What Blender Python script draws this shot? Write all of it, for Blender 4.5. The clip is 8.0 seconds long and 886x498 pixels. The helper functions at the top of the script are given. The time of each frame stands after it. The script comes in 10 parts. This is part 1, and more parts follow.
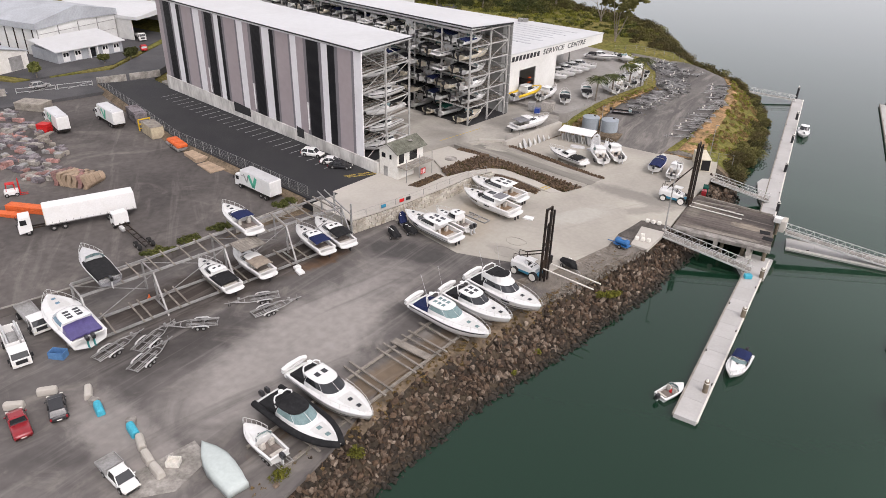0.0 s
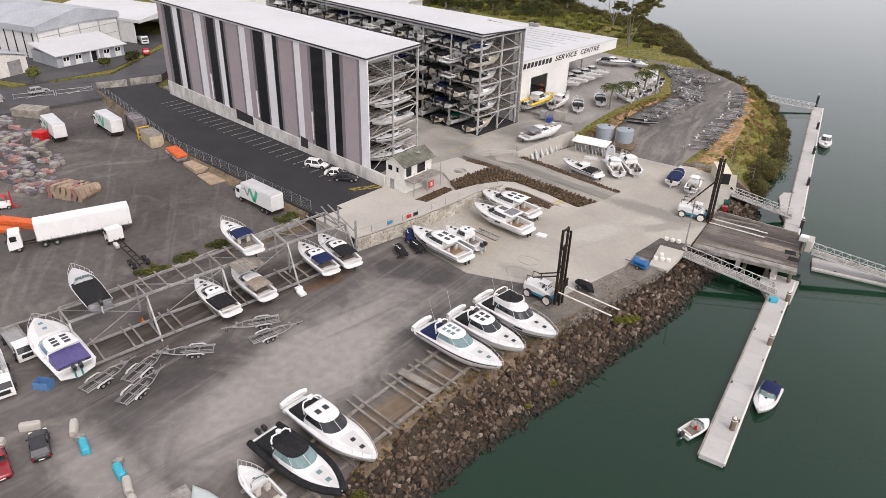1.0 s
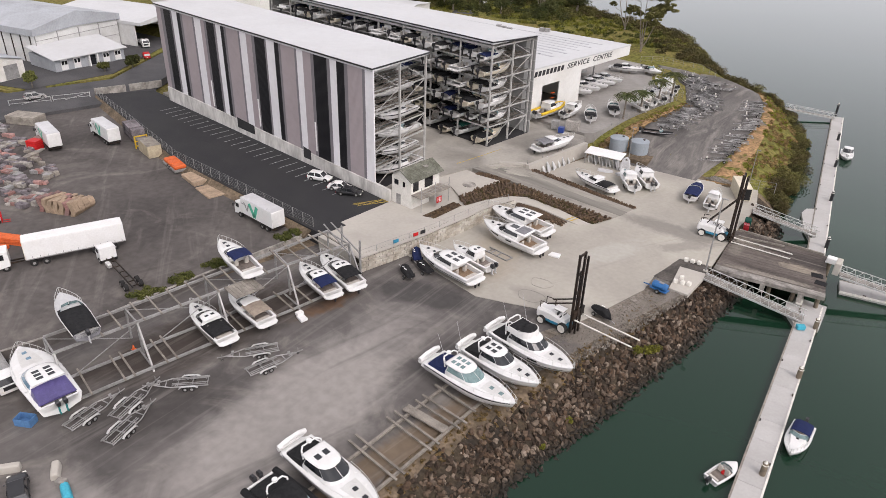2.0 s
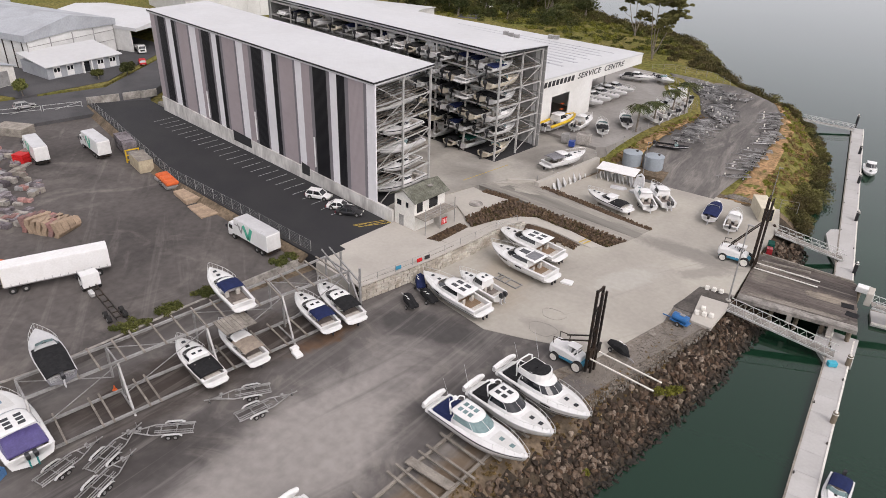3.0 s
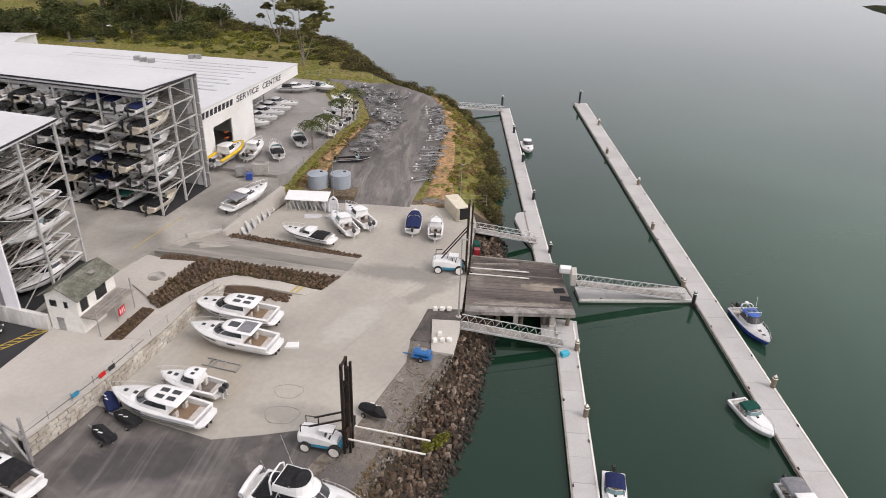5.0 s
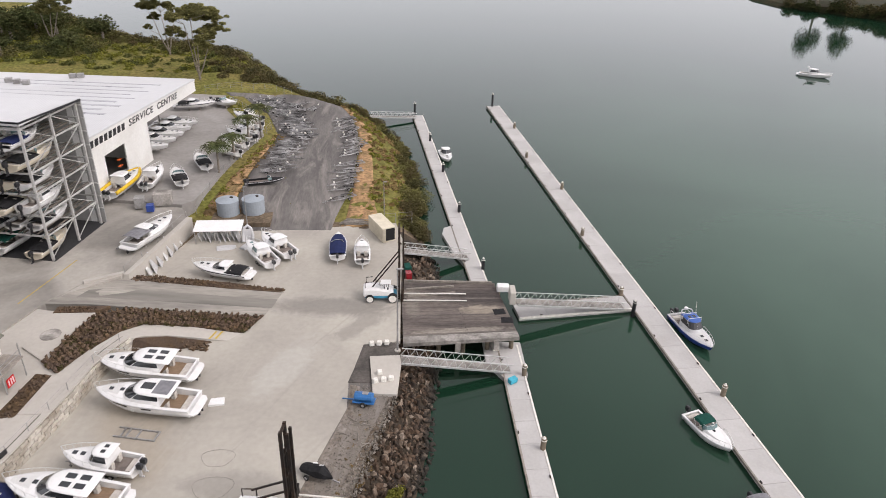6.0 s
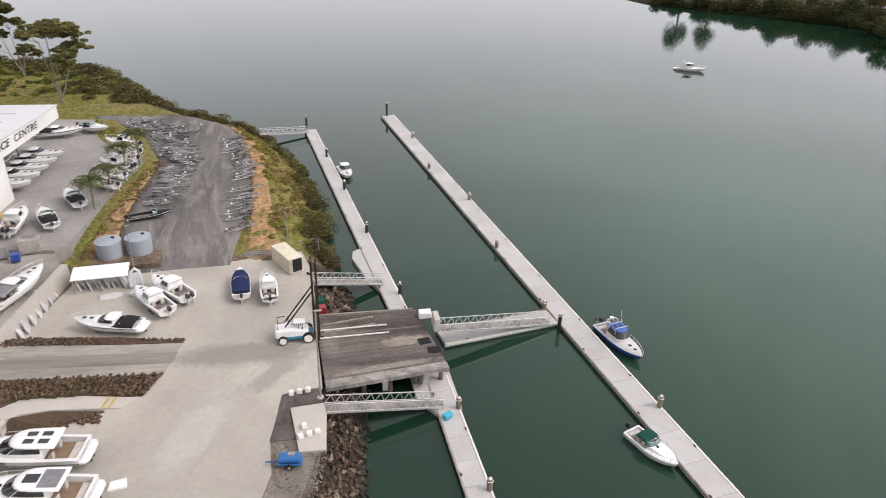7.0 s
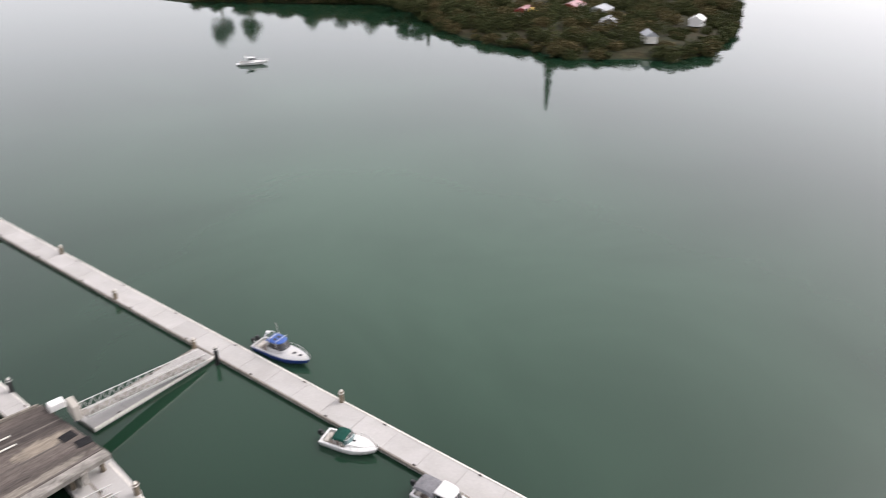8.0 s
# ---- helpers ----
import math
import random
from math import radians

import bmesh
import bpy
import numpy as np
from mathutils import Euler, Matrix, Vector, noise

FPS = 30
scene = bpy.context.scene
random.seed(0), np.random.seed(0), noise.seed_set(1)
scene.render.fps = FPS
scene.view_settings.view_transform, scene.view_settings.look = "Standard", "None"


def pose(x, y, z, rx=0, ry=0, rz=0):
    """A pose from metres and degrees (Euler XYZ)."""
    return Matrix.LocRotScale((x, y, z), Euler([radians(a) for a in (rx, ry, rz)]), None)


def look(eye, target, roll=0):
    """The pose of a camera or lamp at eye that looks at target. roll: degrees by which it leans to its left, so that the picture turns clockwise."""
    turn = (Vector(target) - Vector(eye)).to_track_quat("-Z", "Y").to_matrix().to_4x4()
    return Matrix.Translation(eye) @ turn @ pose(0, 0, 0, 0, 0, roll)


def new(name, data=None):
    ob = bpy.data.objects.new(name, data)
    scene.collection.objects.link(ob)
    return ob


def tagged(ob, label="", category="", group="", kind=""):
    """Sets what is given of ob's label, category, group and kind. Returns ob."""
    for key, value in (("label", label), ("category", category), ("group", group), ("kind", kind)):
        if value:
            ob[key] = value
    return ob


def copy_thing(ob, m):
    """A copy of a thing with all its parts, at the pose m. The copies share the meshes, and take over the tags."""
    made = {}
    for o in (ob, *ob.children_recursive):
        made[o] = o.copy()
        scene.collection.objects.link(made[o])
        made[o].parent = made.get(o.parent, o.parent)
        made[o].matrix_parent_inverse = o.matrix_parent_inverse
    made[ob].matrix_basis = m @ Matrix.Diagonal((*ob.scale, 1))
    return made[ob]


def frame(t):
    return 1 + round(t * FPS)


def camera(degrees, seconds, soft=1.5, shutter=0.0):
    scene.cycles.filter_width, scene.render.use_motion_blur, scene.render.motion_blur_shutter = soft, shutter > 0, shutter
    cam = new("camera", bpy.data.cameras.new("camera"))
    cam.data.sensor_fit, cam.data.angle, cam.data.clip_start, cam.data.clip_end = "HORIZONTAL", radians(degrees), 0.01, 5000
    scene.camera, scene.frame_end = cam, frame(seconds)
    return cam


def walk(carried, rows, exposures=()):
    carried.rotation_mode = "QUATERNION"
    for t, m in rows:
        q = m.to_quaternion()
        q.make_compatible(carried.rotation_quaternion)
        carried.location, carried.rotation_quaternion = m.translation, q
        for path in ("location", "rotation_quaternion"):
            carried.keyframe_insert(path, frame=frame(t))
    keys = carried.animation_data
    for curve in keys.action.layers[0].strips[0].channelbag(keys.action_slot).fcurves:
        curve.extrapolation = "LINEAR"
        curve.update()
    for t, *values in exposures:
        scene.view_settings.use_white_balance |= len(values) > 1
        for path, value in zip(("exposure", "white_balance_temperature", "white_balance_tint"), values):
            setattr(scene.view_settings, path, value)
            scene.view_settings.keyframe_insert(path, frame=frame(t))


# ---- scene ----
cam = camera(65.1, 8.0, soft=0.6, shutter=0.22)
PATH = [
    (0, (0.506, 1.893, 53.734), (-0.396, 3.395, 52.768), 1.7),
    (0.5, (-1.157, 4.154, 53.706), (-2.067, 5.651, 52.741), 1.7),
    (1, (-3.145, 6.802, 53.772), (-4.061, 8.295, 52.806), 1.8),
    (1.5, (-5.028, 9.176, 53.884), (-5.948, 10.665, 52.917), 1.9),
    (3, (-11.532, 17.93, 54.26), (-12.465, 19.411, 53.292), 2.1),
    (3.5, (-13.557, 21.232, 54.413), (-14.405, 22.766, 53.449), 2.0),
    (3.8, (-14.604, 22.91, 54.521), (-15.276, 24.532, 53.561), 2.2),
    (4, (-15.361, 24.034, 54.574), (-15.91, 25.702, 53.617), 2.2),
    (4.5, (-17.668, 27.31, 54.616), (-17.954, 29.047, 53.666), 2.2),
    (6, (-22.848, 38.268, 54.957), (-22.692, 40.026, 54.017), 1.9),
    (6.5, (-24.19, 42.315, 54.902), (-23.898, 44.059, 53.968), 2.0),
    (7, (-25.001, 45.843, 55.04), (-24.545, 47.555, 54.112), 1.9),
    (7.2, (-25.115, 47.137, 55.274), (-24.547, 48.814, 54.344), 1.8),
    (7.5, (-25.235, 48.786, 55.701), (-24.345, 50.32, 54.777), 1.4),
    (7.7, (-25.4, 49.575, 55.893), (-24.31, 50.972, 54.965), 1.3),
    (8, (-25.751, 50.463, 56.065), (-24.391, 51.605, 55.146), 1.0),
]
walk(cam, [(t, look(eye, target, roll)) for t, eye, target, roll in PATH],
     exposures=[(0.0, 0.42, 6500, 18), (1.5, 0.37, 6500, 18), (3.0, 0.26, 6500, 18), (4.5, 0.29, 6500, 18), (6.0, 0.37, 6500, 18), (7.0, 0.44, 6500, 18), (8.0, 0.64, 6500, 18)])

# ---- world and sun: an overcast afternoon, the sun low behind cloud over the open water ----
SUN_AZ, SUN_EL = 116.0, 46.0  # compass degrees from +y towards +x, and elevation
world = bpy.data.worlds.new("world")
scene.world = world
world.use_nodes = True
wn = world.node_tree.nodes
wn.clear()
sky = wn.new("ShaderNodeTexSky")
sky.sky_type = 'NISHITA'
sky.sun_disc = False
sky.sun_elevation, sky.sun_rotation = radians(SUN_EL), radians(SUN_AZ)
sky.air_density, sky.dust_density, sky.ozone_density = 1.0, 4.0, 1.0
grey = wn.new("ShaderNodeHueSaturation")
grey.inputs["Saturation"].default_value = 0.24
bg = wn.new("ShaderNodeBackground")
bg.inputs["Strength"].default_value = 0.175
wo = wn.new("ShaderNodeOutputWorld")
world.node_tree.links.new(sky.outputs[0], grey.inputs["Color"])
cloud = wn.new("ShaderNodeMix")
cloud.data_type = 'RGBA'
cloud.inputs[0].default_value = 0.42
where = wn.new("ShaderNodeTexCoord")
up = wn.new("ShaderNodeSeparateXYZ")
haze = wn.new("ShaderNodeMapRange")
haze.interpolation_type = 'SMOOTHSTEP'
haze.inputs["From Min"].default_value, haze.inputs["From Max"].default_value = 0.0, 0.85
veil = wn.new("ShaderNodeMix")
veil.data_type = 'RGBA'
veil.inputs[6].default_value = (8.25, 8.5, 8.55, 1)
veil.inputs[7].default_value = (4.8, 4.75, 4.7, 1)
world.node_tree.links.new(where.outputs["Generated"], up.inputs[0])
world.node_tree.links.new(up.outputs["Z"], haze.inputs["Value"])
world.node_tree.links.new(haze.outputs[0], veil.inputs[0])
world.node_tree.links.new(veil.outputs[2], cloud.inputs[7])
world.node_tree.links.new(grey.outputs[0], cloud.inputs[6])
world.node_tree.links.new(cloud.outputs[2], bg.inputs["Color"])
world.node_tree.links.new(bg.outputs[0], wo.inputs["Surface"])

sun_data = bpy.data.lights.new("sun", 'SUN')
sun_data.energy, sun_data.angle, sun_data.color = 0.9, radians(30), (1.0, 0.95, 0.88)
sun = new("sun", sun_data)
sd = Vector((math.sin(radians(SUN_AZ)) * math.cos(radians(SUN_EL)), math.cos(radians(SUN_AZ)) * math.cos(radians(SUN_EL)), math.sin(radians(SUN_EL))))
sun.matrix_world = look(sd * 300, (0, 0, 0))
# ---- materials ----
MATS = {}


def mat(name, color, rough=0.6, metal=0.0, dark=None, scale=0.4, amount=0.5, fine=8.0, fine_amount=0.12,
        bump=0.15, bump_scale=12.0, world_space=True, vary=0.0, stretch=(1, 1, 1), spec=0.5, coat=0.0, ribs=None, dust=None, worn=(), streaks=()):
    """A surface with large stains and fine grain. dark: the stain's colour. ribs: (axis, period, depth) for profiled sheet."""
    m = bpy.data.materials.new(name)
    m.use_nodes = True
    nt = m.node_tree
    n, l = nt.nodes, nt.links
    b = n["Principled BSDF"]
    b.inputs["Metallic"].default_value = metal
    b.inputs["Specular IOR Level"].default_value = spec if rough < 0.5 else spec * 0.35
    b.inputs["Coat Weight"].default_value = coat
    if world_space:
        src = n.new("ShaderNodeNewGeometry").outputs["Position"]
    else:
        src = n.new("ShaderNodeTexCoord").outputs["Object"]
    mp = n.new("ShaderNodeMapping")
    mp.inputs["Scale"].default_value = stretch
    l.new(src, mp.inputs["Vector"])
    big = n.new("ShaderNodeTexNoise")
    big.inputs["Scale"].default_value = scale
    big.inputs["Detail"].default_value = 6
    big.inputs["Distortion"].default_value = 0.6
    l.new(mp.outputs[0], big.inputs["Vector"])
    small = n.new("ShaderNodeTexNoise")
    small.inputs["Scale"].default_value = fine
    small.inputs["Detail"].default_value = 4
    l.new(mp.outputs[0], small.inputs["Vector"])
    ramp = n.new("ShaderNodeMapRange")
    ramp.inputs["From Min"].default_value, ramp.inputs["From Max"].default_value = 0.38, 0.66
    ramp.inputs["To Max"].default_value = amount
    l.new(big.outputs["Fac"], ramp.inputs["Value"])
    mix = n.new("ShaderNodeMix")
    mix.data_type = 'RGBA'
    mix.inputs[6].default_value = (*color, 1)
    mix.inputs[7].default_value = (*(dark or [c * 0.6 for c in color]), 1)
    l.new(ramp.outputs[0], mix.inputs[0])
    colour = mix.outputs[2]
    if dust:
        dn = n.new("ShaderNodeTexNoise")
        dn.inputs["Scale"].default_value = dust[1]
        dn.inputs["Detail"].default_value = 7
        dn.inputs["Roughness"].default_value = 0.62
        dn.inputs["Distortion"].default_value = 1.6
        l.new(mp.outputs[0], dn.inputs["Vector"])
        dr = n.new("ShaderNodeMapRange")
        dr.inputs["From Min"].default_value, dr.inputs["From Max"].default_value = dust[2], dust[2] + 0.2
        dr.inputs["To Max"].default_value = dust[3]
        l.new(dn.outputs["Fac"], dr.inputs["Value"])
        dm = n.new("ShaderNodeMix")
        dm.data_type = 'RGBA'
        l.new(dr.outputs[0], dm.inputs[0])
        l.new(colour, dm.inputs[6])
        dm.inputs[7].default_value = (*dust[0], 1)
        colour = dm.outputs[2]
    for tint, centre, halves, turn, strength in worn:
        # a broad area worn pale, stained, trodden bare, or given a darker tint
        wm = n.new("ShaderNodeMapping")
        wm.vector_type = 'TEXTURE'
        wm.inputs["Location"].default_value = (*centre, 0)
        wm.inputs["Rotation"].default_value = (0, 0, radians(turn))
        wm.inputs["Scale"].default_value = (*halves, 1e5)
        l.new(src, wm.inputs["Vector"])
        wl = n.new("ShaderNodeVectorMath")
        wl.operation = 'LENGTH'
        l.new(wm.outputs[0], wl.inputs[0])
        wn2 = n.new("ShaderNodeTexNoise")
        wn2.inputs["Scale"].default_value = 0.9 / min(halves)
        wn2.inputs["Detail"].default_value = 8
        wn2.inputs["Roughness"].default_value = 0.62
        wn2.inputs["Distortion"].default_value = 1.0
        l.new(src, wn2.inputs["Vector"])
        wa = n.new("ShaderNodeMath")
        wa.operation = 'MULTIPLY_ADD'
        wa.inputs[1].default_value = 1.1
        l.new(wn2.outputs["Fac"], wa.inputs[0])
        l.new(wl.outputs["Value"], wa.inputs[2])
        wr2 = n.new("ShaderNodeMapRange")
        wr2.interpolation_type = 'SMOOTHSTEP'
        wr2.inputs["From Min"].default_value, wr2.inputs["From Max"].default_value = 1.5, 0.98
        wr2.inputs["To Max"].default_value = strength
        l.new(wa.outputs[0], wr2.inputs["Value"])
        wx2 = n.new("ShaderNodeMix")
        wx2.data_type = 'RGBA'
        l.new(wr2.outputs[0], wx2.inputs[0])
        l.new(colour, wx2.inputs[6])
        wx2.inputs[7].default_value = (*tint, 1)
        colour = wx2.outputs[2]
    for tint, fa, fb, turn, least, strength in streaks:
        # tracks drawn out along one direction
        sm = n.new("ShaderNodeMapping")
        sm.inputs["Rotation"].default_value = (0, 0, radians(-turn))
        l.new(src, sm.inputs["Vector"])
        sm2 = n.new("ShaderNodeMapping")
        sm2.inputs["Scale"].default_value = (fa, fb, 0.01)
        l.new(sm.outputs[0], sm2.inputs["Vector"])
        sn = n.new("ShaderNodeTexNoise")
        sn.inputs["Scale"].default_value = 1.0
        sn.inputs["Detail"].default_value = 6
        sn.inputs["Roughness"].default_value = 0.6
        sn.inputs["Distortion"].default_value = 0.9
        l.new(sm2.outputs[0], sn.inputs["Vector"])
        sr = n.new("ShaderNodeMapRange")
        sr.inputs["From Min"].default_value, sr.inputs["From Max"].default_value = least, least + 0.2
        sr.inputs["To Max"].default_value = strength
        l.new(sn.outputs["Fac"], sr.inputs["Value"])
        sx = n.new("ShaderNodeMix")
        sx.data_type = 'RGBA'
        l.new(sr.outputs[0], sx.inputs[0])
        l.new(colour, sx.inputs[6])
        sx.inputs[7].default_value = (*tint, 1)
        colour = sx.outputs[2]
    val = n.new("ShaderNodeMapRange")
    val.inputs["From Min"].default_value, val.inputs["From Max"].default_value = 0.3, 0.7
    val.inputs["To Min"].default_value, val.inputs["To Max"].default_value = 1 - fine_amount, 1 + fine_amount
    l.new(small.outputs["Fac"], val.inputs["Value"])
    out = val.outputs[0]
    if vary:
        oi = n.new("ShaderNodeObjectInfo")
        r = n.new("ShaderNodeMapRange")
        r.inputs["To Min"].default_value, r.inputs["To Max"].default_value = 1 - vary, 1 + vary
        l.new(oi.outputs["Random"], r.inputs["Value"])
        isl = n.new("ShaderNodeNewGeometry")
        r2 = n.new("ShaderNodeMapRange")
        r2.inputs["To Min"].default_value, r2.inputs["To Max"].default_value = 1 - vary, 1 + vary
        l.new(isl.outputs["Random Per Island"], r2.inputs["Value"])
        mu = n.new("ShaderNodeMath")
        mu.operation = 'MULTIPLY'
        l.new(r.outputs[0], mu.inputs[0])
        l.new(r2.outputs[0], mu.inputs[1])
        mu2 = n.new("ShaderNodeMath")
        mu2.operation = 'MULTIPLY'
        l.new(mu.outputs[0], mu2.inputs[0])
        l.new(out, mu2.inputs[1])
        out = mu2.outputs[0]
    sc = n.new("ShaderNodeVectorMath")
    sc.operation = 'SCALE'
    l.new(colour, sc.inputs[0])
    l.new(out, sc.inputs["Scale"])
    l.new(sc.outputs[0], b.inputs["Base Color"])
    rr = n.new("ShaderNodeMapRange")
    rr.inputs["To Min"].default_value, rr.inputs["To Max"].default_value = max(0.02, rough - 0.08), min(1, rough + 0.08)
    l.new(big.outputs["Fac"], rr.inputs["Value"])
    l.new(rr.outputs[0], b.inputs["Roughness"])
    if bump or ribs:
        bp = n.new("ShaderNodeBump")
        bp.inputs["Strength"].default_value = bump if not ribs else 0.8
        bp.inputs["Distance"].default_value = 0.05 if not ribs else ribs[2]
        if ribs:
            wv = n.new("ShaderNodeTexWave")
            wv.bands_direction = ribs[0]
            wv.inputs["Scale"].default_value = 0.314 / ribs[1]
            l.new(mp.outputs[0], wv.inputs["Vector"])
            l.new(wv.outputs["Fac"], bp.inputs["Height"])
        else:
            g = n.new("ShaderNodeTexNoise")
            g.inputs["Scale"].default_value = bump_scale
            g.inputs["Detail"].default_value = 5
            l.new(mp.outputs[0], g.inputs["Vector"])
            l.new(g.outputs["Fac"], bp.inputs["Height"])
        l.new(bp.outputs[0], b.inputs["Normal"])
    MATS[name] = m
    return m


GRAVEL = mat("yard_gravel", (0.13, 0.119, 0.112), 0.9, dark=(0.075, 0.069, 0.066), scale=0.07, amount=0.9, fine=0.8, fine_amount=0.1, bump=0.12, bump_scale=22, dust=((0.255, 0.232, 0.205), 0.13, 0.52, 0.55),
             streaks=(((0.285, 0.264, 0.243), 0.028, 0.26, 84, 0.52, 0.55), ((0.078, 0.072, 0.068), 0.03, 0.2, 76, 0.53, 0.6), ((0.2, 0.186, 0.17), 0.02, 0.9, 88, 0.56, 0.5)),
             worn=(((0.31, 0.289, 0.268), (-51.5, 54), (30, 9.5), 93, 0.72), ((0.3, 0.277, 0.256), (-56, 31), (15, 4.5), 172, 0.6), ((0.058, 0.055, 0.053), (-52.5, 82), (12, 4.5), 12, 0.85), ((0.055, 0.05, 0.047), (-65, 44), (13, 6.5), 75, 0.8),
                   # two near-black tints lie under the steel frame and the boat row
                   ((0.13, 0.072, 0.038), (-63.2, 71.5), (7, 2.2), 75, 0.8), ((0.05, 0.04, 0.034), (-71, 59), (29, 7.5), 76, 0.92), ((0.045, 0.042, 0.04), (-43, 44.5), (7, 4), 80, 0.7), ((0.16, 0.118, 0.078), (-38.6, 56), (23, 2.6), 79, 0.8), ((0.19, 0.168, 0.142), (-27.6, 93), (17, 5.5), 70, 0.9)))
TRACK = mat("track_gravel", (0.15, 0.14, 0.13), 0.92, dark=(0.085, 0.08, 0.076), scale=0.12, amount=0.9, fine=2.0, fine_amount=0.14, bump=0.3, bump_scale=8, stretch=(1.6, 0.3, 1), dust=((0.24, 0.22, 0.2), 0.16, 0.5, 0.8))
GRAVEL_DARK = mat("truck_yard_gravel", (0.11, 0.099, 0.092), 0.92, dark=(0.062, 0.056, 0.053), scale=0.06, amount=0.9, fine=0.9, fine_amount=0.14, bump=0.14, bump_scale=20, dust=((0.23, 0.207, 0.184), 0.07, 0.54, 0.6), streaks=(((0.23, 0.21, 0.19), 0.03, 0.3, 140, 0.54, 0.5), ((0.05, 0.046, 0.044), 0.05, 0.4, 128, 0.56, 0.5)))
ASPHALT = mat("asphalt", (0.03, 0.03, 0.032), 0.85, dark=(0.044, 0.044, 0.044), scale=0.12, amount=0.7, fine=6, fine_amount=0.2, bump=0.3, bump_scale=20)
TARPATCH = mat("old_tar", (0.06, 0.054, 0.049), 0.85, dark=(0.12, 0.108, 0.095), scale=0.4, amount=0.8, fine=3, fine_amount=0.2, bump=0.3)
SHOULDER = mat("shoulder_gravel", (0.215, 0.19, 0.162), 0.95, dark=(0.1, 0.08, 0.06), scale=0.45, amount=0.9, fine=2.2, fine_amount=0.3, bump=0.6, bump_scale=6, dust=((0.25, 0.232, 0.21), 0.35, 0.5, 0.7),
               worn=(((0.165, 0.118, 0.075), (-26.6, 85.5), (5.5, 2.6), 68, 0.85), ((0.13, 0.1, 0.07), (-25.4, 96), (6, 1.6), 70, 0.8), ((0.14, 0.105, 0.07), (-28.6, 103), (4, 0.9), 88, 0.7)))
ROADTAR = mat("road_tar", (0.085, 0.083, 0.084), 0.85, dark=(0.045, 0.045, 0.048), scale=0.1, amount=0.7, fine=5, fine_amount=0.15, bump=0.3)
CONCRETE = mat("apron_concrete", (0.395, 0.372, 0.322), 0.85, dark=(0.29, 0.27, 0.236), scale=0.06, amount=0.8, fine=1.4, fine_amount=0.05, bump=0.2, dust=((0.27, 0.245, 0.205), 0.17, 0.6, 0.45),
               streaks=(((0.25, 0.235, 0.21), 0.05, 0.5, 60, 0.58, 0.5), ((0.45, 0.43, 0.38), 0.04, 0.3, 75, 0.58, 0.4)),
               worn=(((0.19, 0.178, 0.16), (-31, 123.5), (13, 3.4), -4, 0.75), ((0.44, 0.43, 0.395), (-36, 110), (9, 3.5), 62, 0.4), ((0.33, 0.285, 0.22), (-51, 98), (7, 12), 12, 0.55), ((0.24, 0.225, 0.2), (-38.5, 90.5), (8, 2.6), -6, 0.55), ((0.22, 0.205, 0.18), (-27, 118.5), (6, 2.2), 40, 0.6)))
CONCRETE_LIGHT = mat("pale_concrete", (0.43, 0.405, 0.36), 0.85, dark=(0.33, 0.31, 0.275), scale=0.12, amount=0.6, fine=2, fine_amount=0.04, bump=0.1)
AISLE = mat("aisle_concrete", (0.36, 0.34, 0.3), 0.85, dark=(0.2, 0.188, 0.168), scale=0.09, amount=0.95, fine=1.6, fine_amount=0.06, bump=0.15)
GRAVEL_PALE = mat("pale_gravel", (0.285, 0.272, 0.252), 0.92, dark=(0.2, 0.188, 0.174), scale=0.09, amount=0.85, fine=1.2, fine_amount=0.08, bump=0.12, bump_scale=20)
PARKSTEEL = mat("dull_trailer_steel", (0.37, 0.365, 0.355), 0.55, 0.25, dark=(0.055, 0.052, 0.05), scale=0.35, amount=0.9, fine=4, fine_amount=0.2, bump=0.05, vary=0.3)
ROCK_PALE = mat("loose_stone", (0.27, 0.245, 0.21), 0.9, dark=(0.13, 0.112, 0.092), scale=0.7, amount=0.9, fine=8, fine_amount=0.2, bump=0, vary=0.35)
CONCRETE_OLD = mat("old_concrete", (0.33, 0.31, 0.28), 0.9, dark=(0.15, 0.14, 0.125), scale=0.5, amount=0.9, fine=3, fine_amount=0.2, bump=0.3, vary=0.12)
WHEELED = mat("wheel_darkened_concrete", (0.2, 0.188, 0.165), 0.85, dark=(0.11, 0.104, 0.094), scale=0.15, amount=0.95, fine=2, fine_amount=0.08, bump=0.15, stretch=(0.2, 1.8, 1))
RAMP = mat("ramp_concrete", (0.32, 0.3, 0.26), 0.85, dark=(0.15, 0.142, 0.128), scale=0.14, amount=1.0, fine=2, fine_amount=0.15, bump=0.2, stretch=(0.25, 1.6, 1))
DOCK = mat("dock_concrete", (0.41, 0.4, 0.385), 0.8, dark=(0.34, 0.33, 0.31), scale=0.25, amount=0.6, fine=3, fine_amount=0.04, bump=0.2, vary=0.05)
# near-black ground that shows in the gaps between the sparse far crowns
FAR_WOOD_GROUND = mat("near_black_wood_ground", (0.022, 0.025, 0.011), 0.95, dark=(0.04, 0.033, 0.016), scale=0.15, amount=0.9, fine=1.0, fine_amount=0.4, bump=0.8, bump_scale=1)
GRASS = mat("grass", (0.125, 0.125, 0.034), 0.95, dark=(0.185, 0.15, 0.058), scale=0.09, amount=0.75, fine=1.2, fine_amount=0.45, bump=1.0, bump_scale=2.5, spec=0.1)
TAN = mat("tan_soil", (0.35, 0.215, 0.112), 0.95, dark=(0.17, 0.122, 0.058), scale=0.45, amount=0.95, fine=1.6, fine_amount=0.4, bump=0.8, bump_scale=3)
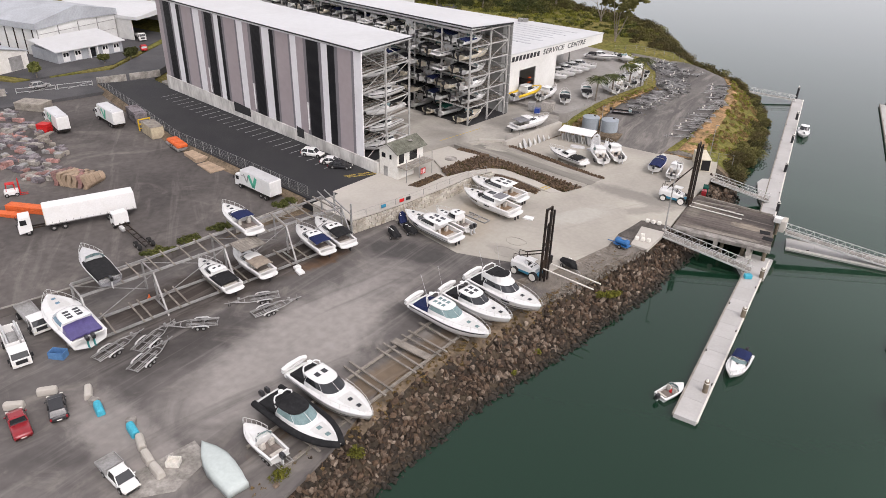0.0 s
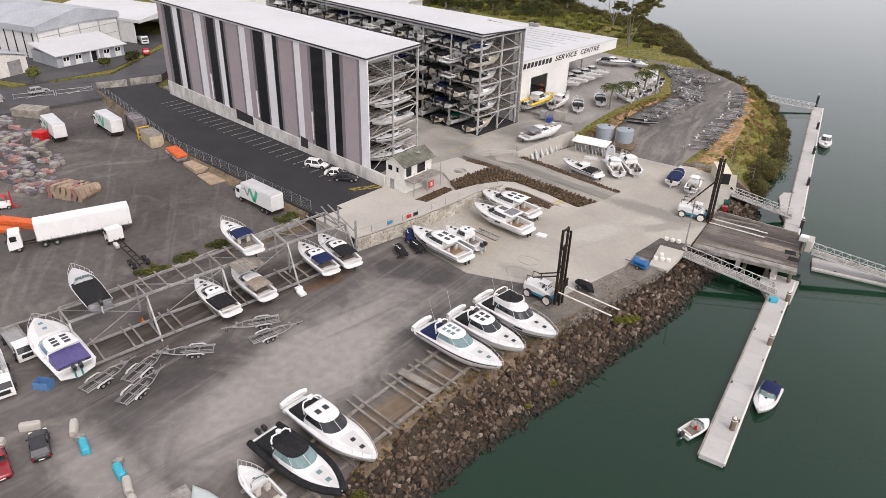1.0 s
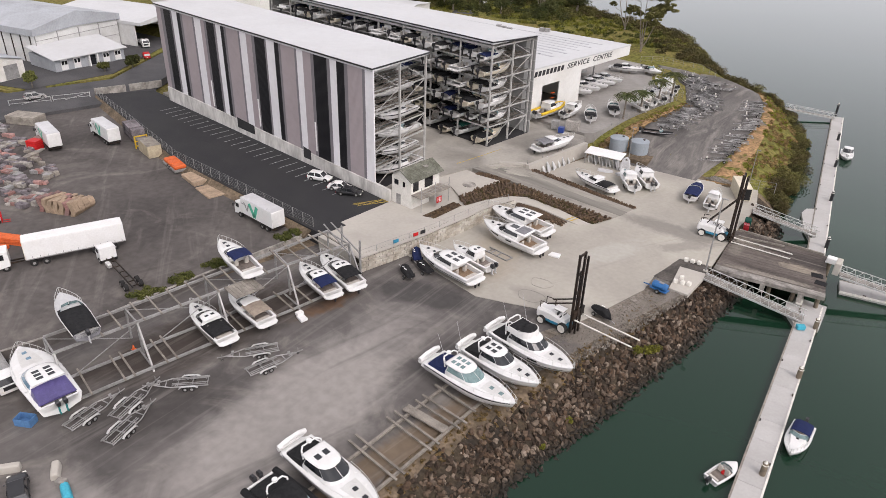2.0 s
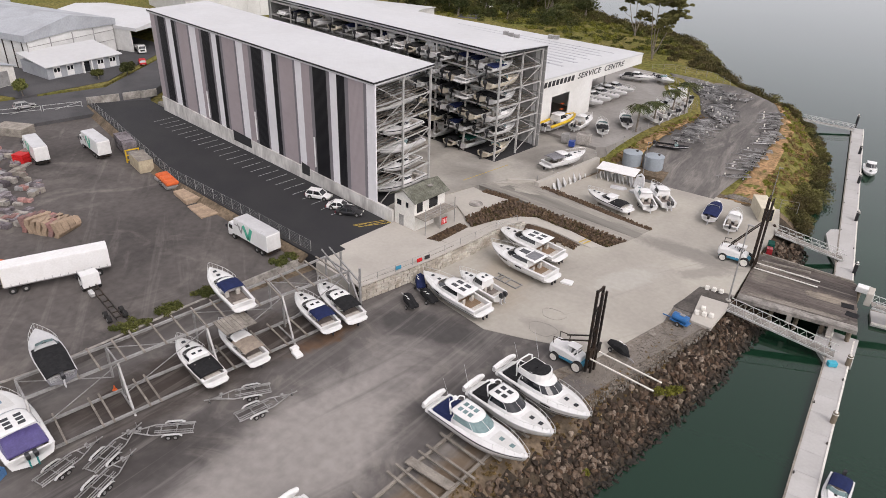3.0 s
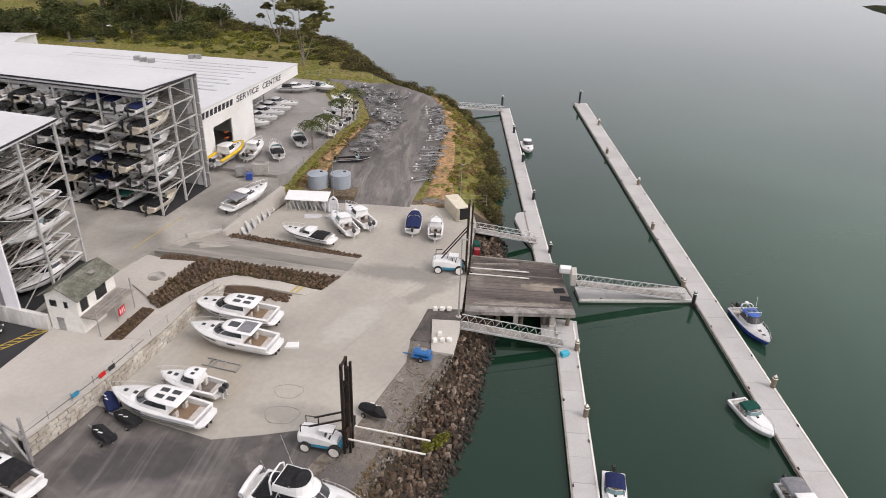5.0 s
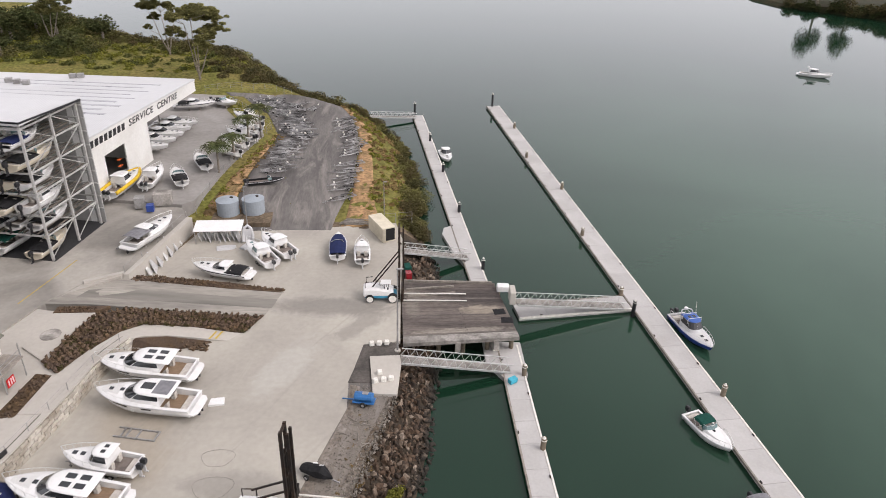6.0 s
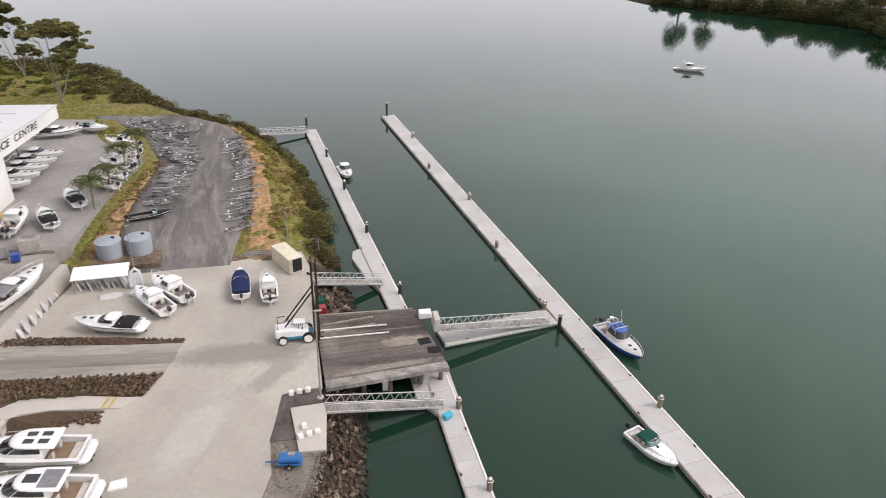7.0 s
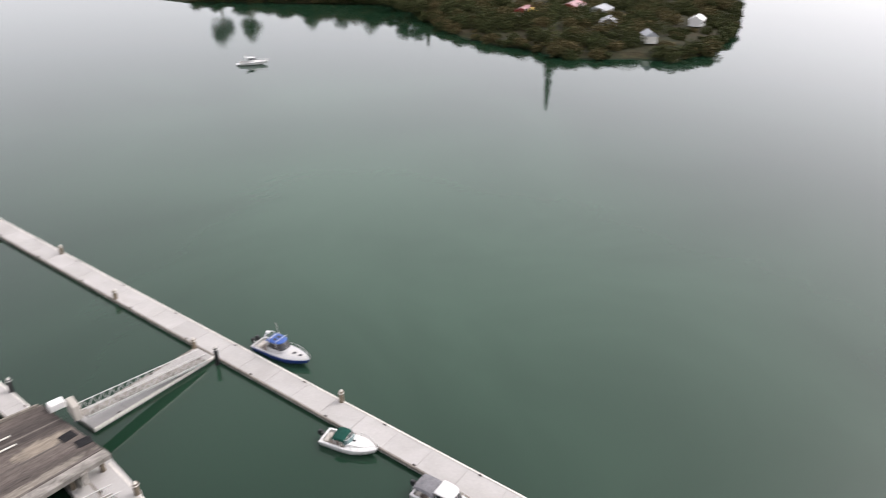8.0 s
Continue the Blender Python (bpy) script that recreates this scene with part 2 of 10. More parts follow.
DIRT = mat("dry_soil", (0.165, 0.125, 0.085), 0.95, dark=(0.075, 0.06, 0.042), scale=0.3, amount=0.9, fine=2, fine_amount=0.35, bump=0.8, bump_scale=3)
# near-black: shade between the sea-wall rocks as colour, and dark block-wall joints
GAP_SHADE_JOINTS = mat("gap_shade_and_joints", (0.03, 0.025, 0.02), 0.95, dark=(0.07, 0.053, 0.034), scale=0.5, amount=0.7, fine=3, fine_amount=0.4, bump=0.8, bump_scale=4)
ROCK_DARK = mat("dark_rock", (0.082, 0.058, 0.042), 0.85, dark=(0.098, 0.064, 0.034), scale=0.6, amount=0.8, fine=5, fine_amount=0.3, bump=0.6, bump_scale=6, vary=0.35)
ROOF = mat("white_sheet_roof", (0.52, 0.525, 0.525), 0.5, dark=(0.45, 0.45, 0.445), scale=0.06, amount=0.5, fine=0.8, fine_amount=0.03, ribs=('X', 0.45, 0.02), bump=0.2)
SHED = mat("shed_cladding", (0.62, 0.62, 0.6), 0.6, dark=(0.48, 0.48, 0.46), scale=0.2, amount=0.7, fine=2, fine_amount=0.06, bump=0.1)
SHED_ROOF = mat("shed_roof", (0.38, 0.4, 0.42), 0.55, dark=(0.28, 0.29, 0.3), scale=0.12, amount=0.8, fine=2, fine_amount=0.08, ribs=('Y', 0.5, 0.02))
STRIPES = {
    "w": mat("pale_cladding", (0.72, 0.71, 0.72), 0.55, scale=0.1, amount=0.15, fine=1.0, fine_amount=0.04, ribs=('X', 0.3, 0.03)),
    "t": mat("taupe_cladding", (0.35, 0.305, 0.31), 0.55, scale=0.1, amount=0.15, fine=1.0, fine_amount=0.04, ribs=('X', 0.3, 0.03)),
    "g": mat("grey_cladding", (0.19, 0.18, 0.19), 0.55, scale=0.1, amount=0.15, fine=1.0, fine_amount=0.04, ribs=('X', 0.3, 0.03)),
    "k": mat("black_cladding", (0.012, 0.012, 0.014), 0.5, scale=0.1, amount=0.15, fine=1.0, fine_amount=0.04, ribs=('X', 0.3, 0.03)),
}
STEEL = mat("galvanised_steel", (0.34, 0.335, 0.325), 0.5, 0.3, dark=(0.2, 0.195, 0.185), scale=0.5, amount=0.8, fine=4, fine_amount=0.15, bump=0.05, world_space=False)
BUNKWOOD = mat("dark_bunk_timber", (0.15, 0.13, 0.108), 0.85, dark=(0.08, 0.07, 0.06), scale=0.8, amount=0.8, fine=8, fine_amount=0.2, bump=0.2, vary=0.15)
RACKSTEEL = mat("pale_rack_steel", (0.47, 0.465, 0.445), 0.5, 0.2, dark=(0.33, 0.325, 0.31), scale=0.5, amount=0.7, fine=4, fine_amount=0.12, bump=0.05, world_space=False)
STEEL_DARK = mat("dark_steel", (0.028, 0.025, 0.023), 0.5, 0.4, dark=(0.07, 0.045, 0.03), scale=0.7, amount=0.6, fine=5, fine_amount=0.2, bump=0.05)
ALUM = mat("aluminium", (0.62, 0.62, 0.6), 0.4, 0.5, scale=0.7, amount=0.3, fine=5, fine_amount=0.08, bump=0.03, world_space=False)
TIMBER = mat("weathered_timber", (0.27, 0.245, 0.21), 0.85, dark=(0.15, 0.135, 0.115), scale=0.8, amount=0.8, fine=8, fine_amount=0.2, bump=0.3, vary=0.12)
WHARF_WOOD = mat("dark_deck_timber", (0.145, 0.124, 0.109), 0.85, dark=(0.06, 0.052, 0.048), scale=0.25, amount=0.9, fine=4, fine_amount=0.2, bump=0.3, vary=0.09, stretch=(0.3, 1, 1), worn=(((0.26, 0.225, 0.18), (-9.6, 122.3), (4.2, 1.5), 0, 1.0), ((0.25, 0.225, 0.19), (-13, 117.1), (9, 0.9), 3, 0.9), ((0.22, 0.2, 0.17), (-19.5, 125), (1.6, 6), 0, 0.6)))
DECK_WORN = mat("worn_deck_timber", (0.16, 0.142, 0.125), 0.85, dark=(0.09, 0.08, 0.072), scale=0.4, amount=0.9, fine=4, fine_amount=0.2, bump=0.3, vary=0.1, stretch=(0.3, 1, 1))
BLOCKS = mat("stained_block_concrete", (0.43, 0.405, 0.35), 0.9, dark=(0.25, 0.215, 0.165), scale=0.5, amount=0.85, fine=3, fine_amount=0.12, bump=0.3, vary=0.13)
WOOD_PALE = mat("raw_plywood", (0.36, 0.27, 0.19), 0.8, dark=(0.25, 0.19, 0.135), scale=1.0, amount=0.7, fine=6, fine_amount=0.15, bump=0.2, vary=0.12)
GEL = mat("white_gelcoat", (0.69, 0.69, 0.675), 0.25, dark=(0.6, 0.59, 0.565), scale=0.6, amount=0.5, fine=3, fine_amount=0.03, bump=0, world_space=False, coat=0.3)
GEL_GREY = mat("grey_gelcoat", (0.5, 0.5, 0.5), 0.3, dark=(0.4, 0.4, 0.4), scale=0.7, amount=0.5, fine=3, fine_amount=0.05, bump=0, world_space=False)
CREAM = mat("cream_gelcoat", (0.62, 0.56, 0.44), 0.35, dark=(0.5, 0.45, 0.36), scale=0.7, amount=0.5, fine=3, fine_amount=0.05, bump=0, world_space=False)
GLASS_DARK = mat("tinted_glass", (0.012, 0.014, 0.016), 0.06, dark=(0.02, 0.022, 0.025), scale=0.5, amount=0.4, bump=0, world_space=False, coat=0.5)
GLASS_CLEAR = mat("pale_windscreen", (0.16, 0.24, 0.24), 0.06, dark=(0.1, 0.16, 0.16), scale=1.2, amount=0.8, bump=0, world_space=False, coat=0.5)
GLASS_PALE = mat("pale_blue_glass", (0.14, 0.25, 0.33), 0.08, dark=(0.09, 0.17, 0.24), scale=1.2, amount=0.8, bump=0, world_space=False, coat=0.5)
CANVAS_BLACK = mat("black_canvas", (0.012, 0.012, 0.013), 0.85, dark=(0.03, 0.03, 0.03), scale=2, amount=0.6, fine=20, bump=0.25, bump_scale=4, world_space=False)
CANVAS_NAVY = mat("navy_canvas", (0.012, 0.018, 0.06), 0.85, dark=(0.02, 0.03, 0.09), scale=2, amount=0.6, fine=20, bump=0.25, bump_scale=4, world_space=False)
CANVAS_GREEN = mat("green_canvas", (0.008, 0.06, 0.045), 0.85, scale=2, amount=0.6, fine=20, bump=0.25, bump_scale=4, world_space=False)
CANVAS_GREY = mat("grey_canvas", (0.2, 0.2, 0.21), 0.85, scale=2, amount=0.6, fine=20, bump=0.25, bump_scale=4, world_space=False)
CANVAS_TAN = mat("tan_canvas", (0.3, 0.25, 0.2), 0.85, scale=2, amount=0.6, fine=20, bump=0.25, bump_scale=4, world_space=False)
TARP = mat("pale_tarpaulin", (0.45, 0.5, 0.48), 0.7, dark=(0.39, 0.43, 0.42), scale=0.5, amount=0.5, fine=3, fine_amount=0.05, bump=0.3, bump_scale=3, world_space=False)
NONSKID = mat("non_skid_deck", (0.55, 0.55, 0.53), 0.7, dark=(0.48, 0.47, 0.45), scale=1.2, amount=0.6, fine=14, fine_amount=0.08, bump=0.1, world_space=False)
TEAK = mat("teak_sole", (0.27, 0.19, 0.125), 0.7, dark=(0.17, 0.12, 0.08), scale=1.5, amount=0.7, fine=8, bump=0.1, world_space=False, stretch=(0.4, 3, 1))
VINYL = mat("cockpit_vinyl", (0.5, 0.47, 0.42), 0.6, dark=(0.36, 0.33, 0.29), scale=2, amount=0.7, fine=8, bump=0.1, world_space=False)
SOLE = mat("cockpit_sole", (0.2, 0.17, 0.15), 0.7, dark=(0.11, 0.095, 0.085), scale=1.5, amount=0.8, fine=8, bump=0.1, world_space=False)
TYRE = mat("tyre_rubber", (0.018, 0.018, 0.018), 0.8, dark=(0.04, 0.038, 0.035), scale=3, amount=0.6, fine=12, bump=0.2, world_space=False)
BLACKP = mat("black_paint", (0.013, 0.013, 0.015), 0.4, dark=(0.03, 0.03, 0.032), scale=1, amount=0.5, fine=6, bump=0, world_space=False, coat=0.08)
WHITEP = mat("white_paint", (0.7, 0.7, 0.685), 0.4, dark=(0.62, 0.61, 0.585), scale=0.6, amount=0.5, fine=4, fine_amount=0.05, bump=0, world_space=False)
REDP = mat("red_paint", (0.25, 0.012, 0.018), 0.3, dark=(0.16, 0.01, 0.014), scale=1, amount=0.5, fine=5, fine_amount=0.1, bump=0, world_space=False, coat=0.4)
BRIGHT_RED = mat("bright_red", (0.5, 0.02, 0.02), 0.5, scale=1, amount=0.4, fine=5, fine_amount=0.1, bump=0, world_space=False)
ORANGE = mat("orange_plastic", (0.62, 0.13, 0.035), 0.6, dark=(0.42, 0.08, 0.03), scale=1.5, amount=0.6, fine=5, bump=0.1, world_space=False)
BLUEP = mat("teal_blue_paint", (0.03, 0.22, 0.34), 0.45, dark=(0.03, 0.14, 0.21), scale=1, amount=0.6, fine=5, fine_amount=0.1, bump=0, world_space=False)
CYAN = mat("cyan_plastic", (0.05, 0.36, 0.47), 0.55, dark=(0.05, 0.26, 0.34), scale=1.2, amount=0.6, fine=6, bump=0.1, world_space=False)
BLUE_ROOF = mat("blue_roof_paint", (0.035, 0.105, 0.36), 0.4, dark=(0.02, 0.06, 0.22), scale=1, amount=0.5, fine=5, fine_amount=0.1, bump=0, world_space=False)
BLUE_DEEP = mat("deep_blue_paint", (0.025, 0.06, 0.26), 0.35, dark=(0.02, 0.04, 0.17), scale=1, amount=0.5, fine=5, fine_amount=0.1, bump=0, world_space=False)
GREENP = mat("green_paint", (0.06, 0.42, 0.28), 0.45, scale=1, amount=0.3, fine=5, fine_amount=0.06, bump=0, world_space=False)
YELLOW = mat("yellow_paint", (0.6, 0.4, 0.03), 0.5, scale=1, amount=0.5, fine=5, fine_amount=0.1, bump=0, world_space=False)
ROOF_GREEN = mat("mossy_roof_tin", (0.09, 0.092, 0.07), 0.8, dark=(0.17, 0.17, 0.14), scale=0.7, amount=0.9, fine=4, fine_amount=0.3, bump=0.3)
WEATHERED_WHITE = mat("weathered_white_wall", (0.68, 0.665, 0.62), 0.75, dark=(0.52, 0.5, 0.44), scale=0.8, amount=0.5, fine=4, fine_amount=0.08, bump=0.15)
# near-black colour stands in for shade inside the open sheds and container
UNLIT_INSIDE = mat("unlit_inside", (0.02, 0.02, 0.02), 0.9, scale=0.5, amount=0.5, bump=0)
LINE_WHITE = mat("line_paint", (0.5, 0.5, 0.49), 0.8, dark=(0.3, 0.3, 0.3), scale=1.5, amount=0.8, bump=0)
LINE_YELLOW = mat("yellow_line_paint", (0.5, 0.36, 0.06), 0.8, dark=(0.3, 0.22, 0.06), scale=1.5, amount=0.8, bump=0)
BRICKISH = mat("paver_stack", (0.3, 0.16, 0.14), 0.9, dark=(0.2, 0.15, 0.14), scale=0.5, amount=0.9, fine=4, fine_amount=0.25, bump=0.4, vary=0.3)
PIPEGREY = mat("mixed_grey_stock", (0.16, 0.145, 0.15), 0.85, dark=(0.08, 0.07, 0.075), scale=0.4, amount=0.9, fine=3, fine_amount=0.3, bump=0.4, vary=0.4)
BARK = mat("pale_bark", (0.24, 0.21, 0.17), 0.9, dark=(0.12, 0.1, 0.08), scale=1.5, amount=0.8, fine=8, bump=0.4)
GUM = mat("olive_gum_leaves", (0.15, 0.14, 0.052), 0.8, dark=(0.085, 0.082, 0.033), scale=0.3, amount=0.8, fine=3, fine_amount=0.3, bump=0, vary=0.3, spec=0.2)
LEAF = mat("gum_leaves", (0.115, 0.12, 0.037), 0.8, dark=(0.05, 0.062, 0.02), scale=0.4, amount=0.8, fine=3, fine_amount=0.3, bump=0, vary=0.35, spec=0.2)
LEAF_DARK = mat("dark_leaves", (0.055, 0.068, 0.026), 0.85, dark=(0.06, 0.058, 0.024), scale=0.25, amount=0.8, fine=2, fine_amount=0.3, bump=0, vary=0.35, spec=0.2)
LEAF_BROWN = mat("brown_scrub", (0.075, 0.06, 0.028), 0.85, dark=(0.042, 0.042, 0.018), scale=0.2, amount=0.9, fine=2, fine_amount=0.3, bump=0, vary=0.35, spec=0.15)
DRY = mat("dry_grass", (0.24, 0.165, 0.075), 0.9, dark=(0.13, 0.095, 0.045), scale=0.5, amount=0.8, fine=3, fine_amount=0.3, bump=0, vary=0.3, spec=0.2)
PURPLE = mat("purple_blue_curtain", (0.09, 0.075, 0.2), 0.35, dark=(0.06, 0.05, 0.14), scale=1.2, amount=0.7, fine=6, bump=0.1, world_space=False)
TEAL = mat("teal_antifoul", (0.02, 0.2, 0.19), 0.6, scale=1, amount=0.5, bump=0, world_space=False)
LEAF_BRIGHT = mat("bright_weed", (0.175, 0.172, 0.03), 0.85, dark=(0.12, 0.125, 0.03), scale=0.7, amount=0.8, fine=3, fine_amount=0.3, bump=0, vary=0.3, spec=0.2)
MESH_WIRE = mat("fence_wire", (0.3, 0.3, 0.29), 0.5, 0.4, scale=1, amount=0.4, bump=0)
WHITE_CAP = mat("white_cap", (0.7, 0.68, 0.62), 0.5, scale=2, amount=0.4, bump=0, world_space=False)
PILE = mat("pile_wood", (0.2, 0.165, 0.12), 0.8, dark=(0.1, 0.085, 0.065), scale=1.2, amount=0.8, fine=6, bump=0.3)


def rock_material():
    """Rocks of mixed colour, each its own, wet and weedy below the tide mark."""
    m = bpy.data.materials.new("rock")
    m.use_nodes = True
    n, l = m.node_tree.nodes, m.node_tree.links
    b = n["Principled BSDF"]
    b.inputs["Specular IOR Level"].default_value = 0.25
    geo, info = n.new("ShaderNodeNewGeometry"), n.new("ShaderNodeObjectInfo")
    add = n.new("ShaderNodeMath")
    l.new(geo.outputs["Random Per Island"], add.inputs[0])
    l.new(info.outputs["Random"], add.inputs[1])
    fr = n.new("ShaderNodeMath")
    fr.operation = 'FRACT'
    l.new(add.outputs[0], fr.inputs[0])
    ramp = n.new("ShaderNodeValToRGB")
    ramp.color_ramp.elements[0].color = (0.026, 0.02, 0.015, 1)
    ramp.color_ramp.elements[1].color = (0.27, 0.22, 0.172, 1)
    for at, c in ((0.3, (0.056, 0.038, 0.026, 1)), (0.55, (0.09, 0.058, 0.037, 1)), (0.75, (0.116, 0.084, 0.06, 1)), (0.92, (0.155, 0.12, 0.09, 1))):
        ramp.color_ramp.elements.new(at).color = c
    l.new(fr.outputs[0], ramp.inputs[0])
    grain = n.new("ShaderNodeTexNoise")
    grain.inputs["Scale"].default_value, grain.inputs["Detail"].default_value = 3.0, 6
    l.new(geo.outputs["Position"], grain.inputs["Vector"])
    var = n.new("ShaderNodeMapRange")
    var.inputs["From Min"].default_value, var.inputs["From Max"].default_value = 0.3, 0.7
    var.inputs["To Min"].default_value, var.inputs["To Max"].default_value = 0.55, 1.35
    l.new(grain.outputs["Fac"], var.inputs["Value"])
    sc = n.new("ShaderNodeVectorMath")
    sc.operation = 'SCALE'
    l.new(ramp.outputs["Color"], sc.inputs[0])
    l.new(var.outputs[0], sc.inputs["Scale"])
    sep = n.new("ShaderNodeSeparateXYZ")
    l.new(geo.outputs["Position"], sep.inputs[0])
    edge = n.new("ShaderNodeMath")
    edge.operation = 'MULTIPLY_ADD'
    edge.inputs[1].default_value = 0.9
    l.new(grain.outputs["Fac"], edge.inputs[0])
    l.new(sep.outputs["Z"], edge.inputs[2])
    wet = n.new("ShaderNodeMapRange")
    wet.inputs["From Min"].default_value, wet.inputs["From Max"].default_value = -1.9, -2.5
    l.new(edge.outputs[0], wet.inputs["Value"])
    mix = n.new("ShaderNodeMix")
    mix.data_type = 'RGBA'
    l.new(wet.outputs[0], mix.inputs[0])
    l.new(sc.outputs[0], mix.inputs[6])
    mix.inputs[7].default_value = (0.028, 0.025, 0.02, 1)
    l.new(mix.outputs[2], b.inputs["Base Color"])
    b.inputs["Roughness"].default_value = 0.85
    bump = n.new("ShaderNodeBump")
    bump.inputs["Strength"].default_value, bump.inputs["Distance"].default_value = 0.6, 0.05
    l.new(grain.outputs["Fac"], bump.inputs["Height"])
    l.new(bump.outputs[0], b.inputs["Normal"])
    return m


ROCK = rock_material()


def water_material():
    m = bpy.data.materials.new("sea_water")
    m.use_nodes = True
    n, l = m.node_tree.nodes, m.node_tree.links
    b = n["Principled BSDF"]
    geo = n.new("ShaderNodeNewGeometry")
    big = n.new("ShaderNodeTexNoise")
    big.inputs["Scale"].default_value = 0.012
    big.inputs["Detail"].default_value = 3
    l.new(geo.outputs["Position"], big.inputs["Vector"])
    mix = n.new("ShaderNodeMix")
    mix.data_type = 'RGBA'
    mix.inputs[6].default_value = (0.0048, 0.0215, 0.0112, 1)
    mix.inputs[7].default_value = (0.0085, 0.031, 0.017, 1)
    l.new(big.outputs["Fac"], mix.inputs[0])
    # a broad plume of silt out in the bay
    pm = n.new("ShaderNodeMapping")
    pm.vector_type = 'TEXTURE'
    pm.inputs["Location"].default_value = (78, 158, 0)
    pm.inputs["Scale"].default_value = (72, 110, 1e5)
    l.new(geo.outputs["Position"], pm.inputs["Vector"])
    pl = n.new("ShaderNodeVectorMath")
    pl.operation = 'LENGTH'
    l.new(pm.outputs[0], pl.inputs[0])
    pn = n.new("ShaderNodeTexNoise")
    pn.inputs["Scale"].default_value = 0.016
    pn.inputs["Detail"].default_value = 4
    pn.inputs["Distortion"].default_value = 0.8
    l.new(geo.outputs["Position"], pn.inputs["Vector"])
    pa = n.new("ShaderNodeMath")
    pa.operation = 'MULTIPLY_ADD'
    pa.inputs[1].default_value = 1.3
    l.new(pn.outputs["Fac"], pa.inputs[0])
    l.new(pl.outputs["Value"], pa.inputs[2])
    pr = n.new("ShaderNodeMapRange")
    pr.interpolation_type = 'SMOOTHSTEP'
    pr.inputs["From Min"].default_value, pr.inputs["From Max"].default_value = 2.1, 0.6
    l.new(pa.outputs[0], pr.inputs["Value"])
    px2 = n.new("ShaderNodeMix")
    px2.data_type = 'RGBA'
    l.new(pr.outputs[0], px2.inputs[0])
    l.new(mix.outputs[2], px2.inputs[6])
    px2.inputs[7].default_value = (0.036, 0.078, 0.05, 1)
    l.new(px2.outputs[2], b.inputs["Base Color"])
    b.inputs["IOR"].default_value = 1.4
    b.inputs["Roughness"].default_value = 0.05
    mp = n.new("ShaderNodeMapping")
    mp.inputs["Rotation"].default_value = (0, 0, radians(25))
    mp.inputs["Scale"].default_value = (0.25, 0.8, 1)
    l.new(geo.outputs["Position"], mp.inputs["Vector"])
    w = n.new("ShaderNodeTexNoise")
    w.inputs["Scale"].default_value = 0.55
    w.inputs["Detail"].default_value = 5
    w.inputs["Roughness"].default_value = 0.6
    l.new(mp.outputs[0], w.inputs["Vector"])
    calm = n.new("ShaderNodeTexNoise")
    calm.inputs["Scale"].default_value = 0.02
    l.new(geo.outputs["Position"], calm.inputs["Vector"])
    st = n.new("ShaderNodeMapRange")
    st.inputs["From Min"].default_value, st.inputs["From Max"].default_value = 0.4, 0.65
    st.inputs["To Min"].default_value, st.inputs["To Max"].default_value = 0.06, 0.4
    l.new(calm.outputs["Fac"], st.inputs["Value"])
    bp = n.new("ShaderNodeBump")
    bp.inputs["Distance"].default_value = 0.06
    l.new(st.outputs[0], bp.inputs["Strength"])
    l.new(w.outputs["Fac"], bp.inputs["Height"])
    l.new(bp.outputs[0], b.inputs["Normal"])
    return m


WATER = water_material()


# ---- building helpers ----
def mesh_of(name, bm, material, smooth=False):
    me = bpy.data.meshes.new(name)
    bm.to_mesh(me)
    bm.free()
    for p in (material if isinstance(material, (list, tuple)) else [material]):
        me.materials.append(p)
    if smooth:
        me.polygons.foreach_set("use_smooth", [True] * len(me.polygons))
        me.update()
    return me


def part(name, bm, material, parent, label="", smooth=False):
    ob = new(name, mesh_of(name, bm, material, smooth))
    ob.parent = parent
    if label:
        ob["label"] = label
    return ob


def thing(name, m, label, category, group=""):
    ob = new(name)
    ob.matrix_basis = m
    return tagged(ob, label, category, group)


def single(name, bm, material, label, category, group="", m=None, smooth=False):
    ob = new(name, mesh_of(name, bm, material, smooth))
    if m is not None:
        ob.matrix_basis = m
    return tagged(ob, label, category, group)


def structure(name, bm, material, label, category, smooth=False):
    return tagged(new(name, mesh_of(name, bm, material, smooth)), label, category, "", "structure")


def B():
    return bmesh.new()


def box(bm, c, s, rz=0.0, taper=1.0, bevel=0.0):
    """A block centred at c with size s, turned by rz degrees, its top scaled by taper."""
    r = Matrix.Rotation(radians(rz), 3, 'Z')
    vs = []
    for z in (-0.5, 0.5):
        k = taper if z > 0 else 1.0
        for x, y in ((-0.5, -0.5), (0.5, -0.5), (0.5, 0.5), (-0.5, 0.5)):
            vs.append(bm.verts.new(Vector(c) + r @ Vector((x * s[0] * k, y * s[1] * k, z * s[2]))))
    fs = [bm.faces.new([vs[i] for i in f]) for f in ((3, 2, 1, 0), (4, 5, 6, 7), (0, 1, 5, 4), (1, 2, 6, 5), (2, 3, 7, 6), (3, 0, 4, 7))]
    if bevel:
        es = {e for f in fs for e in f.edges}
        bmesh.ops.bevel(bm, geom=list(es), offset=bevel, segments=1, affect='EDGES')
    return bm


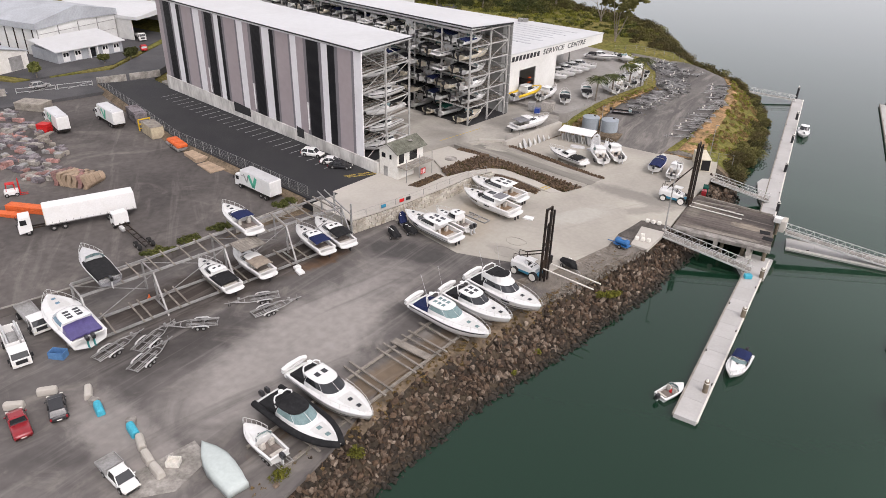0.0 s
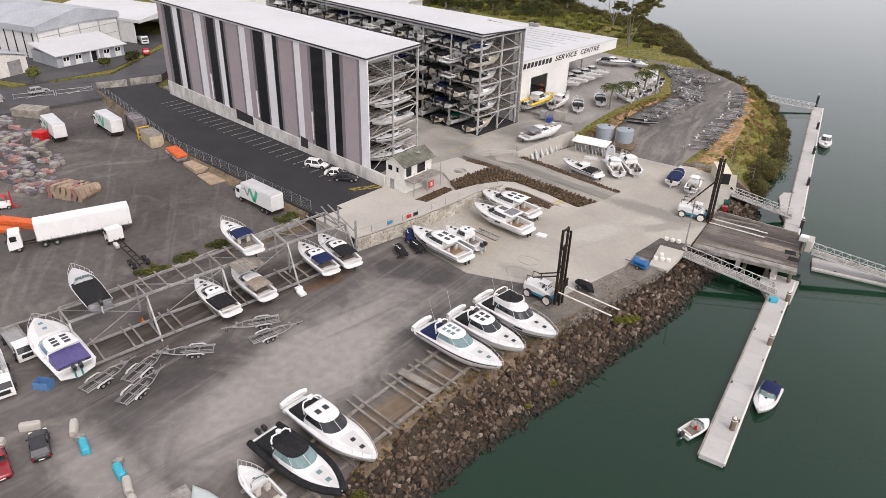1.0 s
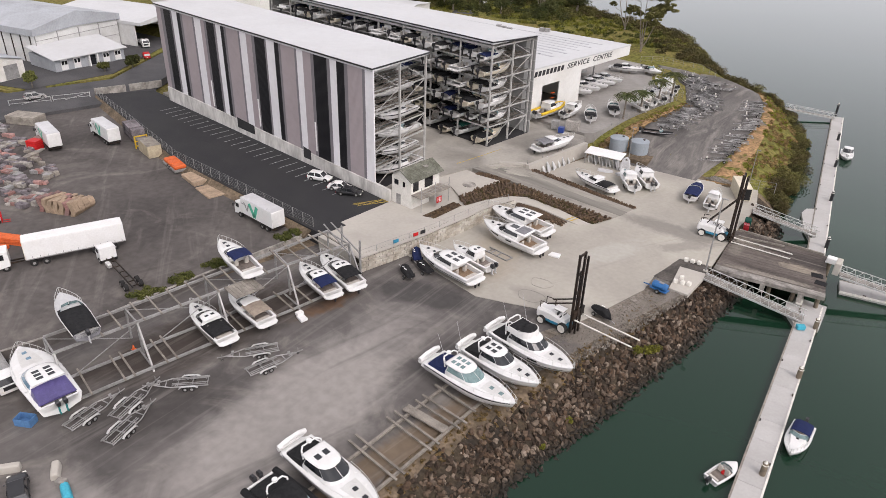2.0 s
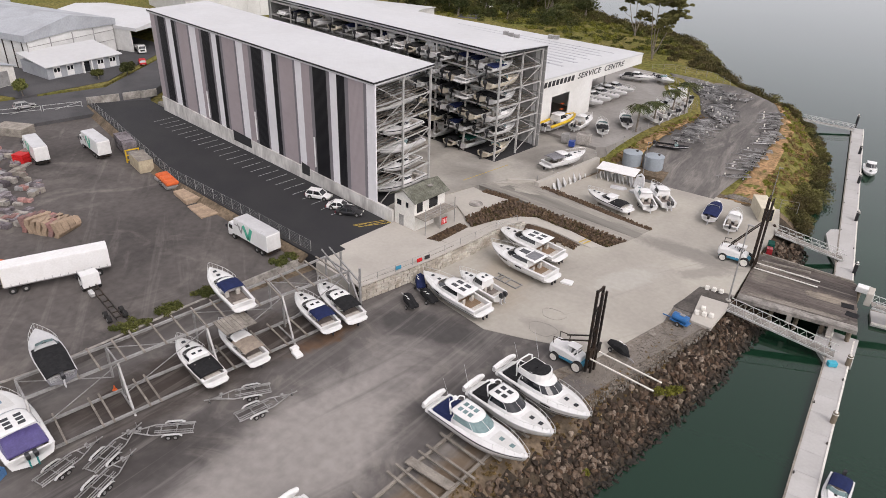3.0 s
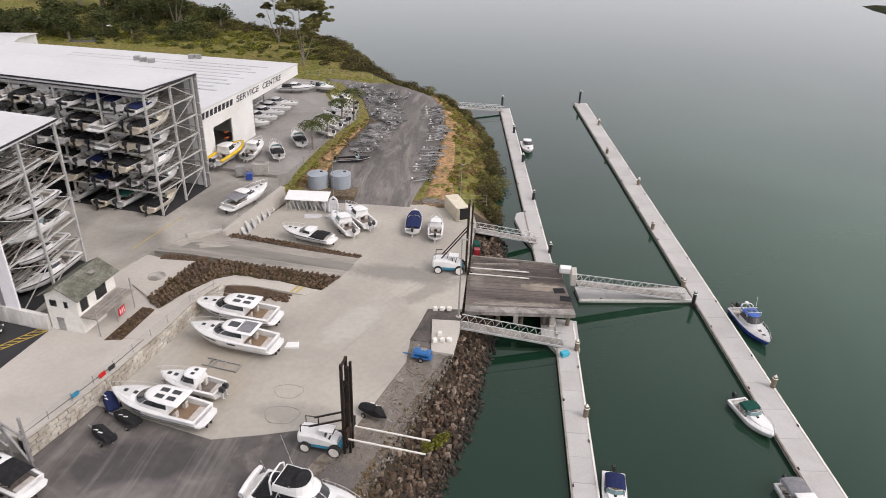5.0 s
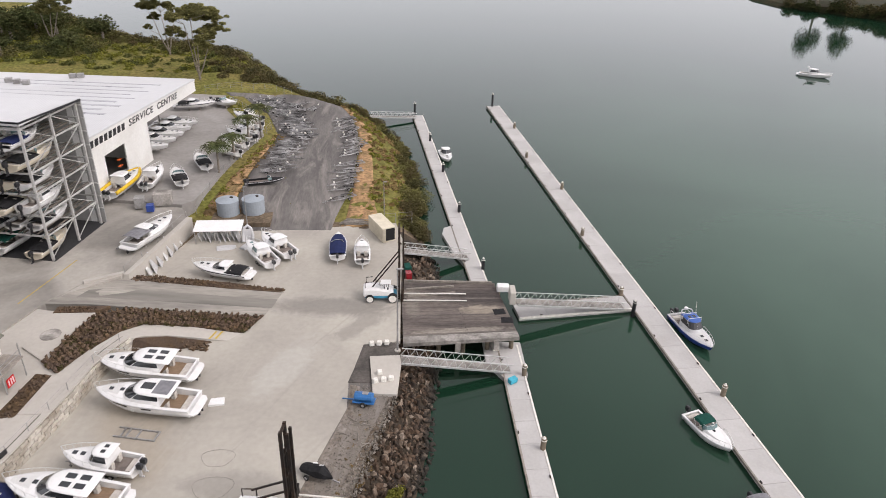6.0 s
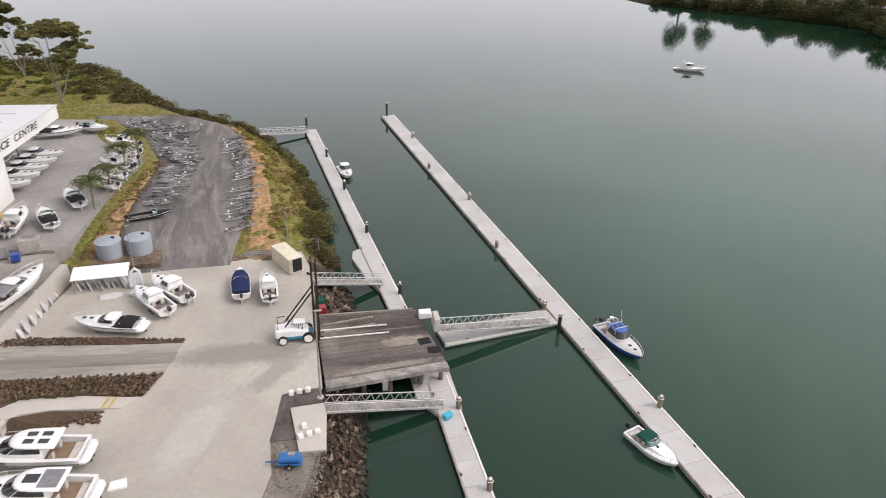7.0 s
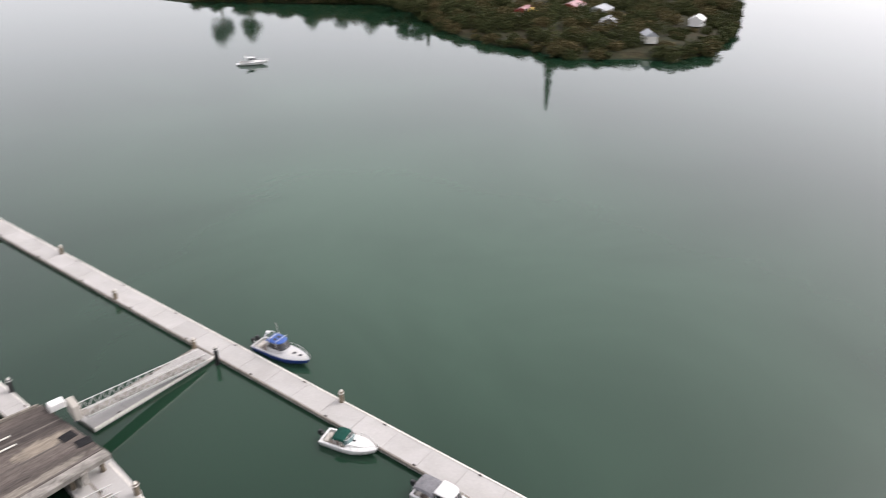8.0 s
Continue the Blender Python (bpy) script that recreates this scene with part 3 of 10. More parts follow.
def beam(bm, p, q, w, h=None):
    """A square bar from p to q."""
    p, q = Vector(p), Vector(q)
    h = h or w
    d = (q - p).normalized()
    side = d.cross(Vector((0, 0, 1)))
    side = side.normalized() if side.length > 1e-4 else Vector((1, 0, 0))
    up = side.cross(d).normalized()
    a, b = side * w / 2, up * h / 2
    vs = [bm.verts.new(e + o) for e in (p, q) for o in (-a - b, a - b, a + b, -a + b)]
    for f in ((3, 2, 1, 0), (4, 5, 6, 7), (0, 1, 5, 4), (1, 2, 6, 5), (2, 3, 7, 6), (3, 0, 4, 7)):
        bm.faces.new([vs[i] for i in f])
    return bm


def tube(bm, pts, r, n=6, r2=None):
    """A round bar along the points."""
    pts = [Vector(p) for p in pts]
    rings = []
    for i, p in enumerate(pts):
        d = (pts[min(i + 1, len(pts) - 1)] - pts[max(i - 1, 0)]).normalized()
        s = d.cross(Vector((0, 0, 1)))
        s = s.normalized() if s.length > 1e-3 else Vector((1, 0, 0))
        u = s.cross(d)
        k = r if r2 is None else r + (r2 - r) * i / (len(pts) - 1)
        rings.append([bm.verts.new(p + (s * math.cos(a) + u * math.sin(a)) * k) for a in [2 * math.pi * j / n for j in range(n)]])
    for a, b in zip(rings, rings[1:]):
        for j in range(n):
            bm.faces.new((a[j], a[(j + 1) % n], b[(j + 1) % n], b[j]))
    bm.faces.new(list(reversed(rings[0])))
    bm.faces.new(rings[-1])
    return bm


def loft(bm, rings, close=True, cap=True, smooth_rings=False):
    """Skin over rings of points (each a closed loop if close)."""
    vr = [[bm.verts.new(p) for p in r] for r in rings]
    n = len(vr[0])
    for a, b in zip(vr, vr[1:]):
        for j in range(n if close else n - 1):
            bm.faces.new((a[j], a[(j + 1) % n], b[(j + 1) % n], b[j]))
    if cap and close:
        bm.faces.new(list(reversed(vr[0])))
        bm.faces.new(vr[-1])
    return bm


def prism(bm, poly, z0, z1):
    """An upright slab over a polygon; z1 a number or one for each corner."""
    n = len(poly)
    tops = z1 if isinstance(z1, (list, tuple)) else [z1] * n
    lo = [bm.verts.new((x, y, z0)) for x, y in poly]
    hi = [bm.verts.new((x, y, z)) for (x, y), z in zip(poly, tops)]
    area = sum(poly[i][0] * poly[(i + 1) % n][1] - poly[(i + 1) % n][0] * poly[i][1] for i in range(n))
    if area < 0:
        lo.reverse(), hi.reverse()
    bm.faces.new(hi)
    bm.faces.new(list(reversed(lo)))
    for i in range(n):
        bm.faces.new((lo[i], lo[(i + 1) % n], hi[(i + 1) % n], hi[i]))
    return bm


def disc_drum(bm, c, r, h, n=16, axis='Z'):
    """A drum whose axis goes through c."""
    d = {'X': Vector((h / 2, 0, 0)), 'Y': Vector((0, h / 2, 0)), 'Z': Vector((0, 0, h / 2))}[axis]
    return tube(bm, [Vector(c) - d, Vector(c) + d], r, n)


def quad_panel(bm, q, u0, u1, v0, v1, off, thick=0.02):
    """A thin panel lying proud on the four-cornered face q."""
    q = [Vector(p) for p in q]
    def at(u, v):
        return q[0].lerp(q[1], u).lerp(q[3].lerp(q[2], u), v)
    nrm = (q[1] - q[0]).cross(q[3] - q[0]).normalized()
    c = [at(u0, v0), at(u1, v0), at(u1, v1), at(u0, v1)]
    lo = [bm.verts.new(p - nrm * 0.01) for p in c]
    hi = [bm.verts.new(p + nrm * (off + thick)) for p in c]
    bm.faces.new(hi)
    for i in range(4):
        bm.faces.new((lo[i], lo[(i + 1) % 4], hi[(i + 1) % 4], hi[i]))


def smooth01(a, b, x):
    k = min(1, max(0, (x - a) / (b - a)))
    return k * k * (3 - 2 * k)


# ---- land and water ----
SEA = -3.3
SHORE = [(-60, -150), (-42, -60), (-36, -10), (-32.5, 20), (-31.2, 41.7), (-29.2, 57.1), (-24.5, 74.1), (-19.1, 96.4), (-16.9, 113.3), (-14.5, 128),
         (-15.4, 141.5), (-17.3, 154), (-16.5, 174), (-18.4, 197), (-26.5, 221), (-38, 231), (-48, 241), (-54, 252), (-66, 274), (-80, 286), (-98, 289), (-108, 294), (-128, 316), (-148, 337), (-230, 400), (-420, 470)]
TRUCK_Z, PARK_Z, AISLE_Z, SERVICE_Z = 1.2, 2.3, 2.6, 3.2


def shore_distance(x, y):
    """Metres inland of the water's edge (negative: out on the water)."""
    best, sign = 1e9, 1
    for (ax, ay), (bx, by) in zip(SHORE, SHORE[1:]):
        dx, dy = bx - ax, by - ay
        k = min(1, max(0, ((x - ax) * dx + (y - ay) * dy) / (dx * dx + dy * dy)))
        px, py = x - ax - k * dx, y - ay - k * dy
        d = math.hypot(px, py)
        if d < best:
            best, sign = d, (1 if dx * py - dy * px > 0 else -1)
    return best * sign


def inland(x, y):
    """The height of the ground away from the water."""
    north = smooth01(147, 172, y)
    z = -0.06 + 2.0 * north
    z += 1.9 * smooth01(205, 250, y) * smooth01(-40, -70, x)
    z += 0.8 * smooth01(-75, -120, x) * smooth01(215, 270, y)
    if y > 150:
        z += 1.25 * smooth01(-46.5, -52.0, x + 0.19 * (y - 190) * (1 if y < 190 else -0.3)) * smooth01(150, 158, y) * (1 - smooth01(204, 225, y))
    return z


def height(x, y):
    s = shore_distance(x, y)
    width = 6.5 if y < 125 else 6.0 + 4.0 * smooth01(140, 175, y)
    top = inland(x, y)
    if s <= -1:
        return SEA - 0.4 + 0.5 * (s + 1) if s > -9 else SEA - 4.4
    k = smooth01(-2.5, width, s) if y > 140 else min(1, max(0, (s + 1.5) / (width + 1.5)))
    z = SEA - 0.6 + (top - SEA + 0.6) * k
    if s < width + 6 and y > 140:
        z += 0.35 * noise.noise((x * 0.25, y * 0.25, 0)) * k
    return z


def ground_sheet():
    bm = B()
    xs = [-900, -600, -420, -330, -260, -210, -170, -140] + [-120 + 4 * i for i in range(11)] + [-78 + 2 * i for i in range(20)] + [-38 + 1.25 * i for i in range(24)] + [-5, 3]
    ys = [-150, -100, -60, -30] + [-10 + 4 * i for i in range(40)] + [149 + 2.5 * i for i in range(45)] + [265 + 8 * i for i in range(12)] + [380, 430, 520, 700]
    grid = {}
    for i, x in enumerate(xs):
        for j, y in enumerate(ys):
            grid[i, j] = bm.verts.new((x, y, height(x, y)))
    for i in range(len(xs) - 1):
        for j in range(len(ys) - 1):
            bm.faces.new((grid[i, j], grid[i + 1, j], grid[i + 1, j + 1], grid[i, j + 1]))
    for f in bm.faces:
        c = f.calc_center_median()
        s = shore_distance(c.x, c.y)
        f.material_index = 0 if c.y < 152 and c.x > -140 else 1
        # slope under the loose rocks coloured dark for the shade in their gaps
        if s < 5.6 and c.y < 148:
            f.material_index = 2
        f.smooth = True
    me = mesh_of("ground", bm, [DIRT, GRASS, GAP_SHADE_JOINTS])
    return tagged(new("ground", me), "dry brown soil and rough grassy headland above the water", "ground", "", "structure")


ground_sheet()
bm = B()
bm.faces.new([bm.verts.new(p) for p in ((-4000, -4000, SEA), (4000, -4000, SEA), (4000, 4000, SEA), (-4000, 4000, SEA))])
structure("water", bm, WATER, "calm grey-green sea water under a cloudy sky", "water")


def slab(name, poly, z1, material, label, category="pavement", z0=None):
    bm = B()
    zz = z1 if isinstance(z1, (int, float)) else min(z1)
    prism(bm, poly, zz - 0.5 if z0 is None else z0, z1)
    return structure(name, bm, material, label, category)


YARD = [(-110, -30), (-42, -30), (-36.6, 20), (-36.2, 36), (-36.4, 42), (-37.8, 52), (-36.0, 64.5), (-31, 79.5), (-27.3, 91.5), (-23.2, 103), (-21.6, 114), (-27, 118), (-50, 112), (-61, 96), (-64.6, 81.5), (-76, 84), (-81.4, 66), (-84, 48), (-88, 36), (-102, 10)]
slab("yard", YARD, 0.0, GRAVEL, "grey gravel hardstand yard with pale worn tracks", "yard")
slab("truck_yard", [(-102, 10), (-88, 36), (-84, 48), (-81.4, 66), (-78.2, 84.7), (-117.5, 90.3), (-168, 106.5), (-190, 70), (-170, 0)], TRUCK_Z, GRAVEL_DARK, "dark gravel truck yard with tyre tracks", "yard", -0.6)
slab("car_park", [(-76.6, 84.2), (-73.2, 83.8), (-72.6, 99.6), (-160, 117.4), (-168, 106.6), (-117.5, 90.4)], PARK_Z, ASPHALT, "dark asphalt car park with painted bays", "car park", -0.6)
slab("gate_pad", [(-74.6, 82.9), (-65.6, 81.4), (-63.4, 88), (-61.7, 93.2), (-59.6, 103), (-59.0, 108), (-60.5, 113.5), (-64, 119), (-70, 120.5), (-73.0, 112), (-73.3, 99.7), (-75.0, 88.8), (-73.5, 88.5)], PARK_Z + 0.06, CONCRETE_LIGHT, "pale concrete pad above the block wall", "pavement", -0.6)
slab("aisle", [(-73.0, 112), (-70, 120.5), (-67.5, 124), (-61.4, 129.0), (-59.9, 132), (-57, 147.5), (-59, 152.5), (-70, 154.5), (-150, 169), (-156, 117), (-77.5, 101)], AISLE_Z, AISLE, "oil-stained concrete aisle between the boat racks", "pavement", -0.6)
slab("service_yard", [(-59, 152.4), (-57.4, 154), (-50.5, 190), (-54, 204), (-62, 221), (-80, 224), (-150, 215), (-150, 168.6), (-72, 154.8)], SERVICE_Z, GRAVEL_PALE, "grey gravel service yard outside the white shed", "yard", -0.6)
slab("grass_verge", [(-65, 221), (-60.4, 220.5), (-54.0, 208), (-51.5, 197), (-52.3, 192), (-55.5, 196), (-58.5, 201), (-62, 208)], SERVICE_Z + 0.05, GRASS, "green grass verge between the yard and the trailers", "grass")
slab("apron", [(-62.4, 89.6), (-58.1, 88.6), (-47.3, 85.6), (-42.3, 86.8), (-35.5, 88.8), (-32.4, 88.4), (-30.7, 93.2), (-27.9, 101.6), (-27.9, 106.4), (-26.3, 114.2), (-21.4, 114.8), (-21.0, 130.5), (-20.2, 143), (-21.5, 151), (-40.4, 148.4), (-55, 148.8), (-61, 130), (-61, 117), (-59.6, 105)], 0.06, CONCRETE, "broad pale concrete boat apron with faint stains", "pavement")
slab("tar_patch", [(-28.0, 106.4), (-26.1, 113.9), (-21.6, 114.4), (-21.6, 111.6), (-25.4, 111.4), (-25.2, 106.2)], 0.07, TARPATCH, "black tar patch at the edge of the apron", "pavement")
slab("landing_slab", [(-25.4, 111.3), (-24.9, 103.9), (-22.0, 103.6), (-21.2, 111.4)], 0.3, CONCRETE_LIGHT, "pale concrete landing slab at the gangway", "pavement")
slab("loose_slab", [(-51.2, 26.6), (-49.2, 35.0), (-46.0, 34.1), (-45.4, 29.4), (-48, 26.6)], 0.05, CONCRETE_OLD, "old tan concrete slab in the yard", "pavement")


def strip(name, left, right, material, label, category="pavement", skirt=0.6, drape=None, cross=1):
    """A band between two lines of points, with a skirt below its edges. drape: metres above the ground sheet instead of given heights."""
    bm = B()
    rows = []
    for p, q in zip(left, right):
        row = []
        for j in range(cross + 1):
            k = j / cross
            x, y = p[0] + (q[0] - p[0]) * k, p[1] + (q[1] - p[1]) * k
            z = height(x, y) + drape if drape is not None else p[2] + (q[2] - p[2]) * k
            row.append(bm.verts.new((x, y, z)))
        rows.append(row)
    for a, b in zip(rows, rows[1:]):
        for j in range(cross):
            f = bm.faces.new((a[j], a[j + 1], b[j + 1], b[j]))
            f.smooth = drape is not None
    bmesh.ops.recalc_face_normals(bm, faces=bm.faces[:])
    if sum(f.normal.z for f in bm.faces) < 0:
        bmesh.ops.reverse_faces(bm, faces=bm.faces[:])
    if skirt:
        edges = [e for e in bm.edges if e.is_boundary]
        r = bmesh.ops.extrude_edge_only(bm, edges=edges)
        for v in r["geom"]:
            if isinstance(v, bmesh.types.BMVert):
                v.co.z -= skirt
    return structure(name, bm, material, label, category)


def dense(pts, step):
    out = []
    for a, b in zip(pts, pts[1:]):
        n = max(1, int(math.dist(a, b) / step))
        out += [tuple(p + (q - p) * i / n for p, q in zip(a, b)) for i in range(n)]
    return out + [pts[-1]]


strip("ramp_road", [(-69.5, 121.4, AISLE_Z + 0.03), (-64, 121.8, 2.2), (-56, 121.6, 1.45), (-48, 121.4, 0.7), (-40.4, 121.3, 0.09)],
      [(-66.5, 126.6, AISLE_Z + 0.03), (-61.6, 128.6, 2.2), (-54, 128.2, 1.45), (-46.5, 127.9, 0.7), (-38.6, 127.6, 0.09)], RAMP, "concrete ramp road with dark tyre marks", "road", 2.0, cross=2)
strip("walkway", [(-63.2, 99.3, 2.42), (-62.3, 103, 2.42), (-61.6, 106.3, 2.42), (-60.5, 109, 2.42), (-59.2, 111.9, 2.38), (-57.5, 115.2, 2.1), (-55.3, 117.2, 1.8), (-52, 118.0, 1.3), (-47, 117.7, 0.55), (-42.8, 117.2, 0.1)],
      [(-60.2, 99.3, 2.42), (-59.4, 103, 2.42), (-58.9, 106.3, 2.42), (-58.2, 109, 2.42), (-57.6, 110.8, 2.38), (-56.2, 113.4, 2.1), (-54.6, 114.6, 1.8), (-51.5, 115.3, 1.3), (-47.6, 115.6, 0.55), (-44.4, 115.6, 0.1)], CONCRETE_LIGHT, "curved pale concrete walkway running down to the apron", "pavement", 1.6)
strip("ramp_wear", [(-66, 123.3, 2.44), (-63, 123.6, 2.17), (-55.4, 123.6, 1.47), (-47.6, 123.5, 0.72), (-39.6, 123.4, 0.105)],
      [(-65, 125.2, 2.44), (-62.4, 126.0, 2.17), (-54.7, 126.0, 1.47), (-47.0, 125.9, 0.72), (-39.1, 125.6, 0.105)], WHEELED, "band darkened by tyres down the concrete ramp", "road", 0.03)
TRACK_L = dense([(-37.6, 146), (-40.5, 153), (-42.6, 165), (-43.8, 180), (-45.0, 195), (-47.5, 208), (-51.0, 219), (-53, 226)], 2.5)
TRACK_R = [(-33.2, 146), (-32.4, 153), (-29.8, 165), (-29.4, 180), (-29.8, 195), (-31.8, 208), (-36.0, 219), (-41, 226)]


def resample(pts, n):
    cum = [0]
    for a, b in zip(pts, pts[1:]):
        cum.append(cum[-1] + math.dist(a, b))
    out = []
    for i in range(n):
        d = cum[-1] * i / (n - 1)
        k = max(j for j in range(len(cum)) if cum[j] <= d + 1e-9)
        k = min(k, len(pts) - 2)
        f = (d - cum[k]) / (cum[k + 1] - cum[k])
        out.append(tuple(p + (q - p) * f for p, q in zip(pts[k], pts[k + 1])))
    return out


strip("gravel_shoulder", resample([(-37.5, 78.5, 0.03), (-35.4, 84, 0.03), (-32.2, 88.6, 0.03), (-30.5, 93.3, 0.03), (-27.7, 101.7, 0.03), (-27.7, 106, 0.03)], 24),
      resample([(-31.4, 76.6, -0.05), (-28.8, 83.5, -0.1), (-26.7, 89.5, -0.1), (-25.6, 93.5, -0.1), (-23.4, 100.5, -0.1), (-22.4, 104.4, -0.1)], 24), SHOULDER, "rough brown-grey gravel shoulder above the sea wall", "ground", 0.4, None, 5)
strip("gravel_track", resample([(-47, 147.5), (-50.6, 158), (-49.8, 167), (-48.4, 180), (-47.8, 193), (-52, 206), (-61, 219), (-66, 226)], 50), resample(TRACK_R, 50), TRACK, "grey gravel track and standing through the trailer park", "road", 0.25, 0.1, 12)
strip("bank_strip", resample([(-31.6, 149), (-30.4, 153), (-29.6, 165), (-29.2, 180), (-29.6, 195), (-31.6, 208), (-35.8, 219)], 40), resample([(-24.2, 150), (-25.4, 158), (-25.8, 168), (-26.2, 180), (-26.6, 195), (-29.2, 207), (-33.8, 219)], 40), TAN, "dry tan soil along the edge of the bank", "ground", 0.2, 0.04, 5)
strip("soil_strip", resample([(-56, 153.6), (-54.2, 160), (-52.8, 166), (-50.8, 175), (-49.6, 182), (-48.4, 193)], 34), resample([(-47.4, 150.5), (-50.8, 158), (-50.0, 167), (-49.0, 174), (-48.4, 180), (-47.6, 193.5)], 34), TAN, "dry tan cut slope above the trailers", "ground", 0.2, 0.045, 3)
slab("far_road", [(-300, 40), (-168, 82), (-158.6, 113), (-160, 118), (-166, 122), (-188, 165), (-230, 240), (-245, 236), (-200, 160), (-178, 118), (-186, 95), (-300, 62)], 1.95, ROADTAR, "grey tar road past the sheds", "road", 0.2)
slab("verge", [(-188, 96.5), (-300, 65), (-300, 220), (-235, 235), (-202, 163), (-180.5, 119)], 1.7, GRASS, "green grass verge along the road", "grass", -0.5)
slab("forecourt", [(-186, 100), (-260, 80), (-300, 200), (-235, 222), (-203, 158), (-183, 122)], 1.85, ROADTAR, "grey paved forecourt before the sheds", "pavement", -0.5)

strip("park_bank", resample([(-77.4, 84.9, PARK_Z + 0.01), (-117.5, 90.4, PARK_Z + 0.01), (-167.5, 106.4, PARK_Z + 0.01)], 30), resample([(-77.8, 83.0, TRUCK_Z + 0.01), (-117.2, 88.8, TRUCK_Z + 0.01), (-166.8, 104.8, TRUCK_Z + 0.01)], 30), DIRT, "low brown soil bank under the fence", "ground", 0.3, None, 2)

# painted bays
for i in range(24):
    s = 5.0 + i * 2.75
    x, y = -77.3 - 0.982 * s, 100.1 + 0.1865 * s
    bm = B()
    box(bm, (x - 0.6, y - 2.6, PARK_Z + 0.008), (0.1, 4.6, 0.01), -10)
    structure("bay_line", bm, LINE_WHITE, "faded white bay line on the asphalt", "road marking")
bm = B()
for k in range(7):
    u = k / 6
    beam(bm, (-77.9 + 3.1 * u, 95.4 + 4.6 * u, PARK_Z + 0.01), (-76.8 + 3.3 * min(1, u + 0.12), 95.4 + 4.4 * min(1, u + 0.12), PARK_Z + 0.01), 0.13, 0.01)
beam(bm, (-77.9, 95.4, PARK_Z + 0.012), (-74.8, 100.0, PARK_Z + 0.012), 0.12, 0.01)
beam(bm, (-76.8, 95.4, PARK_Z + 0.012), (-73.5, 99.8, PARK_Z + 0.012), 0.12, 0.01)
structure("hatched_marking", bm, LINE_YELLOW, "yellow hatched no-parking marking", "road marking")
bm = B()
beam(bm, (-72.9, 121.5, AISLE_Z + 0.01), (-69.8, 133.6, AISLE_Z + 0.01), 0.16, 0.01)
structure("aisle_line", bm, LINE_YELLOW, "thin yellow line across the aisle", "road marking")
bm = B()
for i in range(2):
    beam(bm, (-46.6 + i * 0.8, 115.6, 0.45), (-46.0 + i * 0.8, 117.3, 0.45), 0.25, 0.012)
structure("walkway_marking", bm, LINE_YELLOW, "short yellow stripes on the walkway", "road marking")


# ---- block wall ----
def block_wall():
    line = [(-64.9, 81.0), (-63.0, 87), (-61.2, 93.2), (-59.0, 103), (-58.3, 107.5), (-57.3, 110.6), (-55.9, 113.4)]
    root = tagged(new("block_wall"), "weathered concrete block retaining wall with pale and dark blocks", "wall", "", "structure")
    bm = B()
    prism(bm, [(x - 0.05, y) for x, y in line] + [(x - 0.9, y + 0.3) for x, y in reversed(line)], -0.3, PARK_Z + 0.1)
    part("core", bm, GAP_SHADE_JOINTS, root)
    bm = B()
    for a, b in zip(line, line[1:]):
        beam(bm, (a[0] - 0.25, a[1], PARK_Z + 0.2), (b[0] - 0.25, b[1], PARK_Z + 0.2), 0.75, 0.22)
    part("coping", bm, CONCRETE_LIGHT, root)
    shapes = []
    for k in range(4):
        bm = B()
        box(bm, (0, 0, 0), (0.3 + 0.03 * k, 1.09, 0.5), bevel=0.03)
        shapes.append(mesh_of("block", bm, BLOCKS))
    for (ax, ay), (bx, by) in zip(line, line[1:]):
        ln = math.hypot(bx - ax, by - ay)
        n = max(1, round(ln / 1.16))
        ang = math.degrees(math.atan2(by - ay, bx - ax)) - 90
        for row in range(4):
            for i in range(n):
                k = (i + 0.5 + (0.25 if row % 2 else -0.1)) / n
                ob = new("block", random.choice(shapes))
                ob.parent = root
                ob.matrix_basis = pose(ax + (bx - ax) * k + 0.02, ay + (by - ay) * k, 0.3 + row * 0.56, 0, 0, ang) @ Matrix.Diagonal((1, ln / n / 1.16, 1, 1))


# ---- low retaining wall of the far apron ----
bm = B()
prism(bm, [(-61.4, 128.6), (-60.6, 128.6), (-56.2, 147.8), (-57.1, 148.2)], -0.3, 2.9)
structure("apron_wall", bm, CONCRETE_LIGHT, "pale concrete retaining wall beside the boat apron", "wall")
bm = B()
prism(bm, [(-66.0, 126.3), (-61.4, 128.9), (-61.5, 129.5), (-66.4, 127.0)], 0, 3.0)
structure("kerb_wall", bm, CONCRETE_LIGHT, "low pale concrete upstand beside the ramp", "wall")
# edge blocks between the yard and the truck yard
KERB = [(-100, 14), (-88.2, 36), (-84.2, 48), (-81.6, 66), (-78.4, 84.2)]
bm = B()
for a, b in zip(KERB, KERB[1:]):
    beam(bm, (*a, 0.55), (*b, 0.55), 0.35, 1.5)
structure("yard_edge_wall", bm, CONCRETE_OLD, "low mossy concrete edge wall of the truck yard", "wall")

block_wall()


# ---- stacked boat racks ----
def lerp(a, b, k):
    return tuple(p + (q - p) * k for p, q in zip(a, b))


UL = Vector((-0.982, 0.1865, 0))
SR = Vector((0.02, 0.9998, 0))
A1 = Vector((-77.3, 101.0, 0))
A2 = Vector((-72.6, 133.2, 0))
SR2 = Vector((0.19, 0.98, 0)).normalized()
LEN1, LEN2, W1, W2 = 74.4, 77.0, 15.9, 13.9


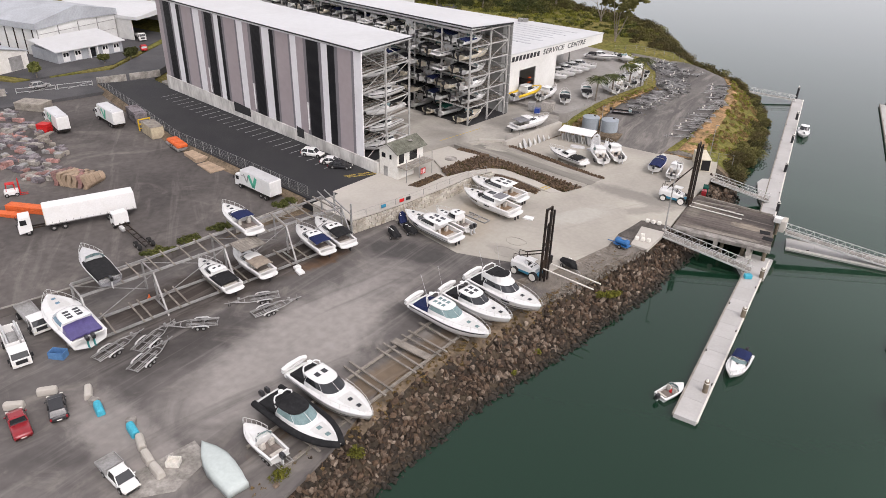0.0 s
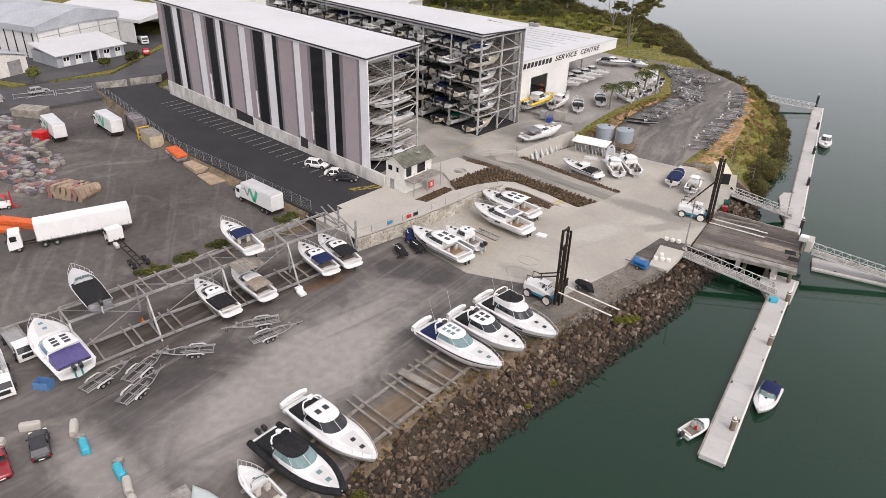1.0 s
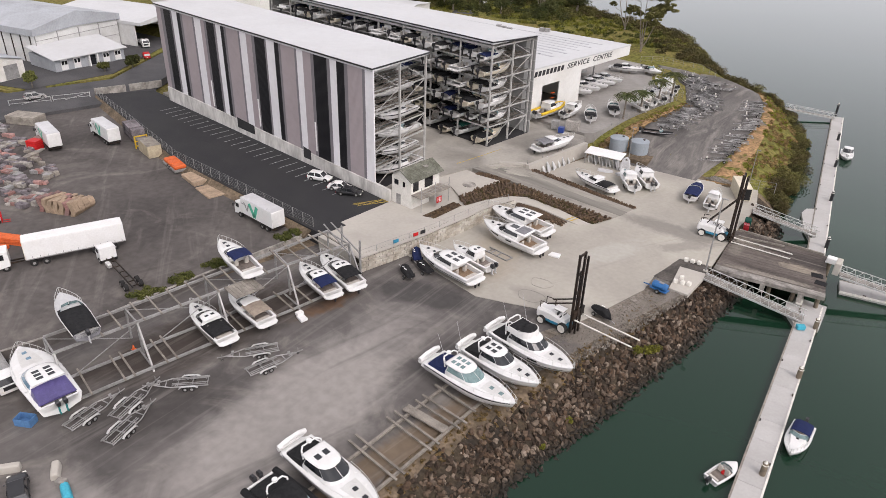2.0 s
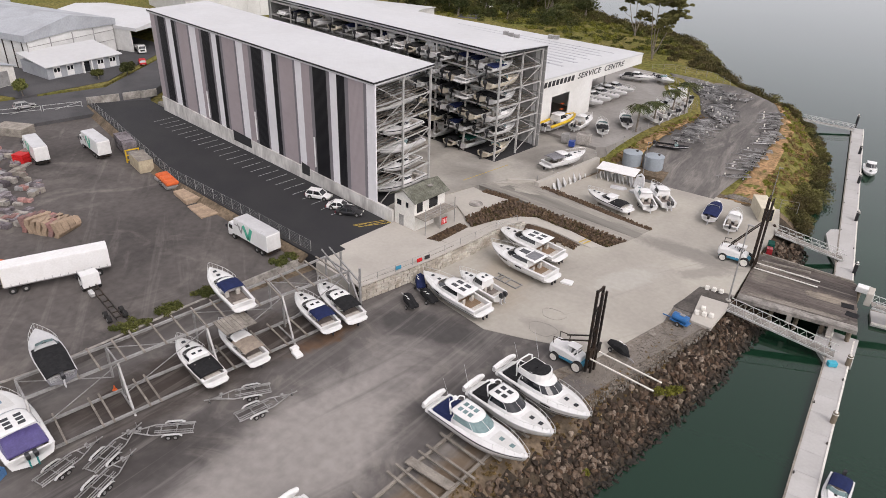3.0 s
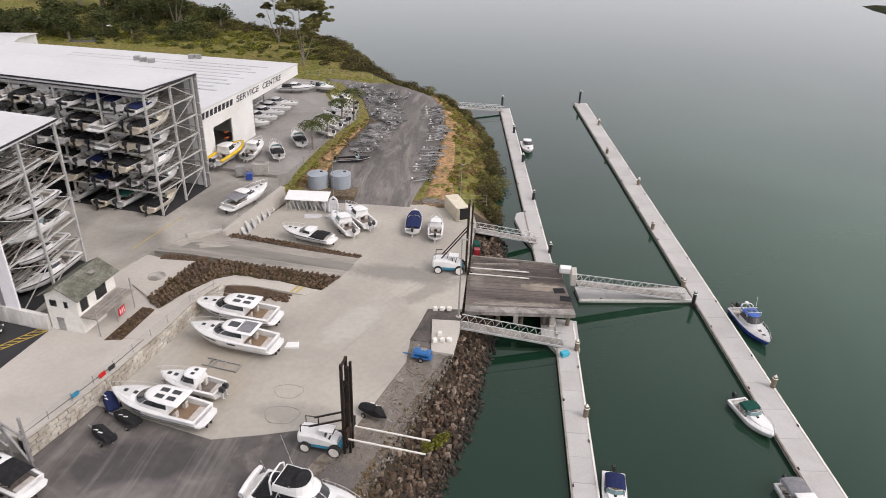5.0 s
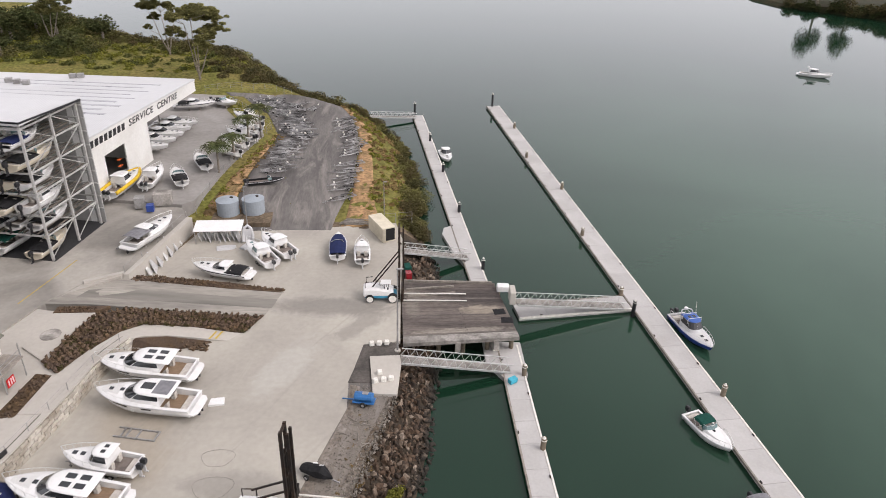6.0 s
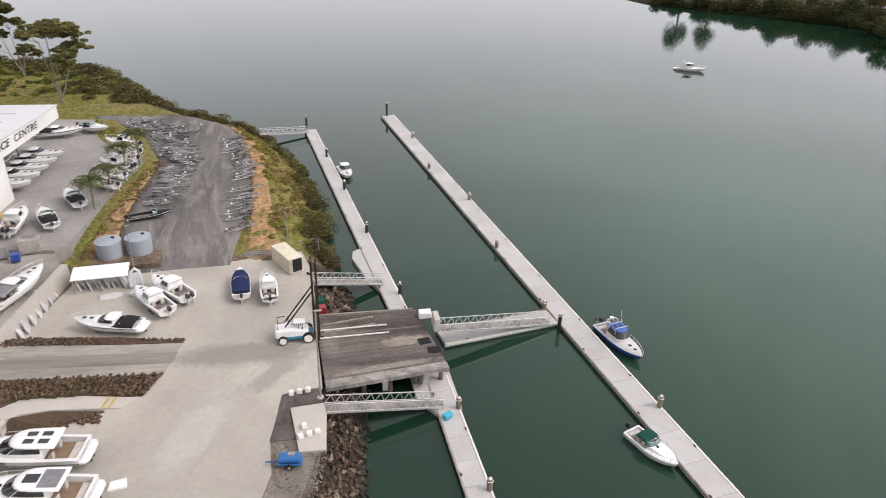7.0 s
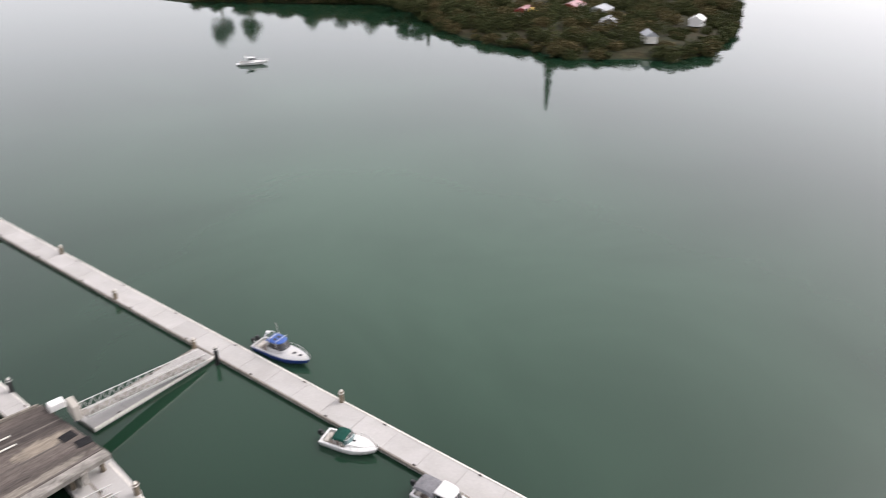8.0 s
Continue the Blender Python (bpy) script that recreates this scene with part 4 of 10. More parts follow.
def striped_wall():
    root = tagged(new("wall_striped"), "tall steel-clad wall in vertical black, white, grey and taupe stripes", "wall", "", "structure")
    cuts = [0.0, 2.1, 2.8, 6.6, 7.5, 9.6, 11.4, 12.3, 16.0, 16.9, 19.2, 21.1, 21.7, 26.0, 26.7, 28.1, 30.7, 31.3, 34.7, 35.7, 37.6, 39.9, 40.5, 44.9, 45.7, 47.0, 48.8, 49.6, 52.6, 53.5, 54.9, 57.6, 58.3, 62.6, 63.5, 65.0, 67.2, 68.0, 71.0, 72.4, 74.4]
    cols = "wgtgkwgkgtwgtgkwgkgtwgtgkwgkgtwgtgkwgkgt"
    nrm = Vector((-0.1865, -0.982, 0))
    for i, c in enumerate(cols):
        bm = B()
        p, q = A1 + UL * cuts[i], A1 + UL * cuts[i + 1]
        d = 0.012 * (i % 2)
        prism(bm, [(p + nrm * (0.02 + d))[:2], (p - nrm * 0.18)[:2], (q - nrm * 0.18)[:2], (q + nrm * (0.02 + d))[:2]], 4.3, 24.35)
        part("cladding_panel", bm, STRIPES[c], root)
    bm = B()
    for s in (16.4, 35.2, 53.2):
        p = A1 + UL * s + nrm * 0.15
        beam(bm, p + Vector((0, 0, 5.8)), p + Vector((0, 0, 11.5)), 0.22, 0.16)
    part("downpipe", bm, WHITEP, root)
    bm = B()
    p, q = A1 + UL * -4.0, A1 + UL * LEN1
    prism(bm, [(p + nrm * 0.25)[:2], (p - nrm * 0.3)[:2], (q - nrm * 0.3)[:2], (q + nrm * 0.25)[:2]], 0, [4.4, 4.4, 5.7, 5.7])
    part("concrete_base", bm, WALLBASE, root, "stained pale concrete base wall")
    for s0, s1 in ((18.2, 20.6), (37.5, 44.0)):
        bm = B()
        p, q = A1 + UL * s0 + nrm * 0.255, A1 + UL * s1 + nrm * 0.255
        prism(bm, [(p + nrm * 0.006)[:2], (p - nrm * 0.02)[:2], (q - nrm * 0.02)[:2], (q + nrm * 0.006)[:2]], 3.4, [5.3, 5.3, 5.6, 5.6])
        part("painted_patch", bm, ASPHALT, root, "dark painted patch")


WALLBASE = mat("stained_wall_concrete", (0.62, 0.605, 0.57), 0.85, dark=(0.3, 0.285, 0.265), scale=0.4, amount=0.75, fine=2, fine_amount=0.12, bump=0.2, stretch=(1, 1, 0.4))
striped_wall()


def rack_roof(name, corner, along, across, length, width, z0, z1, over):
    root = tagged(new(name), "long white sheet-metal roof over the boat racks", "roof", "", "structure")
    bm = B()
    c = [corner - across * over - along * over * 0.0, corner + across * (width + 0.1) , corner + across * (width + 0.1) + along * (length + 0.8), corner - across * over + along * (length + 0.8)]
    zs = (z0, z1, z1, z0)
    prism(bm, [p[:2] for p in c], z0 - 0.6, list(zs))
    lo = [v for v in bm.verts if v.co.z == z0 - 0.6]
    for v in lo:
        k = min(range(4), key=lambda j: (c[j].xy - v.co.xy).length)
        v.co.z = zs[k] - 0.22
    part("sheet", bm, ROOF, root)
    bm = B()
    for i in range(4):
        p, q, zp, zq = c[i], c[(i + 1) % 4], zs[i], zs[(i + 1) % 4]
        out = (p + q) / 2 - (c[0] + c[2]) / 2
        out = out.normalized() * 0.04
        beam(bm, Vector((p.x, p.y, zp - 0.16)) + out, Vector((q.x, q.y, zq - 0.16)) + out, 0.07, 0.26)
    part("gutter", bm, BLACKP, root)


rack_roof("rack_roof_1", A1, UL, SR, LEN1, W1, 24.75, 24.6, 0.25)
rack_roof("rack_roof_2", A2, UL, SR2, LEN2, W2, 24.3, 23.6, 0.3)

LEVELS = [AISLE_Z + 0.35, 6.6, 9.9, 13.2, 16.5, 19.8]


def rack_frame(name, corner, along, across, length, width, ztop, bays, back_wall, rows):
    """Upright steel posts, level beams and diagonal braces; each post and beam is a part."""
    root = thing(name, Matrix.Identity(4), "tall galvanised steel dry-stack rack for boats", "rack", "boat racks")
    step = length / bays
    for i in range(bays + 1):
        for r in rows:
            p = corner + along * (0.6 + i * step) + across * r
            bm = B()
            beam(bm, (p.x, p.y, AISLE_Z - 0.1), (p.x, p.y, ztop), 0.32, 0.32)
            part("post", bm, RACKSTEEL, root)
        p, q = corner + along * (0.6 + i * step) + across * rows[0], corner + along * (0.6 + i * step) + across * rows[-1]
        bm = B()
        for z in LEVELS[1:] + [ztop - 0.4]:
            beam(bm, (p.x, p.y, z), (q.x, q.y, z), 0.14, 0.24)
            m = (p + q) / 2
        for j in range(len(LEVELS)):
            za, zb = LEVELS[j], (LEVELS + [ztop - 0.4])[j + 1]
            for ra, rb in zip(rows, rows[1:]):
                a, b = corner + along * (0.6 + i * step) + across * ra, corner + along * (0.6 + i * step) + across * rb
                if (i + j) % 2:
                    a, b = b, a
                beam(bm, (a.x, a.y, za), (b.x, b.y, zb), 0.1)
        part("cross_frame", bm, RACKSTEEL, root)
    for j, z in enumerate(LEVELS[1:]):
        for r in rows[:-1] if back_wall else rows:
            p, q = corner + along * 0.6 + across * r, corner + along * (0.6 + length) + across * r
            bm = B()
            beam(bm, (p.x, p.y, z), (q.x, q.y, z), 0.16, 0.26)
            part("level_beam", bm, RACKSTEEL, root)
        for i in range(bays * 4):
            for off in (-0.7, 0.7):
                c = corner + along * (0.6 + (i + 0.5) * step / 4 + off * 0.9)
                p, q = c + across * (rows[0] + 0.2), c + across * (rows[-1] - 0.4)
                if i < 8:
                    bm = B()
                    beam(bm, (p.x, p.y, z + 0.2), (q.x, q.y, z + 0.2), 0.18, 0.16)
                    part("bunk", bm, BUNKWOOD, root)
    p, q = corner + along * 0.6 + across * rows[0], corner + along * (0.6 + length) + across * rows[0]
    bm = B()
    beam(bm, (p.x, p.y, ztop - 0.35), (q.x, q.y, ztop - 0.35), 0.2, 0.45)
    part("eaves_beam", bm, RACKSTEEL, root)


rack_frame("boat_rack", A1 + Vector((0, 0.25, 0)), UL, SR, LEN1 - 1.5, W1, 24.35, 9, True, [0.25, 7.6, W1 - 0.5])
rack_frame("boat_rack", A2, UL, SR2, LEN2 - 1.5, W2, 23.4, 9, True, [0.3, 7.0, W2 - 0.6])
# floors coloured near-black as shade under the racks, and the girts and roof lights seen on the rear wall
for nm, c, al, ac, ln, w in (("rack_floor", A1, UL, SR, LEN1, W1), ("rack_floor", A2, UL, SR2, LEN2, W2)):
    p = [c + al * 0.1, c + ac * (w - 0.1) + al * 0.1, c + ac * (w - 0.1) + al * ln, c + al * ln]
    slab(nm, [q[:2] for q in p], AISLE_Z + 0.012, ASPHALT, "near-black floor coloured as the shade under the boat rack", "floor")
for z in (5.2, 7.4, 9.6, 11.8, 14.0, 16.2, 18.4, 20.6, 22.6):
    p = A2 + SR2 * (W2 - 0.1) + Vector((0, 0, z))
    bm = B()
    beam(bm, p, p + UL * LEN2, 0.16, 0.22)
    structure("girt", bm, RACKSTEEL, "grey steel girt on the rack's rear wall", "beam")
for k in range(12):
    p = A2 + SR2 * (W2 - 0.02) + UL * (1.6 + 6.3 * k)
    bm = B()
    prism(bm, [p[:2], (p + UL * 1.0)[:2], (p + UL * 1.0 - SR2 * 0.05)[:2], (p - SR2 * 0.05)[:2]], AISLE_Z, 23.0)
    structure("wall_light_strip", bm, WHITEP, "pale translucent strip in the rack's rear wall", "wall")
# rear walls of the racks
bm = B()
p, q = A2 + SR2 * (W2 + 0.02), A2 + SR2 * (W2 + 0.02) + UL * LEN2
prism(bm, [p[:2], (p + SR2 * 0.15)[:2], (q + SR2 * 0.15)[:2], q[:2]], 0, 23.3)
structure("wall_rack_rear", bm, RACKWALL := mat("grey_rack_cladding", (0.33, 0.33, 0.315), 0.6, dark=(0.24, 0.24, 0.23), scale=0.2, amount=0.6, fine=2, fine_amount=0.06, ribs=('X', 0.3, 0.03)), "grey steel-clad rear wall of the boat rack", "wall")
for nm, a, acr, ln, w in (("wall_rack_end_1", A1, SR, LEN1, W1), ("wall_rack_end_2", A2, SR2, LEN2, W2)):
    bm = B()
    p, q = a + UL * (ln + 0.1) + acr * 0.3, a + UL * (ln + 0.1) + acr * w
    prism(bm, [p[:2], (p + UL * 0.15)[:2], (q + UL * 0.15)[:2], q[:2]], 0, 23.2)
    structure(nm, bm, RACKWALL, "grey steel-clad end wall of the boat rack", "wall")


# ---- service shed ----
def service_shed():
    f0, f1, f2 = Vector((-73.6, 153.5, 0)), Vector((-70.2, 174.6, 0)), Vector((-66.2, 197.2, 0))
    back = Vector((-0.982, 0.1865, 0))
    root = tagged(new("service_shed"), "long white service shed with a sign and open boat bay", "building", "", "structure")
    fac = (f2 - f0).normalized()
    nrm = Vector((fac.y, -fac.x, 0))
    ft = f0 + fac * (f1 - f0).length
        # front wall with the door opening
    d0, d1, dz = 4.8, 11.8, 10.0
    def wallp(a, b, za, zb, name="wall_panel", m=WHITEWALL, t=0.25):
        bm = B()
        p, q = f0 + fac * a, f0 + fac * b
        prism(bm, [p[:2], (p - nrm * t)[:2], (q - nrm * t)[:2], q[:2]], za, zb)
        return part(name, bm, m, root)
    L = (f2 - f0).length
    w = 21.2
    wallp(-2, d0, SERVICE_Z - 0.5, 11.2)
    wallp(d1, w, SERVICE_Z - 0.5, 11.2)
    wallp(d0, d1, dz, 11.2)
    bm = B()
    p, q = f0 + fac * -2, f0 + fac * L
    e = nrm * 0.12
    prism(bm, [(p + e)[:2], (p - nrm * 0.3)[:2], (q - nrm * 0.3)[:2], (q + e)[:2]], 11.1, [14.6, 14.6, 13.6, 13.6])
    part("fascia", bm, WHITEWALL, root)
    bm = B()
    p, q = f0 + fac * w, f0 + fac * w + back * 14
    prism(bm, [p[:2], (p - fac * 0.25)[:2], (q - fac * 0.25)[:2], q[:2]], SERVICE_Z - 0.5, 11.1)
    part("bay_side_wall", bm, WHITEWALL, root)
    bm = B()
    p, q = f0 + fac * w + back * 14, f0 + fac * (L + 3) + back * 14
    prism(bm, [p[:2], (p - nrm * 0.25)[:2], (q - nrm * 0.25)[:2], q[:2]], SERVICE_Z - 0.5, 12.0)
    part("bay_rear_wall", bm, RACKWALL, root)
    # wall behind the doorway, its shade put in as near-black colour
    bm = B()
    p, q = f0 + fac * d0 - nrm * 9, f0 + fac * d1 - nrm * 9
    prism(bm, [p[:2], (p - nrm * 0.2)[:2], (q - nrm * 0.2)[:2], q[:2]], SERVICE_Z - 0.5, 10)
    part("inner_wall", bm, UNLIT_INSIDE, root)
    for k in (0.25, 0.5, 0.75):
        bm = B()
        p = f0 + fac * (d1 - 1.2) - nrm * 1.2
        beam(bm, p + Vector((0, 0, SERVICE_Z + 5 * k)), p + fac * 1.1 + Vector((0, 0, SERVICE_Z + 5 * k)), 0.5, 0.12)
        part("shelf_board", bm, ORANGE, root)
    # roof, with its long side skylights
    corners = [f0 + fac * -2 + nrm * 0.2, f2 + fac * 0.2 + nrm * 0.2, Vector((-146.5, 209.0, 0)) + fac * 2, Vector((-149.5, 168.5, 0))]
    zz = [14.75, 13.75, 12.3, 13.0]
    bm = B()
    prism(bm, [c[:2] for c in corners], 10.9, zz)
    for v in bm.verts:
        if abs(v.co.z - 10.9) < 1e-4:
            k = min(range(4), key=lambda j: (corners[j].xy - v.co.xy).length)
            v.co.z = zz[k] - 0.3
    part("roof_sheet", bm, ROOF, root)
    def roof_at(a, b):
        p0, p1 = corners[0].lerp(corners[1], a), corners[3].lerp(corners[2], a)
        za, zb = zz[0] + (zz[1] - zz[0]) * a, zz[3] + (zz[2] - zz[3]) * a
        p = p0.lerp(p1, b)
        return Vector((p.x, p.y, za + (zb - za) * b))
    for i in range(9):
        a = 0.36 + i * 0.062
        bm = B()
        p, q = roof_at(a, 0.06 + 0.03 * (i % 2)), roof_at(a, 0.30 + 0.42 * (i % 3 > 0))
        up = Vector((0, 0, 0.02))
        beam(bm, p + up, q + up, 0.9 if i < 4 else 0.45, 0.05)
        part("skylight", bm, SKYLIGHT, root)
    for a, b in ((0.78, 0.44), (0.80, 0.47), (0.93, 0.33), (0.94, 0.31), (0.77, 0.41)):
        c = roof_at(a, b)
        bm = B()
        box(bm, c + Vector((0, 0, 0.5)), (1.4, 1.2, 1.0), 10, bevel=0.08)
        part("roof_unit", bm, STEEL, root)
    for a in (0.4, 0.7):
        bm = B()
        p = f0 + fac * (w + (L - w) * a) + back * 6
        beam(bm, p + Vector((0, 0, SERVICE_Z - 0.3)), p + Vector((0, 0, 12)), 0.3)
        part("column", bm, STEEL, root)
    # sign: a plain bar for the maker's name, then the words that can be read
    sx = Matrix((fac, Vector((0, 0, 1)), nrm)).transposed().to_4x4()
    tilt = math.atan2(1.1 * 0.55, L)
    def words(text, a, end, z, size):
        cu = bpy.data.curves.new("sign_text", 'FONT')
        cu.body, cu.size, cu.extrude, cu.shear, cu.space_character, cu.offset = text, size, 0.02, 0.22, 1.12, 0.028
        tmp = bpy.data.objects.new("tmp", cu)
        scene.collection.objects.link(tmp)
        dg = bpy.context.evaluated_depsgraph_get()
        me = bpy.data.meshes.new_from_object(tmp.evaluated_get(dg))
        bpy.data.objects.remove(tmp)
        me.materials.clear()
        me.materials.append(BLACKP)
        ob = new("sign_lettering", me)
        ob.parent = root
        p = f0 + fac * a + nrm * 0.15
        xs = [v.co.x for v in me.vertices]
        wide = (end - a) / (max(xs) - min(xs))
        ob.matrix_basis = Matrix.Translation((p.x, p.y, z)) @ sx @ Matrix.Rotation(-tilt, 4, 'Z') @ Matrix.Diagonal((wide, 1, 1, 1))
        ob["label"] = "black capital sign lettering"
    words("SERVICE", 14.2, 24.2, 12.45, 1.75)
    words("CENTRE", 25.7, 34.9, 12.25, 1.75)
    for k in range(8):
        a = f0 + fac * (0.9 + 1.52 * k) + nrm * 0.15
        lean = fac * 0.28
        z0, z1 = Vector((0, 0, 12.62 - 0.03 * k)), Vector((0, 0, 13.82 - 0.03 * k))
        bm = B()
        quad_panel(bm, (a + z0, a + fac * 1.05 + z0, a + fac * 1.05 + lean + z1, a + lean + z1), 0, 1, 0, 1, 0.0, 0.03)
        part("sign_bar", bm, BLACKP, root, "black slanted sign bar")


WHITEWALL = mat("white_shed_wall", (0.66, 0.66, 0.63), 0.6, dark=(0.55, 0.54, 0.5), scale=0.15, amount=0.6, fine=2, fine_amount=0.04, ribs=('Y', 0.4, 0.015))
SKYLIGHT = mat("grey_roof_light", (0.27, 0.28, 0.29), 0.3, scale=0.4, amount=0.4, bump=0)
service_shed()


# ---- gatehouse ----
def gatehouse():
    o = Vector((-68.6, 101.5, PARK_Z + 0.06))
    root = thing("gatehouse", pose(*o, 0, 0, -9), "two-storey white gatehouse with a mossy green tin roof", "building")
    # lower storey
    bm = B()
    prism(bm, [(-4.3, -1.8), (0.4, -1.8), (0.4, 2.6), (-4.3, 2.6)], -0.2, 2.7)
    part("lower_wall", bm, WEATHERED_WHITE, root)
    bm = B()
    prism(bm, [(-4.3, -1.8), (0.2, -1.8), (0.2, 5.4), (-4.3, 5.4)], 2.7, 5.1)
    part("upper_wall", bm, WEATHERED_WHITE, root)
    bm = B()
    y0, y1, xm = -2.3, 5.9, -2.05
    loft(bm, [[(-4.9, y, 4.95), (xm, y, 6.5), (0.8, y, 4.95), (0.8, y, 5.07), (xm, y, 6.65), (-4.9, y, 5.07)] for y in (y0, y1)])
    part("roof", bm, ROOF_GREEN, root)
    bm = B()
    loft(bm, [[(-4.25, y, 5.0), (0.15, y, 5.0), (xm, y, 6.45)] for y in (-1.78, 5.38)])
    part("gable", bm, WEATHERED_WHITE, root)
    for c, s in (((-3.2, -1.82, 4.0), (0.95, 0.08, 0.9)), ((-1.4, -1.82, 4.0), (0.5, 0.08, 0.9)), ((0.22, -0.6, 3.85), (0.08, 1.3, 1.9)), ((0.22, 2.6, 3.85), (0.08, 2.0, 1.9))):
        bm = B()
        box(bm, c, s)
        w = part("window", bm, GLASS_DARK, root)
    bm = B()
    box(bm, (-2.7, -1.83, 0.9), (1.0, 0.08, 2.0))
    part("door", bm, STEEL, root)
    bm = B()
    prism(bm, [(0.42, -1.9), (2.75, -1.9), (2.75, 5.4), (0.42, 5.4)], 2.5, 2.68)
    part("balcony_deck", bm, TIMBER, root)
    for x, y in ((2.65, -1.8), (2.65, 1.7), (2.65, 5.2)):
        bm = B()
        tube(bm, [(x, y, -0.2), (x, y, 4.6)], 0.07)
        part("post", bm, STEEL, root)
    bm = B()
    for z in (3.2, 3.7):
        beam(bm, (2.65, -1.8, z), (2.65, 5.2, z), 0.05)
    part("rail", bm, STEEL, root)
    bm = B()
    box(bm, (2.75, 2.6, 1.2), (0.06, 1.3, 1.1))
    part("red_notice", bm, BRIGHT_RED, root, "red and white notice board")
    bm = B()
    for k in (-0.35, 0.05, 0.4):
        box(bm, (2.79, 2.6 + k, 1.2), (0.03, 0.13, 0.8))
    part("notice_bar", bm, WHITEP, root, "white bars on the notice")
    bm = B()
    prism(bm, [(-1.3, 2.6), (-0.6, 2.4), (-0.4, 3.2), (-1.1, 3.5)], 6.2, 6.24)
    part("roof_stain", bm, CONCRETE_OLD, root)


gatehouse()


# ---- far sheds ----
def far_shed(name, base, size, rz, ridge, wall=SHED, roof=SHED_ROOF, doors=3, label="large pale steel shed with a low gabled roof"):
    root = thing(name, pose(*base, 0, 0, rz), label, "building")
    w, d, h = size
    bm = B()
    box(bm, (0, 0, h / 2 - 0.3), (w, d, h + 0.6))
    part("wall", bm, wall, root)
    bm = B()
    loft(bm, [[(x, -d / 2 - 0.5, h - 0.05), (x, 0, h + ridge), (x, d / 2 + 0.5, h - 0.05), (x, d / 2 + 0.5, h + 0.12), (x, 0, h + ridge + 0.2), (x, -d / 2 - 0.5, h + 0.12)] for x in (-w / 2 - 0.4, w / 2 + 0.4)])
    part("roof", bm, roof, root)
    bm = B()
    loft(bm, [[(x, -d / 2, h - 0.1), (x, d / 2, h - 0.1), (x, 0, h + ridge - 0.02)] for x in (-w / 2, w / 2)])
    part("gable", bm, wall, root)
    n = int(w // 5)
    for i in range(n):
        bm = B()
        box(bm, (-w / 2 + (i + 0.5) * w / n, -d / 2 - 0.06, h / 2), (0.25, 0.14, h))
        part("rib", bm, SHED, root)
    for i in range(doors):
        bm = B()
        box(bm, (w / 2 + 0.05, -d / 2 + (i + 0.5) * d / doors, 2.0), (0.12, d / doors * 0.5, 3.6))
        part("door", bm, STEEL, root)
    return root


def office_block():
    root = thing("office", pose(-201.0, 123.4, 1.85, 0, 0, 88), "low grey office lean-to with white window panels and pale roof", "building")
    bm = B()
    box(bm, (0, 0, 1.6), (20.4, 13, 3.4))
    part("wall", bm, SHED_ROOF, root)
    bm = B()
    loft(bm, [[(x, -7.4, 3.2), (x, 6.6, 4.9), (x, 6.6, 5.1), (x, -7.4, 3.4)] for x in (-10.9, 10.9)])
    part("roof", bm, ROOF, root)
    for i, x in enumerate((-7.6, -4.0, 4.6, 8.2)):
        bm = B()
        box(bm, (x, -6.53, 1.6), (1.9, 0.12, 2.8))
        w = part("window", bm, WHITEP, root)
        bm = B()
        for k in (-0.45, 0.45):
            box(bm, (x + k, -6.6, 2.1), (0.66, 0.06, 1.0))
        part("pane", bm, GLASS_DARK, w)
    bm = B()
    box(bm, (0.6, -6.56, 1.5), (1.6, 0.1, 2.6))
    part("entrance", bm, GLASS_DARK, root)
    for x in (-0.6, 1.8):
        bm = B()
        box(bm, (x, -6.9, 1.6), (0.3, 0.7, 3.2))
        part("entrance_pier", bm, WHITEP, root)


def gable_shed():
    """The big shed: panelled gable end, dark-ribbed long side, low-pitched roof with deep grey fascia."""
    root = thing("shed", pose(-208.6, 129.6, 1.8, 0, 0, 8), "large pale panelled shed with a grey gabled roof", "building")
    L, d, h, ridge = 46, 28.5, 9.2, 3.2
    bm = B()
    box(bm, (-L / 2, 0, h / 2 - 0.3), (L, d, h + 0.6))
    part("wall", bm, SHED, root)
    bm = B()
    loft(bm, [[(x, -d / 2 - 0.8, h - 1.6), (x, -d / 2 - 0.8, h + 0.15), (x, 0, h + ridge), (x, d / 2 + 0.8, h + 0.15), (x, d / 2 + 0.8, h - 1.6), (x, 0, h - 0.9)] for x in (-L - 0.4, 0.5)])
    part("roof", bm, SHED_ROOF, root)
    for i in range(5):
        bm = B()
        box(bm, (0.06, -d / 2 + i * d / 4, h / 2 - 0.8), (0.16, 0.22, h - 1.4))
        part("rib", bm, STEEL, root)
    for k in (0, 1):
        bm = B()
        box(bm, (0.05, 0, h * (0.36 + 0.3 * k)), (0.1, d, 0.12))
        part("panel_joint", bm, STEEL, root)
    for i in range(12):
        bm = B()
        box(bm, (-2 - i * 3.8, -d / 2 - 0.08, h / 2 - 0.8), (0.28, 0.2, h - 1.4))
        part("rib", bm, STEEL_DARK, root)


